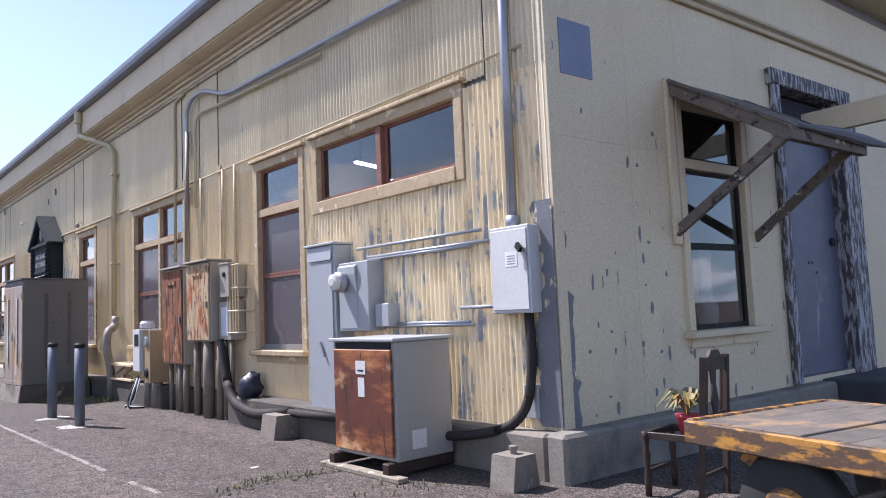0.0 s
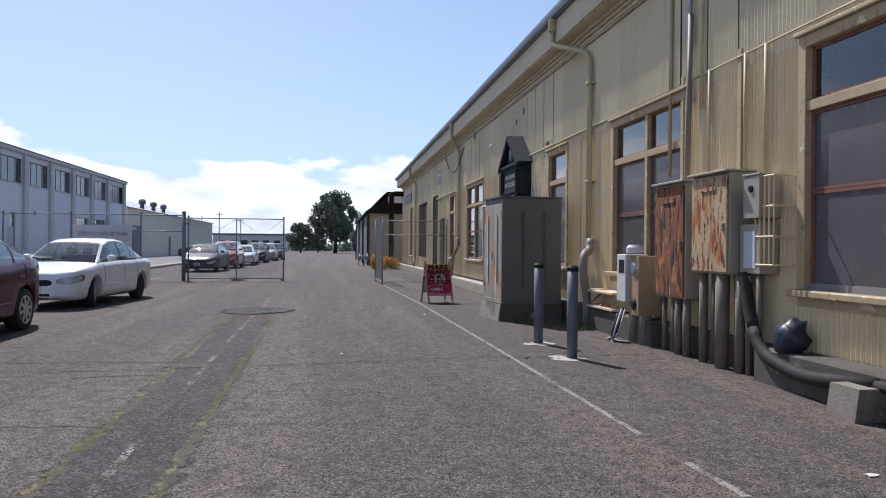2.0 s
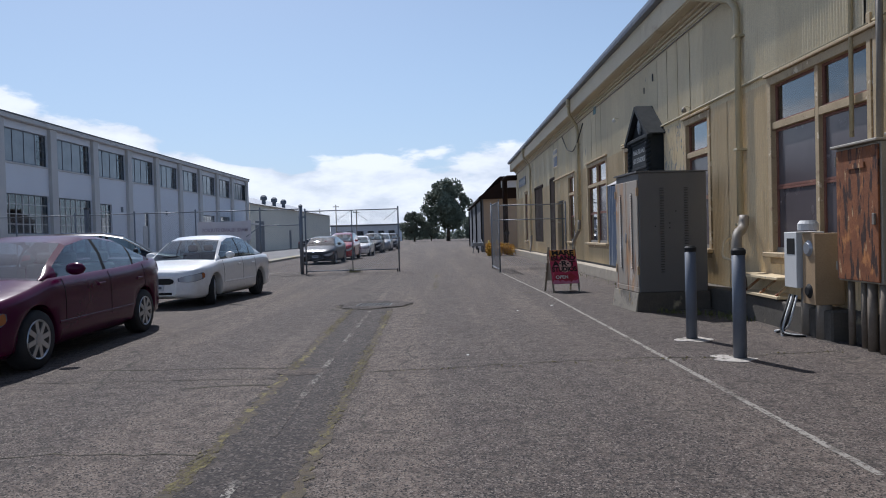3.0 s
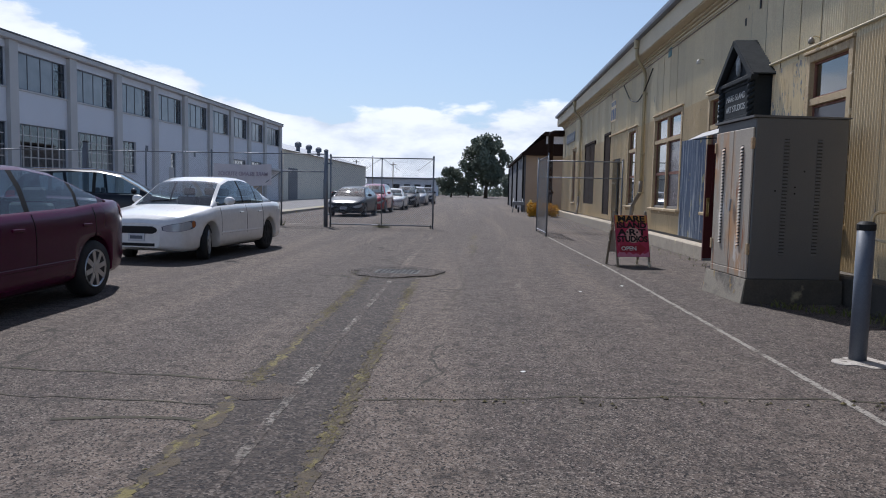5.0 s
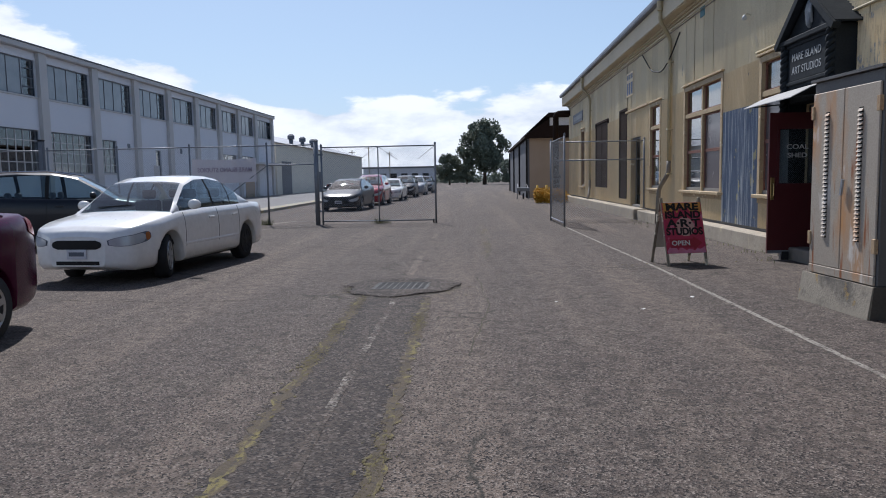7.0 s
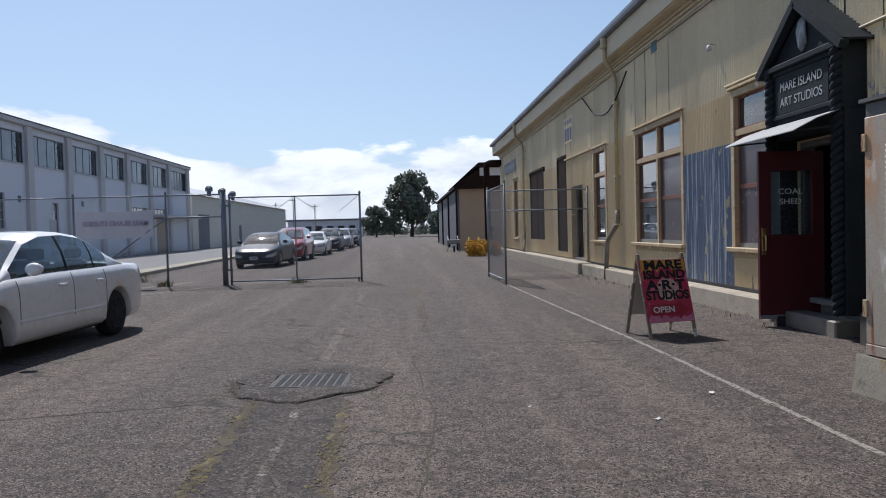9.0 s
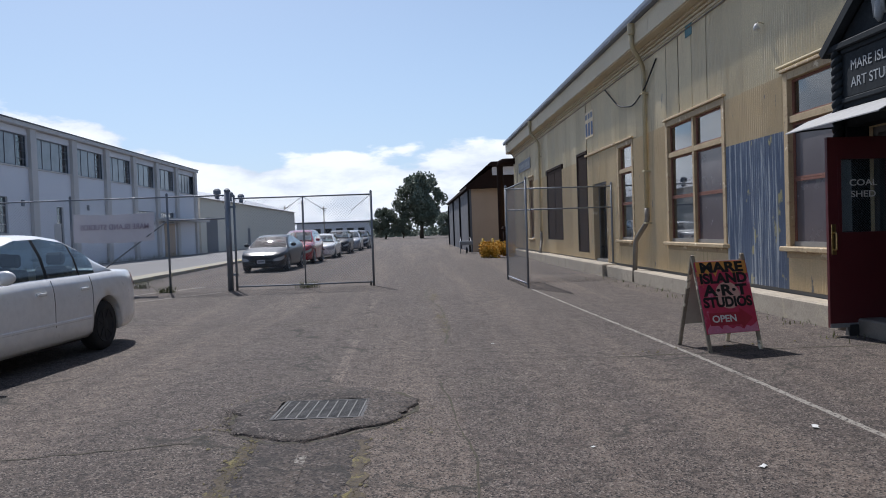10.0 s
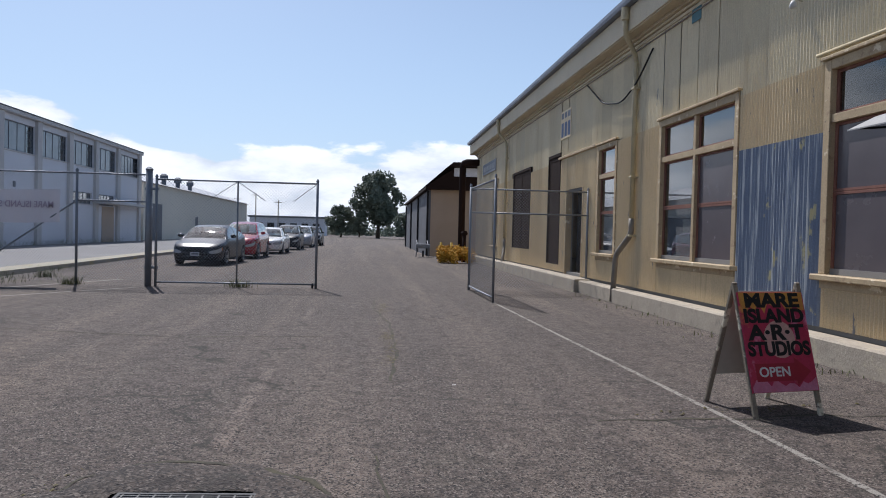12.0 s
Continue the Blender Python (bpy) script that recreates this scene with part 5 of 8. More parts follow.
part("hasp", box(-0.018, -0.006, 0.02, 0.05, 0.36, 0.55), m_galv, wp)
nt = part("notice", box(-0.0125, -0.0105, 0.13, 0.27, 0.40, 0.53), plain("paper_label", (0.75, 0.75, 0.74), 0.6), wp)
for k in range(4):
    part("notice_bar", box(-0.0135, -0.0127, 0.15, 0.25, 0.42 + k * 0.022, 0.428 + k * 0.022), m_galv, nt)


def flat_pipe(name, pts, r, mat, label, category="pipe", group="", sides=10, rr=0.12):
    return tagged(part(name, tube(bend(pts, rr), r, sides), mat, None, smooth=True), label, category, group)


flat_pipe("conduit", [(4.42, 3.87, 2.1), (4.42, 3.86, 5.3)], 0.045, m_galv, "grey steel conduit rising from the disconnect box", "conduit")
flat_pipe("hub_fitting", [(4.42, 3.87, 2.09), (4.42, 3.87, 2.2)], 0.065, m_galv, "threaded steel conduit hub", "conduit")
hp = bend([(4.42, 3.74, 1.36), (4.42, 3.72, 0.85), (4.36, 3.80, 0.42), (4.20, 4.25, 0.30), (4.15, 4.75, 0.26)], 0.25, 8)
hose = tagged(part("flexible_conduit", tube(hp, 0.042, 12), m_hose, None, smooth=True), "thick grey flexible conduit bending down to the transformer", "conduit")
for z, ya, yb in ((2.13, 4.30, 6.3), (2.02, 4.08, 6.1), (1.995, 4.45, 6.1), (1.26, 4.45, 5.8), (1.285, 4.5, 5.7), (1.42, 4.08, 4.62)):
    flat_pipe("conduit", [(4.45, ya, z), (4.45, yb, z)], 0.017, m_galv, "thin steel conduit run across the wall", "conduit", "wall conduits", 8)
tagged(part("wall_plate", box(4.44, 4.475, 3.70, 3.86, 0.46, 0.74, 0.004), m_cabgrey), "small grey plate low on the wall", "plate")
blk = thing("concrete_block", pose(4.0, 3.60, 0) @ Matrix.Diagonal((0.8, 0.8, 0.95, 1)), "rough concrete pier block with a pipe cap", "block")
part("block", prism([(-0.19, 0), (0.19, 0), (0.14, 0.27), (-0.14, 0.27)], -0.16, 0.16), m_oldconc, blk)
part("pipe_cap", lathe([(0.035, 0.27), (0.035, 0.31), (0.045, 0.312), (0.045, 0.335), (0.02, 0.34)], 12), m_pipe_grey, blk)
# long sloping conduit under the eave
flat_pipe("conduit", [(4.40, 11.0, 3.3), (4.40, 11.0, 4.95), (4.40, 10.4, 5.05), (4.40, 9.5, 4.74), (4.40, 5.2, 4.66), (4.40, 3.9, 4.62)], 0.033, m_galv, "grey conduit sloping along the wall", "conduit", rr=0.3)
flat_pipe("conduit", [(4.42, 10.7, 3.2), (4.42, 10.7, 4.7), (4.42, 9.6, 4.66), (4.42, 6.9, 4.58)], 0.022, m_pipe_cream, "cream conduit sloping along the wall", "conduit", rr=0.25)
flat_pipe("conduit", [(4.44, 11.62, 2.4), (4.44, 11.60, 5.15), (4.44, 11.2, 5.2)], 0.026, m_pipe_cream, "cream conduit rising beside the window", "conduit")
flat_pipe("pipe", [(4.36, 10.95, 2.2), (4.40, 10.97, 4.5)], 0.035, m_pipe_grey, "dark standing pipe beside the rusty boxes", "pipe")
for y in (9.35, 9.75, 10.55):
    flat_pipe("conduit", [(4.44, y, 2.2), (4.44, y, 3.66)], 0.02, m_pipe_cream, "cream conduit rising to the seam", "conduit", "risers", 8)
for y in (11.3, 9.9):
    tagged(part("cleat_board", box(4.455, 4.48, y - 0.04, y + 0.04, 2.2, 3.75, 0.004), m_trim), "weathered board fixed to the wall", "board")


def rust_box(y0, y1, z0, z1, x0, label, mat=m_rusty):
    c = thing("breaker_cabinet", pose(x0, y0, z0), label, "electrical box")
    H, Wd, D = z1 - z0, y1 - y0, 4.46 - x0
    part("body", box(0.02, D, 0, Wd, 0, H, 0.008), m_tan, c)
    part("hood", box(-0.05, D, -0.03, Wd + 0.03, H + 0.001, H + 0.03, 0.006), m_tan, c)
    d = part("door", box(-0.006, 0.018, 0.02, Wd - 0.02, 0.02, H - 0.03, 0.006), mat, c, "heavily rusted steel door")
    part("name_slot", box(-0.02, -0.0065, Wd * 0.3, Wd * 0.7, H * 0.83, H * 0.87), mat, d)
    part("latch", box(-0.03, -0.0065, 0.06, 0.10, H * 0.42, H * 0.50, 0.004), m_pipe_grey, d)
    for z in (0.12, H - 0.2):
        part("hinge", tube([(0.0, Wd - 0.01, z), (0.0, Wd - 0.01, z + 0.1)], 0.014, 8), m_tan, c)
    return c


rust_box(10.62, 11.45, 0.74, 2.24, 4.15, "tall breaker cabinet with rust streaked door and hood", m_rustdark)
rust_box(9.55, 10.38, 1.10, 2.26, 4.12, "breaker cabinet with rust blistered cream door and hood")
sbx = cabinet_box("switch_box", 4.2, 4.46, 9.08, 9.38, 1.72, 2.18, m_tan, "tan switch box with square window", "electrical box", 0.01)
part("dial", lathe([(0.03, -0.02), (0.045, 0.0)], 12, "x", None, (0, 0.15, 0.32)), m_ink, sbx)
sbx2 = cabinet_box("switch_box", 4.24, 4.46, 9.12, 9.50, 1.12, 1.66, m_tan, "narrow tan switch box with a pale notice", "electrical box")
part("notice", box(-0.004, -0.001, 0.08, 0.30, 0.06, 0.46), plain("pale_notice", (0.55, 0.58, 0.64), 0.6), sbx2)
cg = thing("wall_cage", pose(4.24, 8.88, 1.22) @ Matrix.Diagonal((1, 0.78, 1, 1)), "yellow painted steel bar cage on the wall", "cage")
for z in (0, 0.3, 0.62, 0.94):
    part("ring_bar", tube(bend([(0.24, 0, z), (0, 0, z), (0, 0.42, z), (0.24, 0.42, z)], 0.03), 0.012, 6), m_sheet, cg)
for y in (0.0, 0.105, 0.21, 0.315, 0.42):
    part("upright_bar", tube([(0, y, 0), (0, y, 0.94)], 0.01, 6), m_sheet, cg)
# grey drops under the boxes
for y, x, zt in ((9.22, 4.30, 1.12), (9.36, 4.27, 1.1), (9.48, 4.24, 1.1), (9.60, 4.28, 1.1), (9.82, 4.22, 1.1), (10.14, 4.30, 1.1), (10.28, 4.24, 1.1), (10.50, 4.34, 0.9), (10.70, 4.24, 0.74), (10.92, 4.24, 0.74), (11.12, 4.27, 0.74), (11.34, 4.25, 0.74)):
    flat_pipe("conduit_drop", [(x, y, zt), (x, y, 0.0)], {4.22: 0.08, 4.24: 0.052}.get(x, 0.036), m_drop, "grey conduit dropping from the boxes into the ground", "conduit", "conduit drops")
flat_pipe("flexible_conduit", [(4.25, 9.42, 1.12), (4.22, 9.3, 0.75), (4.16, 9.0, 0.30), (4.11, 8.2, 0.18), (4.11, 7.3, 0.28)], 0.066, m_hose, "fat dark flexible conduit sagging along the plinth", "conduit", rr=0.3)
flat_pipe("pipe", [(4.11, 7.35, 0.28), (4.11, 6.2, 0.30)], 0.045, m_hose, "fat grey pipe lying on the plinth", "pipe")
for y in (7.38,):
    b = thing("concrete_block", pose(4.02, y, 0), "pale concrete pipe saddle block", "block")
    part("block", prism([(-0.17, 0), (0.17, 0), (0.13, 0.27), (-0.13, 0.27)], -0.17, 0.17), m_oldconc, b)
rnd = random.Random(3)
bm = bmesh.new()
bmesh.ops.create_icosphere(bm, subdivisions=3, radius=0.15)
for v in bm.verts:
    n = noise.noise(v.co * 12) * 0.16 + noise.noise(v.co * 30) * 0.14
    v.co = v.co * (1 + n * 2.0)
    v.co.z = max(-0.14, v.co.z * 1.35)
bag = tagged(part("rubbish_bag", bm, m_bag, None, smooth=True), "crumpled black plastic bag stuffed behind the pipes", "bag")
bag.matrix_world = pose(4.28, 8.62, 0.49)
# small boxes by the window
mx = cabinet_box("utility_box", 4.05, 4.40, 11.75, 12.05, 0.42, 1.28, surf("tan_plywood", (0.42, 0.29, 0.16), (0.34, 0.23, 0.13), 4, 0.7, 0, 0.1, 50), "small tan utility box with round port", "electrical box")
part("port", lathe([(0.07, -0.03), (0.10, 0.0)], 18, "x", None, (0, 0.15, 0.68)), m_galv, mx)
part("lower_port", lathe([(0.05, -0.03), (0.09, 0.0)], 18, "x", None, (0, 0.15, 0.16)), m_ink, mx)
wb_ = cabinet_box("white_box", 4.0, 4.35, 12.10, 12.42, 0.60, 1.30, m_white, "white plastic box with a dark fan opening", "electrical box")
part("fan_opening", box(-0.004, -0.001, 0.04, 0.24, 0.42, 0.62), m_ink, wb_)
part("vent_cap", lathe([(0.12, 0.72), (0.12, 0.80), (0.09, 0.84)], 16, "z", None, (0.1, -0.1, 0)), m_white, wb_)
for y in (11.85, 12.2):
    flat_pipe("conduit_drop", [(4.2, y, 0.62), (4.2, y, 0.0)], 0.09, m_pipe_grey, "dark stub pipe under the small boxes", "conduit", "conduit drops")
for k in range(4):
    flat_pipe("cable", [(4.05, 12.2 + 0.06 * k, 0.5), (3.95 - 0.04 * k, 12.25, 0.06), (3.85, 12.5 - 0.15 * k, 0.02), (4.05, 12.0, 0.015)], 0.014, m_ink if k % 2 else m_white, "loose cable on the ground under the boxes", "cable", "cables", 6)
flat_pipe("vent_pipe", [(4.34, 14.45, 1.55), (4.30, 14.4, 1.35), (4.10, 14.15, 1.28), (4.05, 14.05, 1.0), (4.15, 14.1, 0.5), (4.15, 14.1, 0.0)], 0.075, m_pipe_grey, "grey drain pipe stepping down to the ground", "pipe")
flat_pipe("handrail", [(4.4, 14.9, 1.2), (4.2, 14.9, 1.2), (4.1, 14.75, 0.9), (4.1, 14.3, 0.86)], 0.02, m_sheet, "bent yellow painted pipe rail", "rail")
pb = thing("pipe_bench", pose(4.12, 12.9, 0.36), "yellow painted low steel shelf on brackets", "shelf")
part("shelf", box(0, 0.36, 0, 1.3, 0.28, 0.32, 0.005), m_sheet, pb)
part("lower_shelf", box(0, 0.36, 0, 1.3, 0.02, 0.06, 0.005), m_sheet, pb)
for y in (0.1, 0.6, 1.1):
    part("bracket", beam((0.03, y, 0.06), (0.3, y, 0.28), 0.03, 0.03), m_rusty, pb)

# bollards
bol = thing("bollard", pose(2.72, 10.73, 0), "slate grey steel pipe bollard on a white painted ring", "bollard", "bollards")
part("post", tube([(0, 0, 0), (0, 0, 1.12)], 0.068, 20), m_bollard, bol, smooth=True)
part("cap", lathe([(0.069, 1.09), (0.074, 1.10), (0.074, 1.14), (0.05, 1.165)], 20), m_ink, bol)
ring_ = part("paint_splash", prism([(0.2 * math.cos(t) * (1 + 0.22 * math.sin(3 * t + 1) + 0.12 * math.sin(7 * t)) - 0.10, 0.22 * math.sin(t) * (1 + 0.18 * math.sin(2 * t)) + 0.02) for t in np.linspace(0, 6.1, 34)], 0.0, 0.006), m_splash, bol, "splashed white paint")
ring_.matrix_basis = Matrix.Rotation(radians(90), 4, "X")
copy_thing(bol, pose(2.70, 12.15, 0, 0, 0, 70))

# big louvred cabinet
m_basedirt = surf("grimy_cabinet_base", (0.36, 0.32, 0.25), (0.25, 0.22, 0.18), 2.5, 0.9, 0, 0.5, 35, [((0.09, 0.08, 0.07), 2.2, 0.50, 0.66, (1, 1, 1)), ((0.30, 0.20, 0.07), 4, 0.62, 0.70, (1, 1, 1))])
bc = thing("louvred_cabinet", pose(2.895, 15.27, 0, 0, 0, 4.5), "tall weathered steel cabinet with louvre columns on a concrete base", "cabinet")
BX, BY, BZ0, BZ1 = 1.20, 1.17, 0.31, 2.34
# base colour holds grime and side shade; the pale lip is its lit front
part("base", prism([(-0.045, 0), (BX + 0.03, 0), (BX + 0.02, BZ0), (-0.015, BZ0)], -0.02, BY + 0.06), m_grimy_shade, bc, "dark base, grime and side shade in its colour")
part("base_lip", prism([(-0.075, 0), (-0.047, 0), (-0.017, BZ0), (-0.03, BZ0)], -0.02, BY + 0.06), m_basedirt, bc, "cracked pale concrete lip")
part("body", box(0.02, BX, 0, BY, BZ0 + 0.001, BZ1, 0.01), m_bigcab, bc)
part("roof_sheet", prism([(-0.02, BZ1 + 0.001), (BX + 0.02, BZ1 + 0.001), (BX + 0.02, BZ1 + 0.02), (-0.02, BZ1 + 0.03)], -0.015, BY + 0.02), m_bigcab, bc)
for y0, y1 in ((0.02, BY / 2 - 0.005), (BY / 2 + 0.005, BY - 0.02)):
    d = part("door", box(-0.004, 0.018, y0, y1, BZ0 + 0.10, BZ1 - 0.12, 0.006), m_cabdoor, bc, "bleached steel door with rust stains, sunlight in its pale colour")
    yc = (y0 + y1) / 2
    for k in range(30):
        z = 0.72 + k * 0.043
        part("louvre", prism([(-0.006, z + 0.004), (-0.026, z + 0.002), (-0.006, z + 0.03)], yc - 0.034, yc + 0.034), m_cabdoor, d)
    # black strip paints the shade in the gaps between louvres
    part("louvre_slot", box(-0.0055, -0.0042, yc - 0.036, yc + 0.036, 0.71, 2.01), m_ink, d)
    for z in (0.62, 1.95):
        part("hinge", box(-0.02, 0.02, (y0 - 0.02 if y0 < 0.1 else y1 - 0.03), (y0 + 0.03 if y0 < 0.1 else y1 + 0.02), z, z + 0.14, 0.004), m_rusty, bc)
part("handle", beam((-0.03, BY / 2 - 0.06, 1.32), (-0.03, BY / 2 - 0.03, 1.16), 0.02, 0.03), m_galv, bc)
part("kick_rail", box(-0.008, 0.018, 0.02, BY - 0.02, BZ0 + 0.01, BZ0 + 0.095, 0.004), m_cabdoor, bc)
m_slot = plain("shaded_louvre_gap", (0.05, 0.047, 0.043), 0.9)
for xc in (0.42, 0.84):
    for k in range(34):
        z = 0.62 + k * 0.043
        bm = bmesh.new()
        vs = [bm.verts.new(p) for p in ((xc - 0.032, -0.001, z), (xc + 0.032, -0.001, z), (xc + 0.032, -0.014, z + 0.006), (xc - 0.032, -0.014, z + 0.006), (xc - 0.032, -0.001, z + 0.03), (xc + 0.032, -0.001, z + 0.03))]
        for f in ((0, 3, 2, 1), (3, 4, 5, 2), (0, 4, 3), (1, 2, 5)):
            bm.faces.new([vs[i] for i in f])
        part("louvre", bm, m_bigcab, bc)
    # same painted gap shade on the south side
    part("louvre_slot", box(xc - 0.032, xc + 0.032, -0.0016, -0.0004, 0.62, 2.08), m_slot, bc)
for x, z in ((0.55, 1.48), (0.55, 1.40), (0.66, 1.68), (0.3, 1.43)):
    part("rivet", lathe([(0.012, -0.004), (0.012, 0.0)], 8, "y", None, (x, 0, z)), m_ink, bc)

# ---- black portal with sign, canopy and open red door ----
po = thing("portal", pose(4.14, 18.9, 0), "black painted gabled wooden portal with carved relief and lettered sign", "portal")
PW = 1.65
part("sign_box", box(0.04, 0.345, 0.0, PW, 2.70, 3.46, 0.01), m_black, po)
sg = part("sign_board", box(0.015, 0.038, 0.22, PW - 0.22, 2.82, 3.34, 0.006), m_black, po)
for z0, z1 in ((3.345, 3.40), (2.76, 2.815)):
    part("sign_moulding", box(0.0, 0.04, 0.16, PW - 0.16, z0, z1, 0.008), m_black, sg)
MT = pose(0.010, PW / 2, 3.17, 90, 0, -90)
text_part("MARE ISLAND", 0.165, MT, m_silver, sg, stretch=0.95)
text_part("ART STUDIOS", 0.165, pose(0.012, PW / 2, 2.97, 90, 0, -90), m_silver, sg, stretch=0.95)
bm = bmesh.new()
ga = [bm.verts.new(p) for p in ((0.06, -0.02, 3.47), (0.06, PW + 0.02, 3.47), (0.06, PW / 2, 4.08))]
gb = [bm.verts.new((0.345, v.co.y, v.co.z)) for v in ga]
bm.faces.new(ga[::-1]), bm.faces.new(gb)
for i in range(3):
    bm.faces.new((ga[i], ga[(i + 1) % 3], gb[(i + 1) % 3], gb[i]))
part("gable", bm, m_black, po)
for s in (0, 1):
    y_e = -0.14 if s == 0 else PW + 0.14
    part("rake_board", beam((-0.02, y_e, 3.40), (-0.02, PW / 2, 4.16), 0.10, 0.11, up=(1, 0, 0)), m_black, po)
    part("roof_slope", beam((0.17, y_e, 3.46), (0.17, PW / 2, 4.20), 0.42, 0.03, up=(0, 0, 1)), m_black, po)
part("cornice", box(-0.05, 0.06, -0.12, PW + 0.12, 3.40, 3.48, 0.012), m_black, po)
m_relief = surf("grey_relief", (0.42, 0.45, 0.47), (0.2, 0.22, 0.23), 8, 0.6)
rel = part("relief", lathe([(0.02, 3.55), (0.05, 3.60), (0.06, 3.70), (0.04, 3.80), (0.02, 3.84)], 12, "z", None, (0.05, PW / 2, 0)), m_relief, po, "pale carved relief", smooth=True)
for k in range(-3, 4):
    a = k * 0.16
    part("relief_feather", tube([(0.05, PW / 2 + 0.03 * k, 3.62), (0.03, PW / 2 + 0.30 * math.sin(a) * 0.55, 3.62 + 0.22 * math.cos(a)), (0.045, PW / 2 + 0.34 * math.sin(a) * 0.5, 3.62 + 0.36 * math.cos(a))], 0.02, 6, radii=[0.012, 0.024, 0.008]), m_relief, rel, smooth=True)
for y in (0.07, PW - 0.07):
    bm = bmesh.new()
    for ph in (0.0, math.pi):
        tube([(0.02 + 0.036 * math.cos(k * 0.55 + ph), y + 0.036 * math.sin(k * 0.55 + ph), 0.30 + k * 3.1 / 179) for k in range(180)], 0.042, 7, bm)
    part("twisted_column", bm, m_black, po, "black twisted column", smooth=True)
    part("jamb", box(0.06, 0.345, y - 0.09, y + 0.09, 0.28, 2.70, 0.006), m_black, po)
part("lintel", box(0.06, 0.345, 0.162, PW - 0.162, 2.48, 2.699, 0.006), m_black, po)
part("step", box(0.03, 0.345, 0.162, PW - 0.162, -0.02, 0.2, 0.02), m_pipe_grey, po, "worn concrete doorstep")
cn = thing("canopy", pose(4.14, 18.9, 0), "thin white sheet metal canopy over the doorway", "canopy")
bm = bmesh.new()
rows = []
for i in range(13):
    y = -0.04 + (PW + 0.14) * i / 12
    rows.append([bm.verts.new((x, y, z + dz)) for x, z in ((0.02, 2.69), (-0.28, 2.59), (-0.56, 2.45)) for dz in (0.0, -0.012)])
for a, b in zip(rows, rows[1:]):
    for i, j in ((0, 2), (2, 4)):
        bm.faces.new((a[i], a[j], b[j], b[i]))
        bm.faces.new((b[i + 1], b[j + 1], a[j + 1], a[i + 1]))
    bm.faces.new((a[4], a[5], b[5], b[4]))
part("sheet", bm, surf("dull_white_sheet", (0.38, 0.38, 0.38), (0.30, 0.30, 0.30), 3, 0.6), cn)
for y in (0.05, PW):
    part("bracket", beam((0.03, y, 2.50), (-0.50, y, 2.455), 0.02, 0.02), m_black, cn)
dl = thing("door_3", pose(4.74, 20.24, 0.10, 0, 0, 3), "open oxblood red door with glazed panel, lettered glass and brass handle", "door", kind="structure")
# leaf runs along -x from its hinge
part("leaf", wall_mesh(-0.92, 0.0, 0, 2.24, [(-0.76, -0.17, 1.12, 1.98)], -0.022, 0.022), m_reddoor, dl)
gl_ = part("glass", box(-0.765, -0.165, -0.003, 0.003, 1.115, 1.985), m_pane, dl)
part("curtain", box(-0.75, -0.60, 0.012, 0.016, 1.13, 1.97), m_white, dl, "pale paper taped behind the glass")
for word, z in (("COAL", 1.70), ("SHED", 1.565)):
    text_part(word, 0.105, pose(-0.465, -0.0045, z, 90, 0, 0), m_white, gl_, depth=0.001, stretch=1.25, bold=0.001)
part("bead", wall_mesh(-0.80, -0.13, 1.08, 2.02, [(-0.76, -0.17, 1.12, 1.98)], -0.034, -0.0225), m_reddoor, dl)
part("bottom_strip", box(-0.92, 0.0, -0.028, -0.0225, 0.0, 0.05), m_galv, dl)
hp_ = part("handle_plate", box(-0.89, -0.83, -0.03, -0.0225, 0.86, 1.22, 0.004), m_brass, dl, "brass door plate")
part("pull", tube(bend([(-0.86, -0.03, 0.92), (-0.86, -0.075, 0.92), (-0.86, -0.075, 1.12), (-0.86, -0.03, 1.12)], 0.02), 0.011, 8), m_brass, hp_)
stp = tagged(part("door_wedge", prism([(-0.06, 0), (0.06, 0), (0.06, 0.13), (-0.04, 0.13)], -0.04, 0.04), m_rubber), "dark wedge block holding the door open", "wedge")
stp.matrix_world = pose(4.10, 20.20, 0)

# ---- folding sign ----
sn = thing("sandwich_board", pose(2.33, 19.78, 0, 0, 0, 11), "wooden A-frame sign with red and yellow lettered board", "sign")
SW = 0.62
m_board = surf("sunset_painted_board", (0.50, 0.025, 0.07), (0.42, 0.02, 0.085), 2.6, 0.5, 0, 0.03, 60, [((0.62, 0.30, 0.05), 2.4, 0.58, 0.66, (1, 1, 1)), ((0.60, 0.20, 0.32), 3.4, 0.58, 0.66, (1, 1, 1))])
SLOPE = math.atan2(0.30, 1.02)
fr_m = Matrix.Translation((0, -0.30, 0)) @ Matrix.Rotation(-SLOPE, 4, "X")
for sgn in (-1, 1):
    o = part("front_leg", box(sgn * SW / 2 - 0.022, sgn * SW / 2 + 0.022, 0.006, 0.03, 0.0, 1.06, 0.003), m_oldwood, sn)
    o.matrix_basis = fr_m
    o = part("rear_leg", box(sgn * SW / 2 - 0.022, sgn * SW / 2 + 0.022, -0.012, 0.012, 0.0, 1.08, 0.003), m_oldwood, sn)
    o.matrix_basis = Matrix.Translation((0, 0.32, 0)) @ Matrix.Rotation(SLOPE, 4, "X")
pn = part("front_board", box(-SW / 2 - 0.01, SW / 2 + 0.01, -0.008, 0.005, 0.20, 1.0, 0.003), m_board, sn, "red and yellow painted lettered board")
pn.matrix_basis = fr_m
m_sunset = surf("yellow_orange_brushwork", (0.66, 0.36, 0.05), (0.55, 0.16, 0.05), 4, 0.5, 0, 0.03, 60)
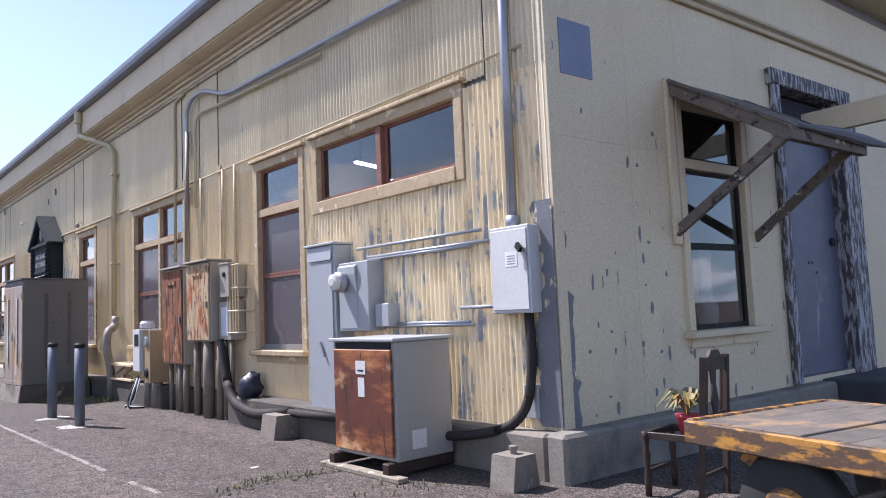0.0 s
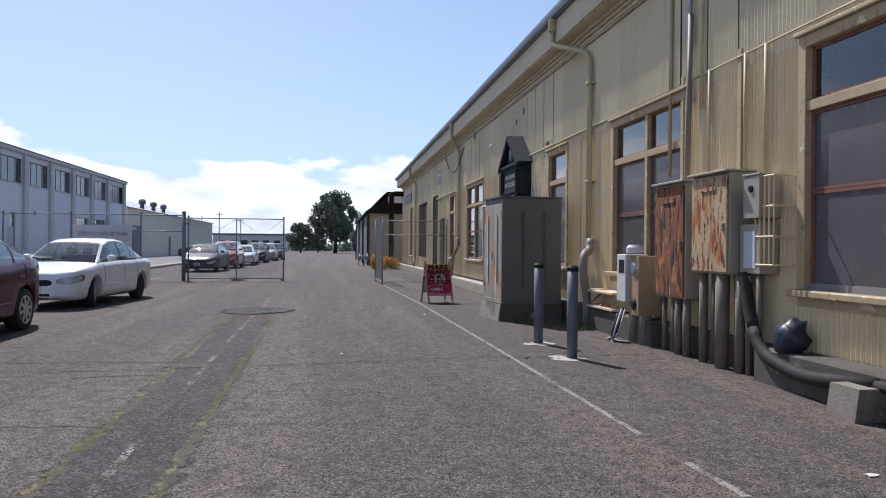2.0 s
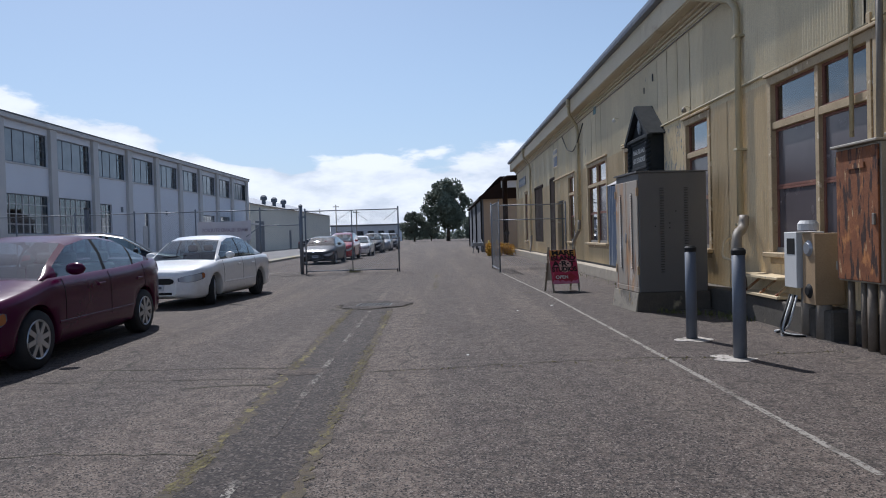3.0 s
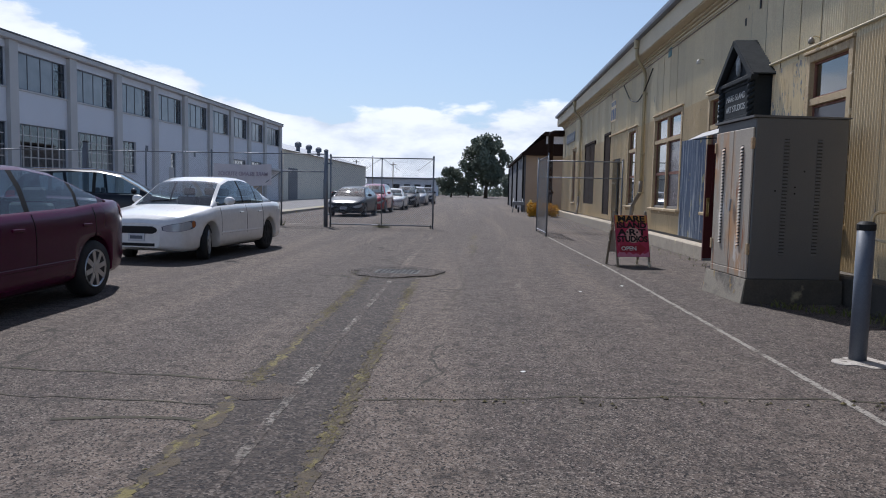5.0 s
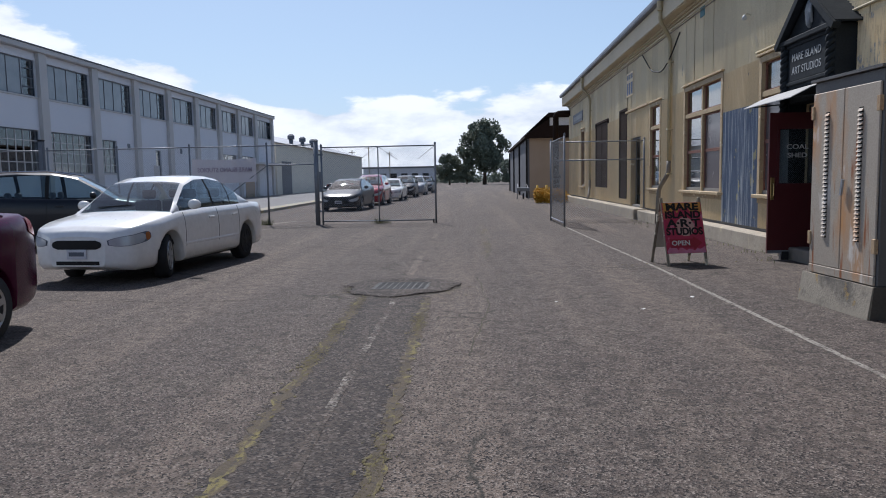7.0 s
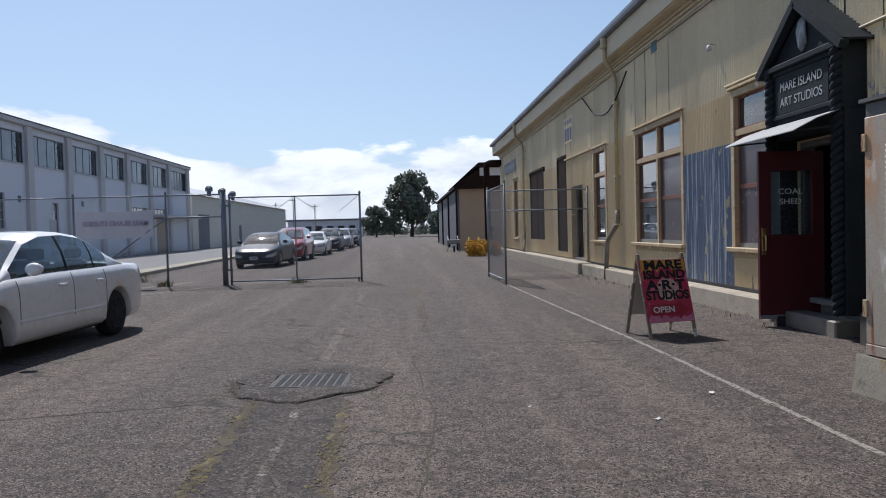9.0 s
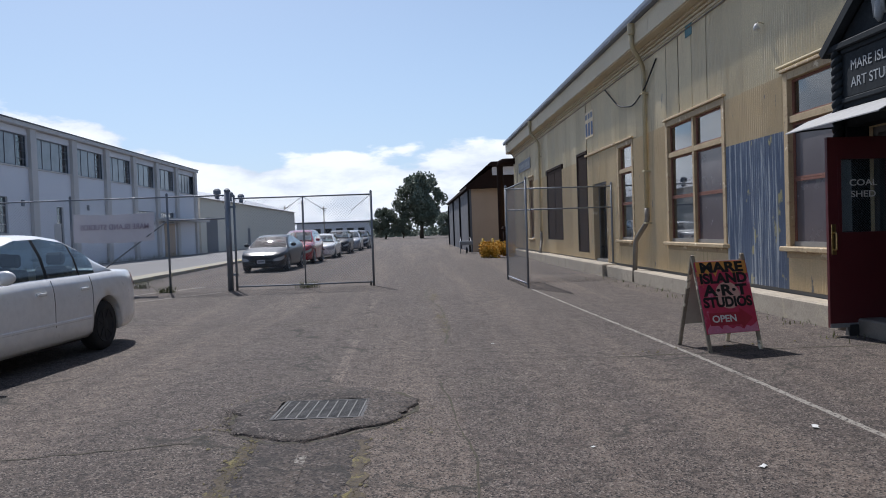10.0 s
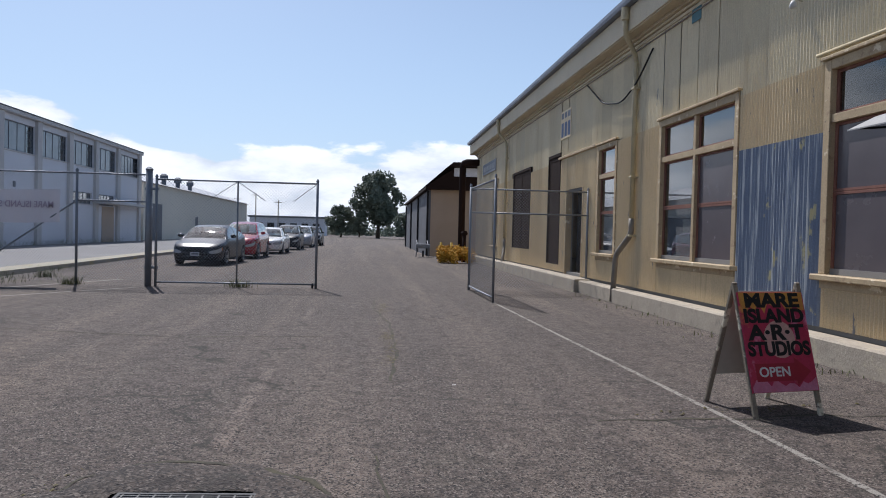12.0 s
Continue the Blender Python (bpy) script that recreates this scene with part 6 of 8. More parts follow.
m_pinkwash = surf("pink_brushwork", (0.62, 0.24, 0.36), (0.55, 0.10, 0.18), 7, 0.5, 0, 0.03, 60)
rnd = random.Random(15)
for nm_, mt_, z_in, z_out in (("top_band", m_sunset, 0.87, 0.997), ("bottom_band", m_pinkwash, 0.27, 0.203)):
    wavy = [(float(x), z_in + rnd.uniform(-0.045, 0.045)) for x in np.linspace(-SW / 2, SW / 2, 15)]
    rim = [(SW / 2, z_out), (-SW / 2, z_out)]
    part(nm_, prism((wavy + rim) if z_out > z_in else (wavy + rim)[::-1], -0.0086, -0.0075), mt_, pn)
rp = part("rear_board", box(-SW / 2, SW / 2, 0.013, 0.022, 0.25, 1.0, 0.003), plain("pale_board_back", (0.50, 0.48, 0.40), 0.7), sn)
rp.matrix_basis = Matrix.Translation((0, 0.32, 0)) @ Matrix.Rotation(SLOPE, 4, "X")
for body, z, sz, st, mt_ in (("MARE", 0.925, 0.155, 1.35, m_ink), ("ISLAND", 0.80, 0.15, 1.15, m_ink), ("A\u00b7R\u00b7T", 0.665, 0.165, 1.35, m_ink), ("STUDIOS", 0.535, 0.15, 0.98, m_ink), ("OPEN", 0.355, 0.105, 1.1, m_white)):
    text_part(body, sz, pose(0.0 if body != "OPEN" else -0.08, -0.0102, z, 90, 0, 0), mt_, pn, depth=0.001, stretch=st, bold=0.007 if body != "OPEN" else 0.002)
m_disc = surf("pale_sun_disc", (0.62, 0.40, 0.34), (0.55, 0.26, 0.24), 6, 0.5, 0, 0.03, 60)
part("sun_disc", prism([(0.02 + 0.15 * math.cos(a), 0.615 + 0.15 * math.sin(a)) for a in np.linspace(0, 6.1, 32)], -0.0088, -0.0078), m_disc, pn)
m_arrow = plain("crimson_arrow", (0.30, 0.01, 0.03), 0.5)
part("arrow", prism([(-0.26, 0.285), (0.12, 0.285), (0.12, 0.24), (0.27, 0.355), (0.12, 0.47), (0.12, 0.425), (-0.26, 0.425)], -0.0096, -0.0088), m_arrow, pn, "crimson arrow shape")

# ---- small wall fixtures ----
for y, z in ((17.2, 3.72), (22.9, 4.42)):
    f = thing("wall_lamp", pose(4.50, y, z) @ Matrix.Scale(0.65, 4), "small weathered wall lamp on a bracket", "lamp", "wall lamps")
    part("arm", tube(bend([(0, 0, 0), (-0.16, 0, 0.06), (-0.22, 0, 0.0)], 0.05), 0.014, 8), m_pipe_cream, f)
    part("shade", lathe([(0.03, 0.0), (0.06, -0.05), (0.075, -0.12), (0.05, -0.15)], 14, "z", None, (-0.22, 0, 0.02)), m_white if y > 20 else m_pipe_grey, f, smooth=True)
for y, z, w, h, mt_ in ((25.9, 5.05, 0.34, 0.36, m_teal), (19.6, 4.75, 0.08, 0.16, m_ink), (20.3, 4.6, 0.08, 0.14, m_ink)):
    tagged(part("wall_patch", box(4.462, 4.472, y - w / 2, y + w / 2, z, z + h, 0.002), mt_), "small dark metal patch on the upper wall", "patch", kind="structure")
nb = thing("number_board", pose(4.47, 33.4, 4.1), "cream board with blue painted bars on the wall", "sign")
part("board", box(-0.012, 0.0, 0.06, 1.1, 0.02, 0.82, 0.003), m_sheet, nb)
for k in range(3):
    part("figure_bar", box(-0.016, -0.0125, 0.12 + 0.33 * k, 0.34 + 0.33 * k, 0.08, 0.48), plain("slate_figure", (0.10, 0.15, 0.26), 0.6), nb)
    part("caption_bar", box(-0.016, -0.0125, 0.12 + 0.33 * k, 0.36 + 0.33 * k, 0.6, 0.76), m_bollard, nb)
nm = thing("name_board", pose(4.46, 45.2, 4.2), "dark name board with pale bars on the wall", "sign")
part("board", box(-0.03, 0.0, 0, 3.6, 0, 0.5, 0.004), m_bollard, nm)
for k in range(7):
    part("letter_bar", box(-0.036, -0.031, 0.3 + 0.44 * k, 0.6 + 0.44 * k, 0.14, 0.36), m_silver, nm)
flat_pipe("cable", [(4.44, 27.7, 5.05), (4.36, 28.3, 4.5), (4.36, 29.2, 4.25), (4.36, 30.4, 4.45), (4.40, 31.8, 5.15)], 0.018, m_ink, "slack black cable hanging from the eave", "cable", rr=0.35)
duct = flat_pipe("duct", [(4.5, 50.4, 5.0), (3.8, 50.4, 5.0), (3.7, 50.8, 4.9), (3.7, 50.8, 0.0)], 0.17, m_shutter, "dark brown exhaust duct on the end of the building", "duct", rr=0.2)


# ---- cars ----
SEDAN = dict(L=4.94, W=1.85, wheels=(0.98, 3.76), R=0.315, belt=[(0, 0.63), (0.05, 0.70), (0.18, 0.765), (0.5, 0.825), (1.0, 0.89), (1.3, 0.93), (2.2, 0.96), (3.4, 0.97), (4.1, 0.985), (4.6, 0.97), (4.86, 0.90), (4.94, 0.74)],
             roof=[(1.18, 0.92), (1.5, 1.14), (1.86, 1.36), (2.25, 1.45), (2.75, 1.465), (3.15, 1.42), (3.5, 1.29), (4.02, 0.99)], front=1.9, rear=3.2, pillars=((2.54, 2.60), (3.22, 3.26)), side=(1.40, 3.60), deck=4.0)
CAMRY = dict(L=4.81, W=1.83, wheels=(0.96, 3.74), R=0.325, belt=[(0, 0.52), (0.06, 0.64), (0.3, 0.76), (0.9, 0.88), (1.3, 0.97), (2.2, 0.99), (3.4, 1.03), (4.0, 1.08), (4.45, 1.10), (4.7, 1.03), (4.81, 0.80)],
             roof=[(1.2, 0.97), (1.6, 1.2), (2.0, 1.39), (2.5, 1.47), (2.9, 1.475), (3.35, 1.42), (3.75, 1.28), (4.15, 1.10)], front=2.0, rear=3.35, pillars=((2.62, 2.70), (3.5, 3.56)), side=(1.5, 3.95), deck=4.12)
SUV = dict(L=4.7, W=1.86, wheels=(0.95, 3.6), R=0.36, belt=[(0, 0.60), (0.06, 0.78), (0.3, 0.92), (0.9, 1.02), (1.25, 1.08), (2.4, 1.10), (3.8, 1.16), (4.5, 1.16), (4.65, 1.10), (4.7, 0.8)],
           roof=[(1.2, 1.08), (1.6, 1.35), (2.0, 1.58), (2.5, 1.68), (3.2, 1.70), (3.9, 1.66), (4.25, 1.55), (4.6, 1.16)], front=2.0, rear=4.2, pillars=((2.55, 2.63), (3.55, 3.63)), side=(1.5, 4.2), deck=4.58)


def car(m, sp, paint, label, plate=True, detail=True, category="car", rails=False, inset=0.115, dark_rear=False, steer=0.0):
    c = thing("car", m, label, category, "parked cars")
    L, hw, R = sp["L"], sp["W"] / 2, sp["R"]
    bs, bz = zip(*sp["belt"])
    rs, rz = zip(*sp["roof"])
    st = sorted({0.0, 0.008, 0.02, 0.035, 0.05, 0.075, 0.1, 0.13, 0.16, L - 0.008, L - 0.02, L - 0.05, L - 0.1, L, rs[0], rs[-1], *np.linspace(0.2, L - 0.15, 96 if detail else 44)})

    def w_at(s):
        return hw * (1 - 0.25 * (1 - min(s / 0.85, 1)) ** 2.3 - 0.26 * (1 - min((L - s) / 1.0, 1)) ** 2.3) * (1 - 0.36 * (1 - min(s / 0.2, 1)) ** 2.2) * (1 - 0.25 * (1 - min((L - s) / 0.16, 1)) ** 2.2)

    def section(s):
        w, zb = w_at(s), float(np.interp(s, bs, bz))
        z0 = float(np.interp(s, [0, 0.25, L - 0.3, L], [0.26, 0.19, 0.22, 0.32]))
        arch = 0.0
        for sw in sp["wheels"]:
            if abs(s - sw) < R + 0.055:
                arch = max(arch, R + math.sqrt(max(0, (R + 0.055) ** 2 - (s - sw) ** 2)))
        pts = [(0, z0), (w * 0.90, z0), (w * 0.975, z0 + 0.06), (w * 0.995, max(z0 + 0.1, 0.42)), (w, max(zb - 0.30, 0.46)), (w * 0.992, zb - 0.165), (w * 0.975, zb - 0.09), (w * 0.945, zb - 0.02), (w * 0.90, zb + 0.004), (w * 0.55, zb + 0.025), (0, zb + 0.035)]
        return [(x, max(z, min(arch, zb - 0.06)) if i < 6 else z) for i, (x, z) in enumerate(pts)]
    rows = [section(s) for s in st]
    nr = len(rows[0])
    cab0, cab1 = rs[0] + 0.06, rs[-1] - 0.03
    bm = bmesh.new()
    for sgn in (1, -1):
        grid = [[bm.verts.new((sgn * x, s - L / 2, z)) for x, z in r] for s, r in zip(st, rows)]
        for i in range(len(st) - 1):
            for j in range(nr - 1):
                if j >= 8 and cab0 < (st[i] + st[i + 1]) / 2 < cab1:
                    continue
                q = (grid[i][j], grid[i + 1][j], grid[i + 1][j + 1], grid[i][j + 1])
                bm.faces.new(q if sgn > 0 else q[::-1])
    bmesh.ops.remove_doubles(bm, verts=bm.verts, dist=1e-4)
    bmesh.ops.recalc_face_normals(bm, faces=bm.faces)
    for s, r, fl in ((st[0], rows[0], False), (st[-1], rows[-1], True)):
        ring = [bm.verts.new((x, s - L / 2, z)) for x, z in r] + [bm.verts.new((-x, s - L / 2, z)) for x, z in r[1:-1][::-1]]
        bm.faces.new(ring[::-1] if fl else ring)
    body = part("body", bm, paint, c, smooth=True)
    part("underside", box(-hw * 0.8, hw * 0.8, -L / 2 + 0.5, L / 2 - 0.75, 0.17, 0.40), m_rubber, c)
    part("cabin_floor", box(-hw * 0.82, hw * 0.82, rs[0] - L / 2 + 0.1, rs[-1] - L / 2 - 0.1, 0.45, 0.62), m_seat, c)
    # greenhouse
    gs = sorted({*np.linspace(rs[0], rs[-1], 64 if detail else 36), sp["front"], sp["rear"], *sp["side"], *(v for p in sp["pillars"] for v in p)})
    pieces = {"roof": bmesh.new(), "windscreen": bmesh.new(), "rear_window": bmesh.new()}
    sides = {}
    for sgn in (1, -1):
        grid = []
        for s in gs:
            w, zb, zr = w_at(s) * 0.905, float(np.interp(s, bs, bz)), float(np.interp(s, rs, rz))
            h = max(0.0, zr - zb)
            wt = w - 0.42 * h
            grid.append([Vector((sgn * x, s - L / 2, z)) for x, z in ((w, zb - 0.01), (w - 0.17 * h, zb + h * 0.5), (wt + 0.01, zr - 0.05 * min(1, h / 0.2)), (wt - 0.055, zr - 0.012), (wt * 0.5, zr + 0.008), (0, zr + 0.015))])
        for i in range(len(gs) - 1):
            sm = (gs[i] + gs[i + 1]) / 2
            for j in range(5):
                if j < 2:
                    glass = sp["side"][0] < sm < sp["side"][1] and not any(a < sm < b for a, b in sp["pillars"])
                    key = "roof"
                    if glass:
                        n = sum(sm > b for _, b in sp["pillars"])
                        key = (sgn, n)
                    elif any(a < sm < b for a, b in sp["pillars"]):
                        key = ("pillar", sgn, sum(sm > b for _, b in sp["pillars"]))
                elif j == 2:
                    key = "roof"
                else:
                    key = "windscreen" if sm < sp["front"] else ("rear_window" if sm > sp["rear"] else "roof")
                bmx_ = pieces[key] if isinstance(key, str) else sides.setdefault(key, bmesh.new())
                q = [bmx_.verts.new(p) for p in (grid[i][j], grid[i + 1][j], grid[i + 1][j + 1], grid[i][j + 1])]
                bmx_.faces.new(q if sgn > 0 else q[::-1])
    for key, b in pieces.items():
        bmesh.ops.remove_doubles(b, verts=b.verts, dist=1e-4)
        part(key, b, paint if key == "roof" else m_carglass, c, smooth=True)
    for key, b in sides.items():
        bmesh.ops.remove_doubles(b, verts=b.verts, dist=1e-4)
        part("pillar" if key[0] == "pillar" else "side_window", b, m_ink if key[0] == "pillar" else m_carglass, c, smooth=True)

    def skin(s0, s1, j0, j1, off, mat, name, sgn, label=""):
        idx = [i for i, s in enumerate(st) if s0 <= s <= s1]
        b = bmesh.new()
        g = [[b.verts.new((sgn * (rows[i][j][0] + off), st[i] - L / 2 + (-off if s1 < L / 2 else off), rows[i][j][1] + (off * 0.3))) for j in range(j0, j1 + 1)] for i in idx]
        for a, d in zip(g, g[1:]):
            for j in range(j1 - j0):
                q = (a[j], d[j], d[j + 1], a[j + 1])
                b.faces.new(q if sgn > 0 else q[::-1])
        return part(name, b, mat, c, label, smooth=True)

    def head_lamp(sgn, s0, s1, half, off, mat, name):
        """An oval lens wrapped round the front corner, level with the grille."""
        b = bmesh.new()
        g = []
        n = 14
        for i in range(n + 1):
            s = s0 + (s1 - s0) * i / n
            zc = float(np.interp(s, [0.0, 0.47], [float(np.interp(0.02, bs, bz)) - 0.085, float(np.interp(0.47, bs, bz)) - 0.165]))
            h = half * max(0.45, (1 - abs(2 * i / n - 1) ** 6) ** 0.5)
            px, pz = zip(*section(s)[2:8])
            row = []
            for j in range(5):
                z = zc + h * (j / 2 - 1)
                x = float(np.interp(z, pz, px))
                row.append(b.verts.new((sgn * (x + off), s - L / 2 - off, z)))
            g.append(row)
        for p, q in zip(g, g[1:]):
            for j in range(4):
                f = (p[j], q[j], q[j + 1], p[j + 1])
                b.faces.new(f if sgn > 0 else f[::-1])
        return part(name, b, mat, c, smooth=True)
    for sgn in (1, -1):
        head_lamp(sgn, 0.014, 0.47, 0.069, 0.004, m_bollard, "headlight_surround")
        head_lamp(sgn, 0.02, 0.37, 0.062, 0.008, m_lampback, "headlight")
        head_lamp(sgn, 0.375, 0.455, 0.052, 0.008, m_amber, "indicator")
        skin(L - 0.34, L - 0.02, 5, 7, 0.006, m_tail, "tail_light", sgn, "red tail light")
        mr = bmesh.new()
        bmesh.ops.create_uvsphere(mr, u_segments=14, v_segments=8, radius=0.135)
        for v in mr.verts:
            v.co = Vector((v.co.x * 0.85, v.co.y * 0.5 + abs(v.co.x) * 0.12, v.co.z * 0.56)) + Vector((sgn * (hw + 0.06), rs[0] - L / 2 + 0.42, float(np.interp(rs[0] + 0.4, bs, bz)) + 0.09))
        part("mirror", mr, paint, c, smooth=True)
    yf = -L / 2
    part("grille", prism([(-0.30, 0.49), (0.30, 0.49), (0.37, 0.515), (0.39, 0.55), (0.37, 0.585), (0.30, 0.61), (-0.30, 0.61), (-0.37, 0.585), (-0.39, 0.55), (-0.37, 0.515)], yf - 0.014, yf + 0.12), m_ink, c, "dark front grille")
    part("air_intake", box(-0.34, 0.34, yf - 0.008, yf + 0.05, 0.28, 0.33), m_ink, c)
    if plate:
        p = part("number_plate", box(-0.155, 0.155, yf - 0.022, yf - 0.002, 0.36, 0.49, 0.003), m_plate, c)
        part("plate_bar", box(-0.12, 0.12, yf - 0.0245, yf - 0.0225, 0.40, 0.455), m_bollard, p)
    if detail:
        b0 = float(np.interp(2.2, bs, bz))
        for sgn in (1, -1):
            for s in (sp["side"][0] + 0.02, sum(sp["pillars"][0]) / 2, sp["side"][1] - 0.2):
                sec = section(s)
                part("door_seam", tube([(sgn * (x + 0.001), s - L / 2, z) for x, z in sec[3:8]], 0.004, 4), m_ink, c)
            for s in [sp["pillars"][0][0] - 0.22, sp["side"][1] - 0.38]:
                part("door_handle", box(sgn * hw * 0.985 - 0.022, sgn * hw * 0.985 + 0.022, s - L / 2 - 0.09, s - L / 2 + 0.09, b0 - 0.17, b0 - 0.135, 0.006), paint, c)
            part("sill_trim", box(sgn * hw * 0.99 - 0.012, sgn * hw * 0.99 + 0.012, sp["wheels"][0] + 0.42 - L / 2, sp["wheels"][1] - 0.42 - L / 2, 0.44, 0.475, 0.004), paint, c)
            for s in (2.35, 3.25):
                seat = part("seat", box(sgn * 0.38 - 0.22, sgn * 0.38 + 0.22, s - L / 2 + 0.1, s - L / 2 + 0.26, 0.6, 1.08, 0.03), m_seat, c)
                part("headrest", box(sgn * 0.38 - 0.12, sgn * 0.38 + 0.12, s - L / 2 + 0.18, s - L / 2 + 0.28, 1.1, 1.25, 0.03), m_seat, seat)
        part("dashboard", box(-hw * 0.8, hw * 0.8, rs[0] - L / 2 + 0.2, rs[0] - L / 2 + 0.75, 0.6, 0.93, 0.03), m_seat, c)
        part("wiper", tube([(-0.5, rs[0] - L / 2 + 0.10, sp["roof"][0][1] + 0.09), (0.05, rs[0] - L / 2 + 0.14, sp["roof"][0][1] + 0.12)], 0.008, 5), m_ink, c)
    if rails:
        for sgn in (1, -1):
            part("roof_rail", tube([(sgn * 0.60, 2.1 - L / 2, 1.62), (sgn * 0.58, 2.6 - L / 2, 1.715), (sgn * 0.58, 4.0 - L / 2, 1.70)], 0.02, 6), m_chrome, c)
    for s in sp["wheels"]:
        for sgn in (1, -1):
            x = sgn * (hw - inset)
            # draws the rear rims in the black tyre material when asked
            m_rim = m_rubber if dark_rear and s > L / 2 else m_alloy
            wprof = [(R * 0.62, -0.10), (R * 0.94, -0.105), (R, -0.07), (R, 0.07), (R * 0.94, 0.105), (R * 0.62, 0.10)]
            wh = part("wheel", lathe(wprof, 30, "x", None, (x, s - L / 2, R)), m_rubber, c, "black tyre on alloy rim", smooth=True)
            part("rim", lathe([(R * 0.56, sgn * 0.06), (R * 0.66, sgn * 0.10), (R * 0.68, sgn * 0.075)], 26, "x", None, (x, s - L / 2, R)), m_ink, wh)
            part("rim_ring", lathe([(R * 0.60, sgn * 0.098), (R * 0.66, sgn * 0.112), (R * 0.68, sgn * 0.10), (R * 0.66, sgn * 0.09)], 26, "x", None, (x, s - L / 2, R)), m_rim, wh)
            part("hub_cap", lathe([(R * 0.06, sgn * 0.118), (R * 0.2, sgn * 0.112), (R * 0.22, sgn * 0.06)], 14, "x", None, (x, s - L / 2, R)), m_rim, wh)
            if steer and s < L / 2:
                hub = Matrix.Translation((x, s - L / 2, R))
                wh.matrix_basis = hub @ Matrix.Rotation(radians(steer), 4, "Z") @ hub.inverted()
            if detail:
                for k in range(8):
                    a = 2 * math.pi * k / 8 + 0.2
                    d = Vector((0, math.cos(a), math.sin(a)))
                    o = Vector((x + sgn * 0.10, s - L / 2, R))
                    part("spoke", beam(o + d * R * 0.15, o + d * R * 0.63, 0.055, 0.018, up=(1, 0, 0)), m_rim, wh)
    return c


m_carwhite = plain("white_car_paint", (0.85, 0.84, 0.81), 0.28, 0.0, 0.8)
m_carred = plain("maroon_car_paint", (0.064, 0.0035, 0.030), 0.22, 0.0, 0.05, 0.2)
m_carblack = plain("black_car_paint", (0.010, 0.011, 0.016), 0.35, 0.0, 0.25, 0.3)
m_cargrey = plain("graphite_car_paint", (0.018, 0.020, 0.024), 0.34, 0.1, 0.3, 0.35)
m_carsilver = plain("silver_car_paint", (0.42, 0.43, 0.45), 0.3, 0.5, 0.8)
m_carbright = plain("bright_red_car_paint", (0.36, 0.015, 0.03), 0.25, 0.1, 0.9)
car(pose(-6.12, 20.40, 0, 0, 0, -6.5) @ Matrix.Diagonal((0.97, 0.95, 1.04, 1)), SEDAN, m_carwhite, "white older sedan with dark grille, parked on asphalt", inset=0.165, dark_rear=True, steer=20.0)
car(pose(-5.98, 12.84, 0, 0, 0, 2) @ Matrix.Diagonal((1.05, 1.13, 1.03, 1)), CAMRY, m_carred, "maroon sedan with silver alloy wheels, parked on asphalt")
car(pose(-10.3, 24.6, 0, 0, 0, 108), SUV, m_carblack, "black crossover car with chrome roof rail, parked sideways", rails=True)
car(pose(-7.05, 42.9, 0, 0, 0, -2), CAMRY, m_cargrey, "graphite sedan parked along the kerb beyond the gate", detail=False)
car(pose(-6.95, 49.4, 0, 0, 0, -1), SUV, m_carbright, "bright red crossover parked along the kerb", detail=False)
car(pose(-6.7, 56.6, 0, 0, 0, 0), SEDAN, m_carwhite, "white sedan parked along the kerb", detail=False)
car(pose(-6.6, 65.0, 0, 0, 0, 0), SUV, m_carblack, "black pickup-like crossover parked along the kerb", detail=False)
car(pose(-6.4, 72.5, 0, 0, 0, 0), SUV, m_carsilver, "silver van-like crossover parked along the kerb", detail=False)
car(pose(-6.2, 80.0, 0, 0, 0, 0), SUV, m_cargrey, "grey crossover parked along the kerb", detail=False)
car(pose(-14.0, 82.0, 0, 0, 0, 90), CAMRY, m_cargrey, "dark car parked sideways in the far lot", detail=False)


# ---- chain link fence and gates ----
def chain_mesh(w, h, z0, pitch=0.075, r=0.0022):
    bm = bmesh.new()
    for sgn in (1, -1):
        k = -h
        while k < w:
            # the line x = k + t going up, clipped to the panel
            t0, t1 = max(0, -k), min(h, w - k)
            if t1 - t0 > 0.03:
                xa, xb = k + t0, k + t1
                if sgn < 0:
                    xa, xb = w - xa, w - xb
                p, q = Vector((xa, 0.003 * sgn, z0 + t0)), Vector((xb, 0.003 * sgn, z0 + t1))
                d = (q - p).normalized()
                s = Vector((0, 1, 0))
                u = d.cross(s)
                ring = [(s * math.cos(a) + u * math.sin(a)) * r for a in (0, 2.094, 4.189)]
                va, vb = [bm.verts.new(p + o) for o in ring], [bm.verts.new(q + o) for o in ring]
                for i in range(3):
                    bm.faces.new((va[i], va[(i + 1) % 3], vb[(i + 1) % 3], vb[i]))
            k += pitch
    return bm


wg = part("wire_mesh", chain_mesh(0.60, 0.87, 1.115, 0.032, 0.0011), m_wire, gl_, "diamond wire cast in the glass")
wg.location = (-0.765, 0.006, 0)


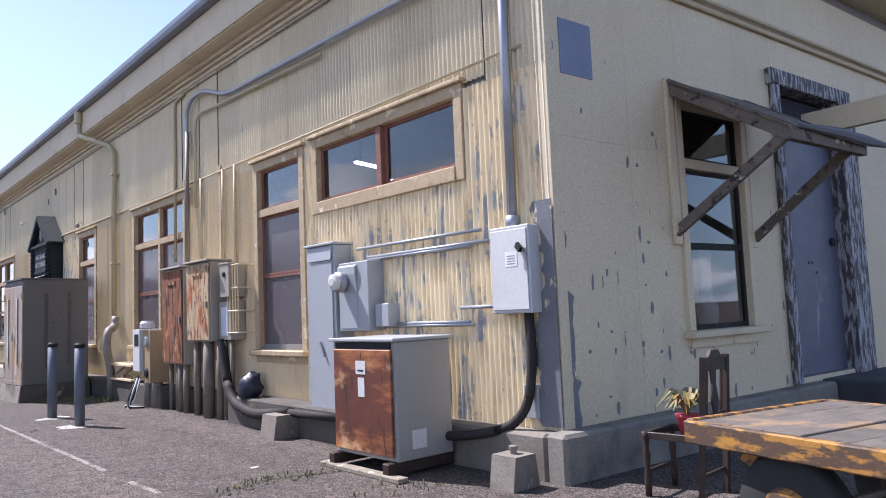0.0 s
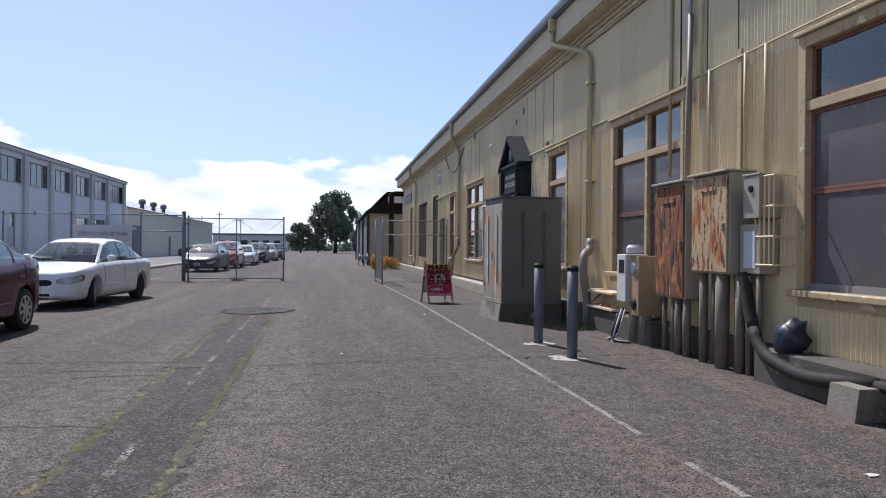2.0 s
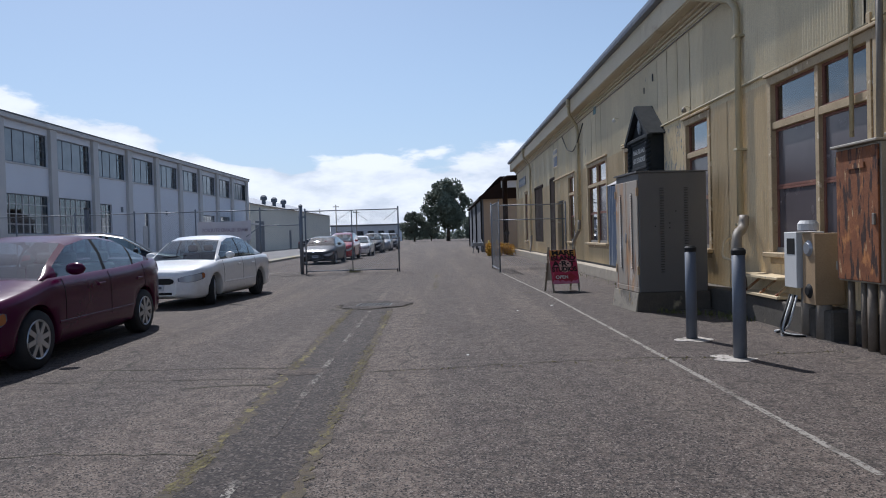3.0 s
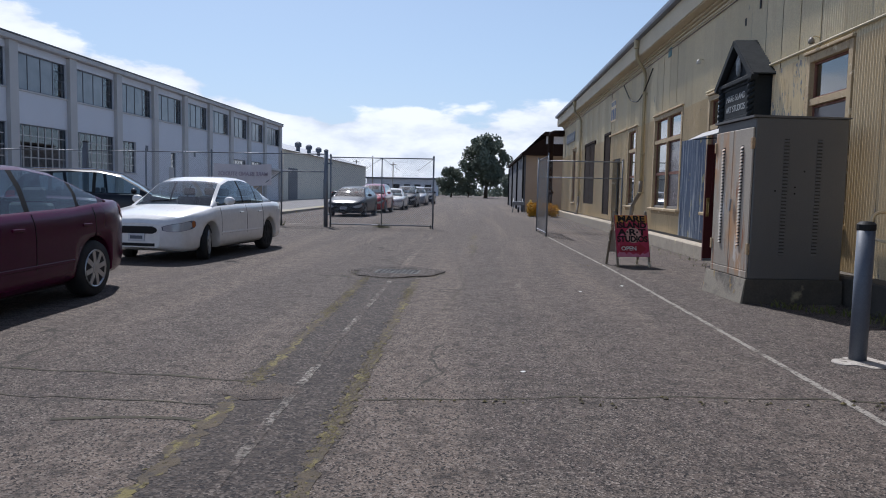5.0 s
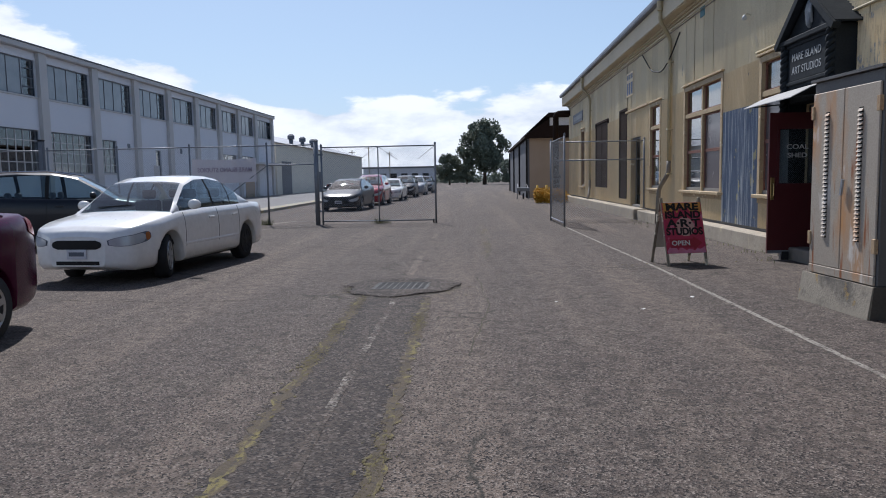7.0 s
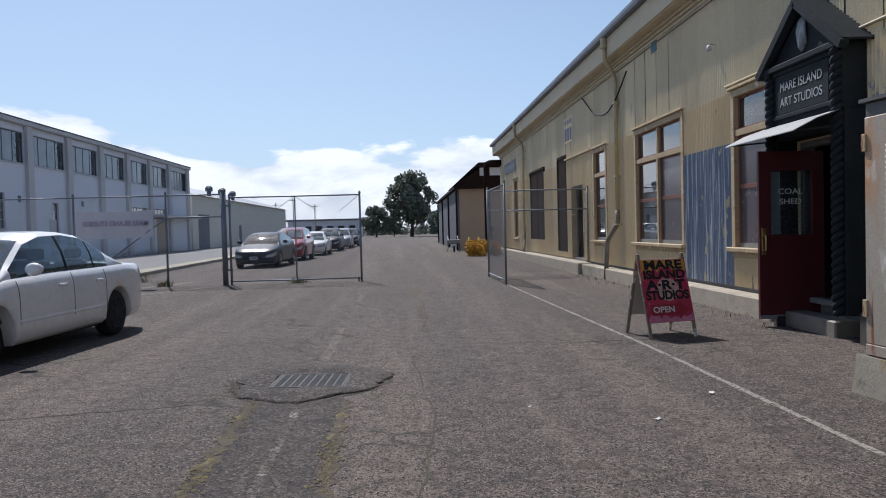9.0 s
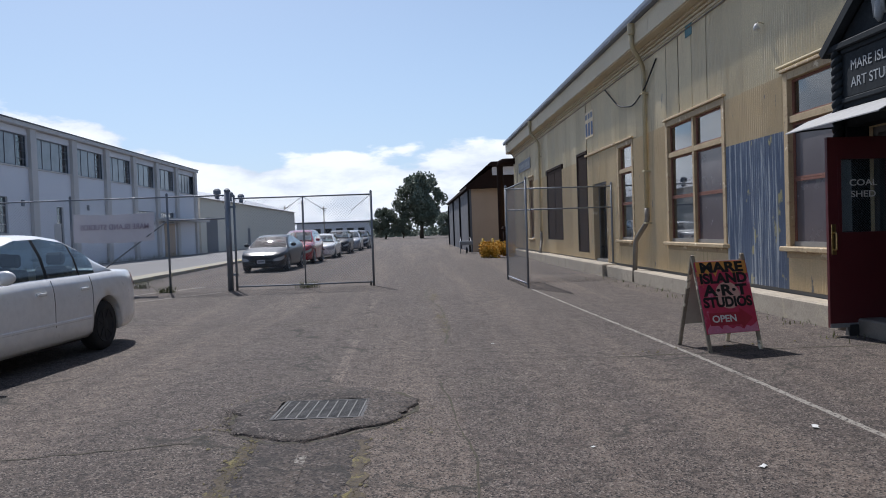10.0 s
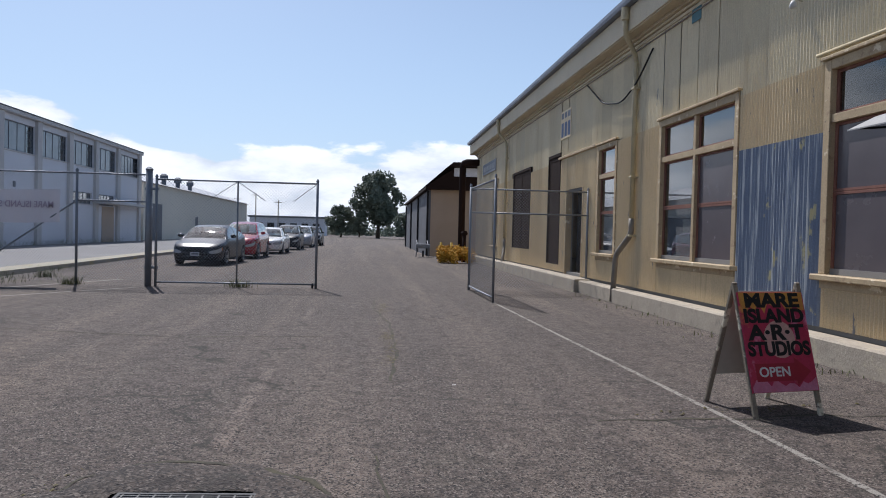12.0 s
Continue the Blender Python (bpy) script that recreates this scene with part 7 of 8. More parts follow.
def fence_panel(name, p, q, h, label, category, mid=None, bottom=True, posts=(True, True), post_r=0.03, r=0.02, centre=False, group="", mesh=True):
    p, q = Vector((*p, 0)), Vector((*q, 0))
    W = (q - p).length
    f = thing(name, Matrix.Translation(p) @ Matrix.Rotation(math.atan2(q.y - p.y, q.x - p.x), 4, "Z"), label, category, group)
    for on, x in zip(posts, (0, W)):
        if on:
            part("post", tube([(x, 0, 0), (x, 0, h + 0.05)], post_r, 10), m_steel, f, smooth=True)
            part("post_cap", lathe([(post_r * 1.1, h + 0.04), (post_r * 1.2, h + 0.07), (post_r * 0.5, h + 0.11)], 10, "z", None, (x, 0, 0)), m_steel, f)
    for z in [h] + ([mid] if mid else []) + ([0.10] if bottom else []):
        part("rail", tube([(0, 0, z), (W, 0, z)], r, 8), m_steel, f, smooth=True)
    if centre:
        part("upright", tube([(W / 2, 0, 0.1), (W / 2, 0, h)], r, 8), m_steel, f, smooth=True)
        part("tie_rod", tube([(W / 2, 0, h), (W * 0.33, 0, h - 0.42)], 0.008, 5), m_steel, f)
        part("tie_rod", tube([(W / 2, 0, h), (W * 0.67, 0, h - 0.42)], 0.008, 5), m_steel, f)
        part("tie_rod", tube([(W - 0.03, 0, h - 0.02), (W * 0.85, 0, h - 0.42)], 0.008, 5), m_steel, f)
    if mesh:
        part("chain_link", chain_mesh(W, h - 0.1, 0.08), m_wire, f, "galvanised chain link mesh")
    return f


gate = fence_panel("gate", (-5.80, 31.2), (-2.17, 31.2), 2.45, "closed leaf of a galvanised chain link vehicle gate", "gate", centre=True, post_r=0.03)
part("gate_wheel", lathe([(0.06, -0.02), (0.07, 0), (0.06, 0.02)], 14, "x", None, (3.55, 0.03, 0.07)), m_rubber, gate)
fence_panel("gate", (1.50, 31.55), (1.56, 28.45), 2.48, "open leaf of a chain link gate swung along the yard", "gate", mid=None, post_r=0.025)
fence_panel("fence", (1.50, 31.62), (4.44, 31.62), 2.48, "short chain link fence panel joining the warehouse", "fence", mid=1.9, bottom=False, post_r=0.03)
gp2 = thing("gate_post", pose(-5.98, 31.25, 0), "thick steel gate post with double clamps", "post")
part("post", tube([(0, 0, 0), (0, 0, 2.66)], 0.075, 14), m_steel, gp2, smooth=True)
part("cap", lathe([(0.08, 2.64), (0.085, 2.68), (0.03, 2.73)], 14), m_steel, gp2)
for z in (0.4, 2.2):
    part("clamp", box(-0.09, 0.22, -0.03, 0.03, z, z + 0.06, 0.004), m_steel, gp2)
ft = [(-6.05, 31.3), (-7.6, 31.35), (-10.15, 31.4), (-12.6, 31.5), (-15.0, 31.6), (-17.4, 31.7), (-19.9, 31.8), (-21.7, 31.9)]
for k, (a, b) in enumerate(zip(ft, ft[1:])):
    fence_panel("fence", a, b, 2.55, "galvanised chain link fence along the lot", "fence", mid=1.93 if k == 0 else None, bottom=False, posts=(False, True), group="fence panels")
dp = thing("post", pose(-11.9, 26.3, 0), "dark square-topped steel post standing behind the crossover", "post")
part("shaft", box(-0.055, 0.055, -0.055, 0.055, 0, 2.52, 0.008), m_bollard, dp)
part("cap", box(-0.065, 0.065, -0.065, 0.065, 2.521, 2.57, 0.012), m_ink, dp)
brc = part("fence_brace", tube([(-7.62, 31.32, 1.9), (-10.1, 31.38, 0.15)], 0.02, 8), m_steel)
tagged(brc, "diagonal steel pipe brace on the fence", "brace")
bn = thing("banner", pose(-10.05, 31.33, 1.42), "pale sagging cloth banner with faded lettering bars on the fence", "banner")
bm = bmesh.new()
rows = []
for i in range(25):
    x = 2.1 * i / 24
    sag = -0.04 * math.sin(math.pi * i / 24)
    rows.append([bm.verts.new((x, -0.02 - 0.02 * math.sin(i * 1.3 + j), 0.75 * j / 5 + sag)) for j in range(6)])
for a, b in zip(rows, rows[1:]):
    for j in range(5):
        bm.faces.new((a[j], b[j], b[j + 1], a[j + 1]))
part("cloth", bm, m_banner, bn, smooth=True)
text_part("MARE ISLAND STUDIOS", 0.20, pose(1.08, -0.047, 0.38, 90, 0, 0), plain("faded_banner_ink", (0.42, 0.35, 0.42), 0.8), bn, depth=0.002, stretch=-0.85, bold=0.003)


# ---- white two-storey building ----
M_B = pose(-22.0, 0, 0, 0, 0, 90)
wbg = thing("industrial_building", M_B, "white two-storey stucco building with cream piers and steel windows", "building")
PIERS = [76.3 - 4.78 * k for k in range(13)]
B0, B1 = PIERS[-1] - 0.3, 82.0
up, low = [], []
for k, y in enumerate(PIERS):
    nxt = PIERS[k - 1] if k else B1
    up.append((y + 0.42, nxt - 0.32, 5.66, 7.38))
for k, y in enumerate(PIERS):
    nxt = PIERS[k - 1] if k else B1
    if k >= 7:
        low.append((y + 0.42, nxt - 0.32, 2.02, 4.08))
    elif k == 6:
        low.append((y + 0.5, y + 2.3, 2.05, 3.95))
    elif k == 5:
        low.append((y + 2.6, y + 3.4, 1.0, 3.6))
    elif k in (1, 2):
        low.append((y + 0.8, nxt - 0.6, 2.9, 3.75))
part("wall", wall_mesh(B0, B1, 0, 7.75, up + low, 0.0, 0.3), m_wall_b, wbg)
part("parapet", box(B0 - 0.1, B1 + 0.15, -0.32, 0.3, 7.76, 8.0, 0.02), m_pier_b, wbg)
part("end_wall", box(B1 - 0.3, B1, 0.302, 18.0, 0, 7.75), m_wall_b, wbg)
part("end_wall", box(B0, B0 + 0.3, 0.302, 18.0, 0, 7.75), m_wall_b, wbg)
part("rear_wall", box(B0, B1, 18.0, 18.3, 0, 7.75), m_wall_b, wbg)
part("roof", box(B0, B1, 0.302, 18.3, 7.755, 7.85), m_roof, wbg)
part("roof_edge", box(B0 - 0.12, B1 + 0.17, -0.36, 0.32, 8.001, 8.06, 0.01), m_roof, wbg, "dark metal coping")
# near-black slab and added backing wall paint the rooms' darkness behind the glass
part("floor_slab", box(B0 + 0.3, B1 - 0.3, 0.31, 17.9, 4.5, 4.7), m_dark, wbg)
part("dark_backing_wall", box(B0 + 0.3, B1 - 0.3, 2.5, 2.6, 0, 7.7), m_dark, wbg)
for y in PIERS + [B1 - 0.25]:
    part("pier", box(y - 0.31, y + 0.31, -0.20, 0.0, 0, 7.755, 0.01), m_pier_b, wbg)
for o in up + low:
    u0, u1, z0, z1 = o
    g = part("window", wall_mesh(u0, u1, z0, z1, [(u0 + 0.06, u1 - 0.06, z0 + 0.06, z1 - 0.06)], 0.10, 0.16), m_bollard, wbg, "steel framed multi-pane window")
    nx = max(1, round((u1 - u0) / (0.62 if z0 < 5 else 0.9)))
    nz = max(1, round((z1 - z0) / (0.5 if z0 < 5 else 1.5)))
    for k in range(1, nx):
        x, hm = u0 + (u1 - u0) * k / nx, 0.014 if z0 > 5 else 0.025
        part("mullion", box(x - hm, x + hm, 0.10, 0.15, z0 + 0.06, z1 - 0.06), m_greywall if z0 > 5 else m_pier_b, g)
    for k in range(1, nz):
        z = z0 + (z1 - z0) * k / nz
        part("glazing_bar", box(u0 + 0.06, u1 - 0.06, 0.105, 0.145, z - 0.022, z + 0.022), m_pier_b, g)
    split = u1 - (u1 - u0) * 0.22 if z0 > 5 else u1 - 0.06
    part("pane", box(u0 + 0.06, split, 0.125, 0.131, z0 + 0.06, z1 - 0.06), m_panegrey if z0 > 5 else m_pane, g)
    if z0 > 5:
        part("pane", box(split, u1 - 0.06, 0.125, 0.131, z0 + 0.06, z1 - 0.06), m_pane, g)
        for q in range(1, 4):
            z = z0 + (z1 - z0) * q / 4
            part("glazing_bar", box(split, u1 - 0.06, 0.105, 0.122, z - 0.02, z + 0.02), m_bollard, g)
    part("sill", box(u0 - 0.05, u1 + 0.05, -0.06, 0.1, z0 - 0.08, z0 - 0.002), m_pier_b, g)
for u in (51.2, 58.9, 67.0):
    part("vent", box(u, u + 0.3, -0.04, 0.0, 3.5, 3.85, 0.01), m_bollard, wbg)
part("door", box(54.6, 55.4, -0.03, 0.0, 0.0, 2.6, 0.01), m_pier_b, wbg)
part("loading_canopy", box(71.0, 81.5, -1.4, 0.0, 3.0, 3.2, 0.02), m_pier_b, wbg, "grey loading canopy")
part("roller_door", box(73.0, 75.6, -0.04, 0.0, 0.0, 2.9, 0.01), m_brownwall, wbg)
# long shed beyond
shd = thing("metal_shed", pose(-22.2, 84.0, 0, 0, 0, 0), "long beige metal shed with pale gable roof and three vents", "building")
part("wall", box(-16, 0, 0, 56, 0, 5.5), m_shed, shd)
bm = prism([(0.4, 5.5), (-8, 7.9), (-16.4, 5.5)], -0.3, 56.3)
part("roof", bm, surf("pale_metal_roof", (0.42, 0.42, 0.43), (0.36, 0.36, 0.37), 0.5, 0.4, 0.3), shd)
for k in range(3):
    part("vent", lathe([(0.25, 5.4), (0.25, 6.3), (0.42, 6.35), (0.42, 6.75), (0.2, 6.95)], 12, "z", None, (-0.7, 9.0 + 5.5 * k, 0)), m_bollard, shd)
part("door", box(-0.01, 0.03, 2.0, 6.0, 0, 3.6), m_greywall, shd)
part("door", box(-0.01, 0.03, 20.0, 21.2, 0, 2.6), m_greywall, shd)

# ---- shed beyond the warehouse ----
bs_ = thing("brown_shed", pose(2.6, 57.0, 0), "brown boarded shed with grey metal side and low dark eaves", "building")
part("front_wall", box(0, 9.0, 0, 0.2, 0, 4.0), m_brownwall, bs_)
part("side_wall", box(-0.12, 0.0, 0, 27, 0, 3.95), m_greywall, bs_)
part("rear_wall", box(0, 9.0, 26.8, 27, 0, 4.0), m_brownwall, bs_)
part("roof", prism([(-0.35, 3.96), (-0.35, 4.12), (1.5, 5.35), (9.0, 5.5), (9.0, 3.96)], -0.5, 27.3), m_shutter, bs_, "dark brown roof edge")
part("clerestory", box(1.3, 9.0, -0.62, -0.51, 4.75, 5.25), m_wall_b, bs_)
part("upper_roof", prism([(0.9, 5.3), (1.2, 5.55), (9.0, 5.75), (9.0, 5.3)], -0.95, 27.0), m_shutter, bs_)
for y in (0.1, 9.0, 18.0, 26.8):
    part("post", box(-0.24, -0.125, y - 0.06, y + 0.06, 0, 3.9), m_ink, bs_)
for x in (2.35, 2.85):
    yb = thing("bollard", pose(x, 47.6, 0), "short yellow painted post near the flower bed", "bollard", "yellow posts")
    part("post", tube([(0, 0, 0), (0, 0, 0.95)], 0.06, 12), plain("yellow_paint", (0.55, 0.36, 0.04), 0.5), yb, smooth=True)
hy = thing("standpipe", pose(3.6, 48.8, 0), "dark standpipe with a rounded cap", "standpipe")
part("pipe", tube([(0, 0, 0), (0, 0, 1.35)], 0.09, 12), m_shutter, hy, smooth=True)
part("cap", lathe([(0.15, 1.3), (0.17, 1.4), (0.1, 1.52)], 12), m_shutter, hy)
bch = thing("trash_barrel", pose(2.0, 54.5, 0), "grey folding barrow standing by the shed", "barrow")
part("tray", box(-0.4, 0.4, -0.25, 0.25, 0.5, 0.75, 0.03), m_steel, bch)
for x in (-0.3, 0.3):
    part("leg", beam((x, 0.2, 0.5), (x * 1.2, 0.3, 0.0), 0.04, 0.04), m_steel, bch)
    part("handle", beam((x, 0.2, 0.7), (x, 0.9, 0.95), 0.03, 0.03), m_steel, bch)
part("front_wheel", lathe([(0.15, -0.05), (0.2, 0.0), (0.15, 0.05)], 16, "x", None, (0, -0.35, 0.2)), m_rubber, bch)


# ---- plants ----
def leaf_cloud(clumps, per, size, seed, squash=1.0):
    rnd = random.Random(seed)
    vs, fs = [], []
    for cx, cy, cz, r in clumps:
        for _ in range(per):
            d = Vector((rnd.gauss(0, 1), rnd.gauss(0, 1), rnd.gauss(0, 1)))
            d = d.normalized() * r * rnd.uniform(0.45, 1.05)
            p = Vector((cx + d.x, cy + d.y, cz + d.z * squash))
            a = Vector((rnd.uniform(-1, 1), rnd.uniform(-1, 1), rnd.uniform(-1, 1))).normalized()
            b = a.orthogonal().normalized()
            s = size * rnd.uniform(0.6, 1.3)
            i = len(vs)
            vs += [p - a * s, p + b * s * 0.55, p + a * s, p - b * s * 0.55]
            fs.append((i, i + 1, i + 2, i + 3))
    me = bpy.data.meshes.new("crown")
    me.from_pydata([tuple(v) for v in vs], [], fs)
    return me


def tree(x, y, h, spread, seed, trunk_h, label):
    rnd = random.Random(seed)
    t = thing("tree", pose(x, y, 0), label, "tree", "trees")
    part("trunk", tube([(0, 0, 0), (0.1, 0, trunk_h * 0.5), (0, 0.1, trunk_h), (0.1, 0.2, h * 0.7)], 0.3, 10, radii=[h * 0.035, h * 0.026, h * 0.02, h * 0.008]), m_bark, t, smooth=True)
    clumps = []
    for k in range(64):
        a, rr, zz = rnd.uniform(0, 6.28), math.sqrt(rnd.random()), rnd.random()
        env = math.sin(math.pi * min(1, 0.20 + 0.68 * zz)) ** 0.6
        px, py, pz = spread * rr * env * math.cos(a), spread * rr * env * math.sin(a), trunk_h * 0.75 + (h - trunk_h * 0.75) * zz * (1 - 0.12 * rr)
        clumps.append((px, py, pz, spread * rnd.uniform(0.16, 0.32)))
        if k < 9:
            part("limb", tube([(0, 0, trunk_h * rnd.uniform(0.7, 1.1)), (px * 0.5, py * 0.5, pz * 0.7), (px, py, pz)], 0.1, 6, radii=[h * 0.014, h * 0.009, h * 0.003]), m_bark, t, smooth=True)
    me = leaf_cloud(clumps, 210, 0.026 * h, seed + 1)
    me.materials.append(m_leaf)
    o = new("crown", me)
    o.parent = t
    return t


tree(0.4, 160, 13.0, 5.2, 31, 4.7, "large dark evergreen tree with a dense uneven crown")
tree(-7.2, 165, 6.6, 2.9, 33, 1.6, "smaller dark round tree at the road's end")
tree(6.0, 150, 5.2, 2.6, 35, 1.4, "low dark tree beside the far shed")
tree(-3.6, 175, 4.6, 2.0, 37, 1.3, "small tree at the road's end")
rnd = random.Random(77)
cl = [(rnd.uniform(-70, 40), rnd.uniform(215, 245), rnd.uniform(0.3, 3.4) * rnd.random() + 0.6, rnd.uniform(1.4, 3.2)) for _ in range(150)]
me = leaf_cloud(cl, 50, 0.55, 78, 0.8)
me.materials.append(m_leaf)
tagged(new("far_trees", me), "low line of dark trees along the horizon", "trees", kind="stuff")
fb = thing("far_building", pose(-30, 190, 0), "low grey building far behind the parked cars", "building")
part("wall", box(0, 18, 0, 8, 0, 4.2), m_wall_b, fb)
part("roof", box(-0.4, 18.4, -0.4, 8.4, 4.2, 4.6), m_roof, fb)
for k in range(6):
    part("window", box(1.5 + 2.7 * k, 3.1 + 2.7 * k, -0.03, 0.0, 1.4, 2.9), m_ink, fb)
for x, h in ((-27, 9.5), (-31, 8.5), (-22, 8.0)):
    ps = thing("utility_pole", pose(x, 180, 0), "thin distant utility pole", "pole", "poles")
    part("pole", tube([(0, 0, 0), (0, 0, h)], 0.12, 6), m_oldwood, ps)
    part("crossarm", box(-0.8, 0.8, -0.06, 0.06, h - 0.6, h - 0.45), m_oldwood, ps)
cl = [(3.0 + rnd.uniform(-0.75, 0.75), 47.2 + rnd.uniform(-0.5, 0.5), rnd.uniform(0.12, 0.62), 0.24) for _ in range(34)]
fl = leaf_cloud(cl, 80, 0.07, 80)
fl.materials.append(m_flower)
tagged(new("flower_bush", fl), "bushy clump of yellow-orange flowers by the shed", "flowers")


def tufts(name, spots, n, h, mat, label, seed):
    rnd = random.Random(seed)
    vs, fs = [], []
    for (x, y, r) in spots:
        for _ in range(n):
            px, py = x + rnd.gauss(0, r), y + rnd.gauss(0, r * 0.6)
            a, l = rnd.uniform(0, 6.28), h * rnd.uniform(0.4, 1.2)
            d = Vector((math.cos(a), math.sin(a), 0))
            s = Vector((-d.y, d.x, 0)) * 0.005
            b0 = Vector((px, py, 0))
            m1, tip = b0 + d * l * 0.25 + Vector((0, 0, l * 0.6)), b0 + d * l * 0.7 + Vector((0, 0, l * 0.85))
            i = len(vs)
            vs += [b0 - s, b0 + s, m1 + s, m1 - s, tip]
            fs += [(i, i + 1, i + 2, i + 3), (i + 3, i + 2, i + 4)]
    me = bpy.data.meshes.new(name)
    me.from_pydata([tuple(v) for v in vs], [], fs)
    me.materials.append(mat)
    return tagged(new(name, me), label, "weeds", kind="stuff")


tufts("weeds", [(2.75, 5.5, 0.10), (2.95, 5.45, 0.12), (3.15, 5.3, 0.10), (2.5, 5.35, 0.06), (1.5, 4.9, 0.05), (1.25, 4.7, 0.06), (3.3, 4.3, 0.2), (3.6, 4.15, 0.15)], 22, 0.055, m_weed, "short green weeds sprouting from asphalt cracks", 61)
tufts("weeds", [(3.2 + 0.14 * k, 15.0 - 0.14 * k, 0.09) for k in range(9)] + [(4.0, 14.0, 0.15), (3.9, 13.6, 0.12), ], 24, 0.11, m_weed, "tangled weeds at the foot of the cabinet", 62)
tufts("dry_grass", [(-9.6, 31.6, 0.5), (-10.4, 33, 0.4), (-10.4, 36, 0.5), (-7.7, 31.4, 0.12), (-3.95, 31.3, 0.15), (-9.2, 33.5, 0.15)], 120, 0.22, m_weed, "weeds along the kerb and fence foot", 63)
tufts("weeds", [(4.0, 20 + 1.3 * k, 0.25) for k in range(9)], 26, 0.08, m_weed, "sparse weeds along the plinth", 64)
mr_ = random.Random(9)
vs_, fs_ = [], []


def moss_line(x_of, y0, y1, n, side):
    """Matted clumps of uneven outline, thick at their middle, along a joint, with crumbs round them."""
    clots = [mr_.uniform(y0, y1) for _ in range(max(3, int((y1 - y0) * 0.9)))]
    for q0 in range(n):
        y = mr_.gauss(mr_.choice(clots), 0.22) if mr_.random() < 0.8 else mr_.uniform(y0, y1)
        x = x_of(y) + mr_.gauss(0, side)
        big = mr_.random() < 0.12
        r = mr_.uniform(0.006, 0.015) if big else mr_.uniform(0.002, 0.006)
        lng = mr_.uniform(1.2, 2.6) if big else 1.3
        i = len(vs_)
        k = 11 if big else 5
        for q in range(k):
            t = 2 * math.pi * q / k
            w = mr_.uniform(0.45, 1.35)
            vs_.append((x + r * math.cos(t) * w, y + r * lng * math.sin(t) * w, 0.0048))
        vs_.append((x, y, 0.006 + r * 0.22))
        for q in range(k):
            fs_.append((i + q, i + (q + 1) % k, i + k))


moss_line(lambda y: -1.20 - 0.022 * (y - 6), 4.0, 16.8, 3400, 0.040)
moss_line(lambda y: -1.90 - 0.028 * (y - 6), 4.0, 16.8, 3200, 0.045)
moss_line(lambda y: -0.68 - 0.02 * math.sin(y * 1.3), 21.5, 29.5, 1100, 0.05)
moss_line(lambda y: -1.80 + 0.9 * math.sin(y * 9.0), 16.9, 17.6, 160, 0.06)
moss_line(lambda y: -1.22 + 0.05 * math.sin(y * 11), 17.1, 18.3, 160, 0.03)
moss_line(lambda y: -2.50 + 0.05 * math.sin(y * 11), 17.1, 18.3, 160, 0.03)
me = bpy.data.meshes.new("moss")
me.from_pydata(vs_, [], fs_)
me.materials.append(m_moss)
tagged(new("moss", me), "clots of yellow-green moss along the asphalt joints", "moss", kind="stuff")
vs_, fs_ = [], []
for (xa, ya, xb, yb, n) in ((-0.6, 5.1, 3.5, 5.3, 150), (0.9, 4.6, 1.7, 3.4, 70), (1.2, 4.5, 1.5, 5.1, 60), (-1.2, 10.5, 4.0, 10.95, 60), (1.0, 19.55, 4.0, 20.05, 40)):
    for _ in range(n):
        t = mr_.random()
        x, y, r = xa + (xb - xa) * t + mr_.gauss(0, 0.03), ya + (yb - ya) * t + mr_.gauss(0, 0.05), mr_.uniform(0.006, 0.02)
        i = len(vs_)
        for q in range(6):
            g = math.pi * q / 3
            vs_.append((x + r * math.cos(g) * mr_.uniform(0.5, 1.3), y + r * math.sin(g) * mr_.uniform(0.5, 1.3), 0.006))
        vs_.append((x, y, 0.006 + r * 0.7))
        for q in range(6):
            fs_.append((i + q, i + (q + 1) % 6, i + 6))
me = bpy.data.meshes.new("moss")
me.from_pydata(vs_, [], fs_)
me.materials.append(m_moss)
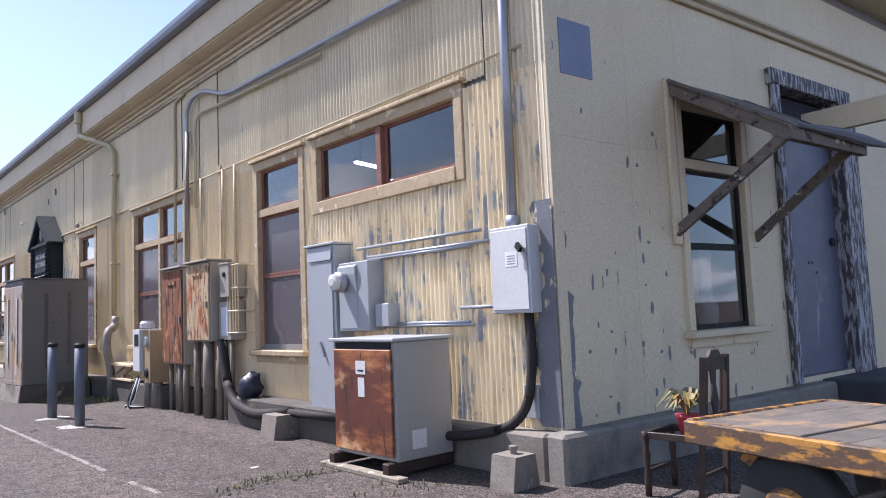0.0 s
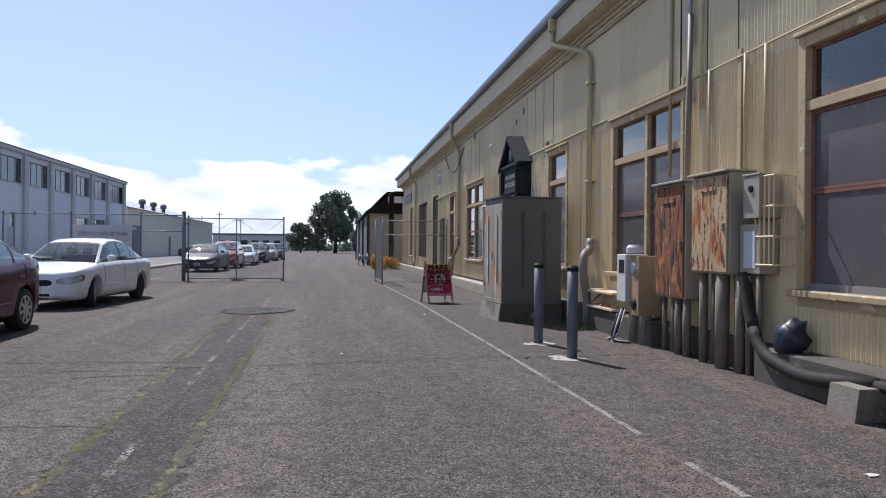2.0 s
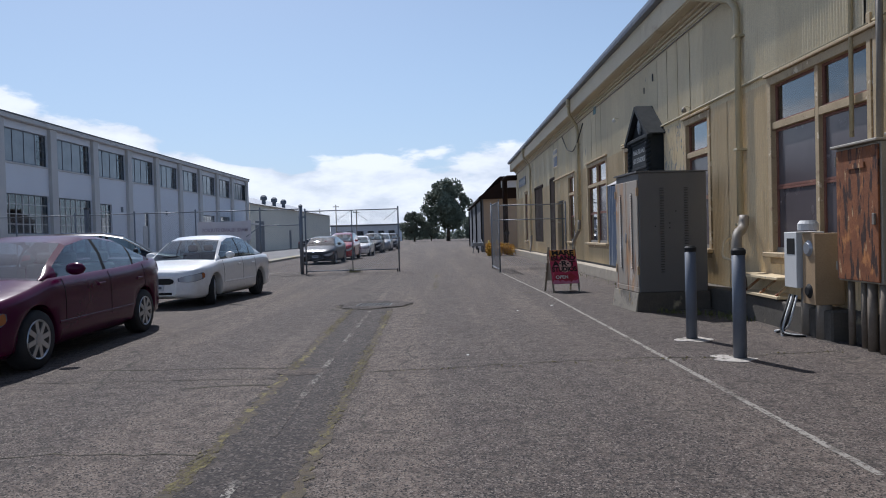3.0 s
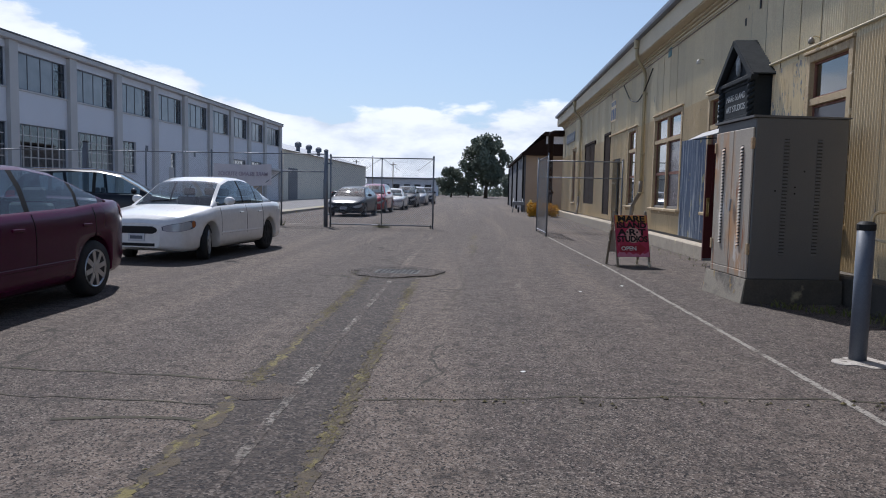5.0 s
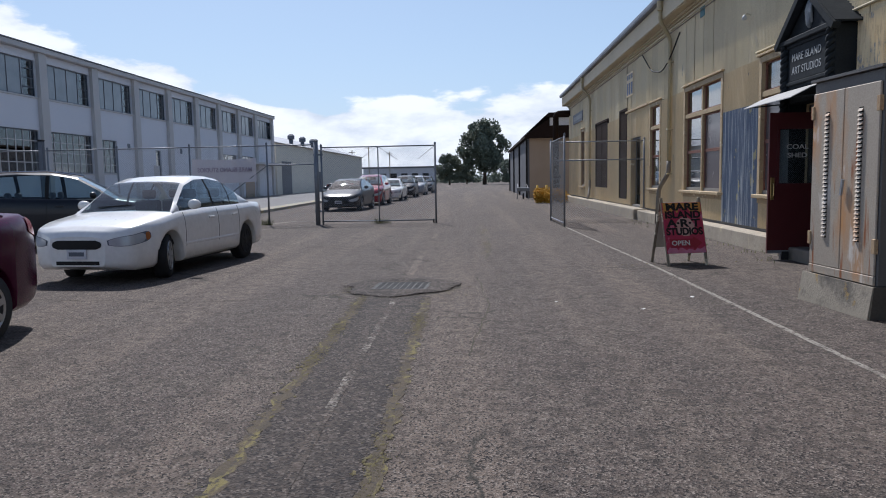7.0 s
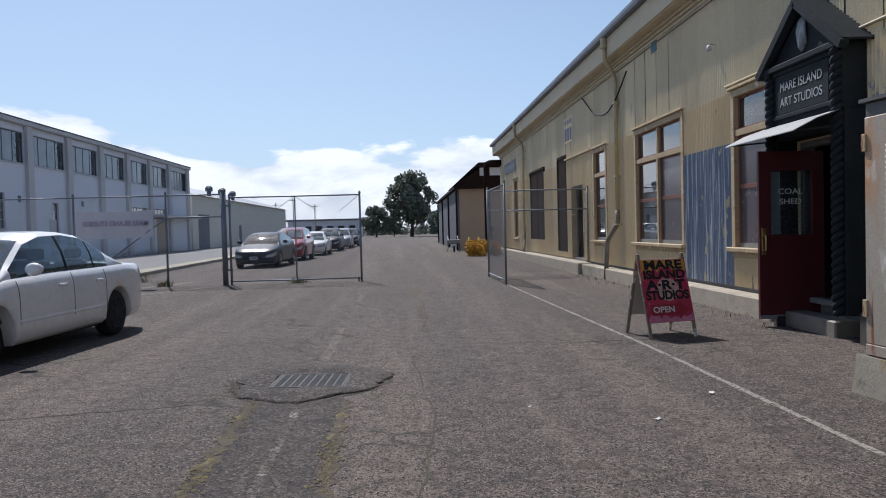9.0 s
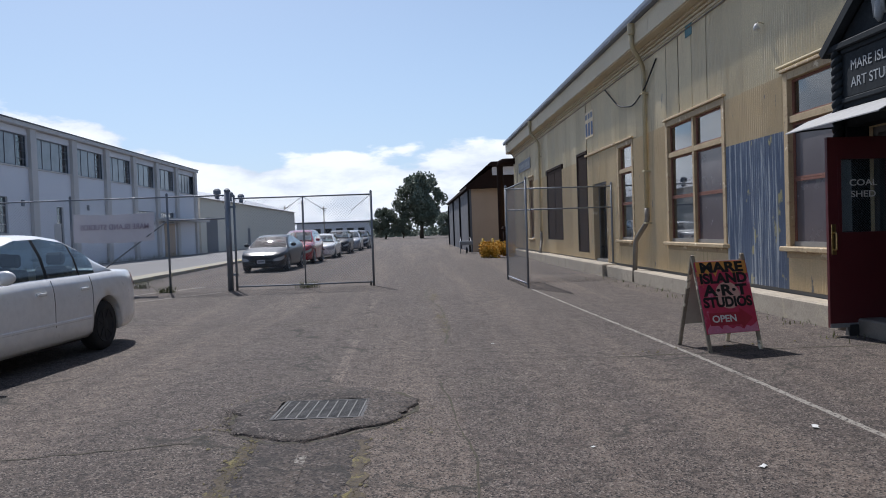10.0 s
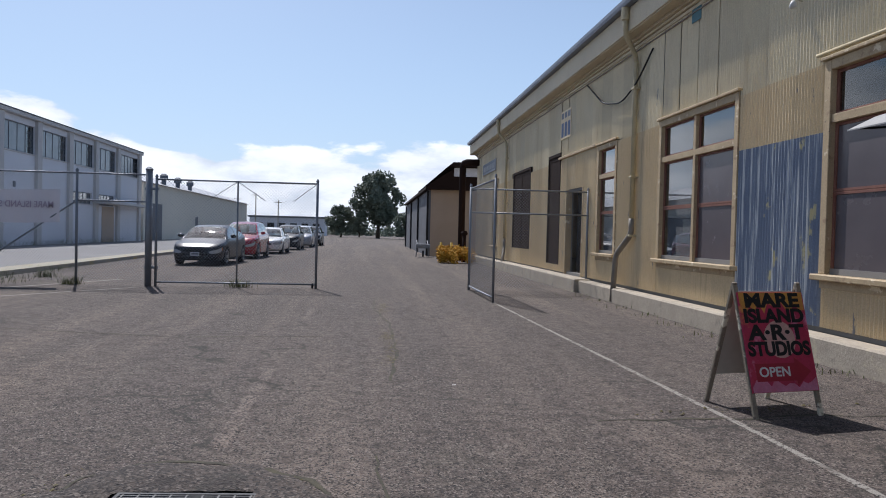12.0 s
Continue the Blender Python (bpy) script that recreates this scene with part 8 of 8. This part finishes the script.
tagged(new("moss", me), "clots of dry moss in the transverse cracks", "moss", kind="stuff")
# crumbled asphalt round the drain
vs_, fs_ = [], []
for _ in range(900):
    a, rr = mr_.uniform(0, 6.283), mr_.gauss(0.99, 0.06)
    x, y, r = -1.84 + 0.72 * rr * math.cos(a), 17.66 + 0.62 * rr * math.sin(a), mr_.uniform(0.003, 0.010)
    if abs(x + 1.815) < 0.4 and abs(y - 17.7) < 0.34:
        continue
    i = len(vs_)
    for q in range(5):
        g = 2 * math.pi * q / 5
        vs_.append((x + r * math.cos(g) * mr_.uniform(0.5, 1.4), y + r * math.sin(g) * mr_.uniform(0.5, 1.4), 0.004))
    vs_.append((x, y, 0.004 + r * mr_.uniform(0.3, 0.7)))
    for q in range(5):
        fs_.append((i + q, i + (q + 1) % 5, i + 5))
me = bpy.data.meshes.new("rubble")
me.from_pydata(vs_, [], fs_)
me.materials.append(m_collar)
tagged(new("rubble", me), "loose asphalt crumbs along the broken collar", "rubble", kind="stuff")
tufts("weeds", [(-21.75, 26 + 0.8 * k, 0.35) for k in range(64)], 26, 0.45, m_weed, "dark weeds along the foot of the white building", 65)
# litter
rnd = random.Random(4)
for x, y, s in ((-0.14, 11.35, 0.035), (-0.13, 20.63, 0.03), (1.6, 16.6, 0.06), (0.05, 16.4, 0.03), (0.9, 15.9, 0.045), (-0.48, 5.76, 0.075), (3.0, 6.0, 0.06)):
    s *= 0.6 if s < 0.07 else 0.9
    bm = bmesh.new()
    vv = [[bm.verts.new((s * (i - 1) * rnd.uniform(0.8, 1.2), s * 0.6 * (j - 1) * rnd.uniform(0.8, 1.2), 0.006 + s * rnd.uniform(0.02, 0.22))) for j in range(3)] for i in range(3)]
    for i in range(2):
        for j in range(2):
            bm.faces.new((vv[i][j], vv[i + 1][j], vv[i + 1][j + 1], vv[i][j + 1]))
    o = part("paper_scrap", bm, m_white)
    o.matrix_world = pose(x, y, 0, 0, 0, rnd.uniform(0, 90))
    tagged(o, "crumpled white paper scrap on the asphalt", "litter", "litter")
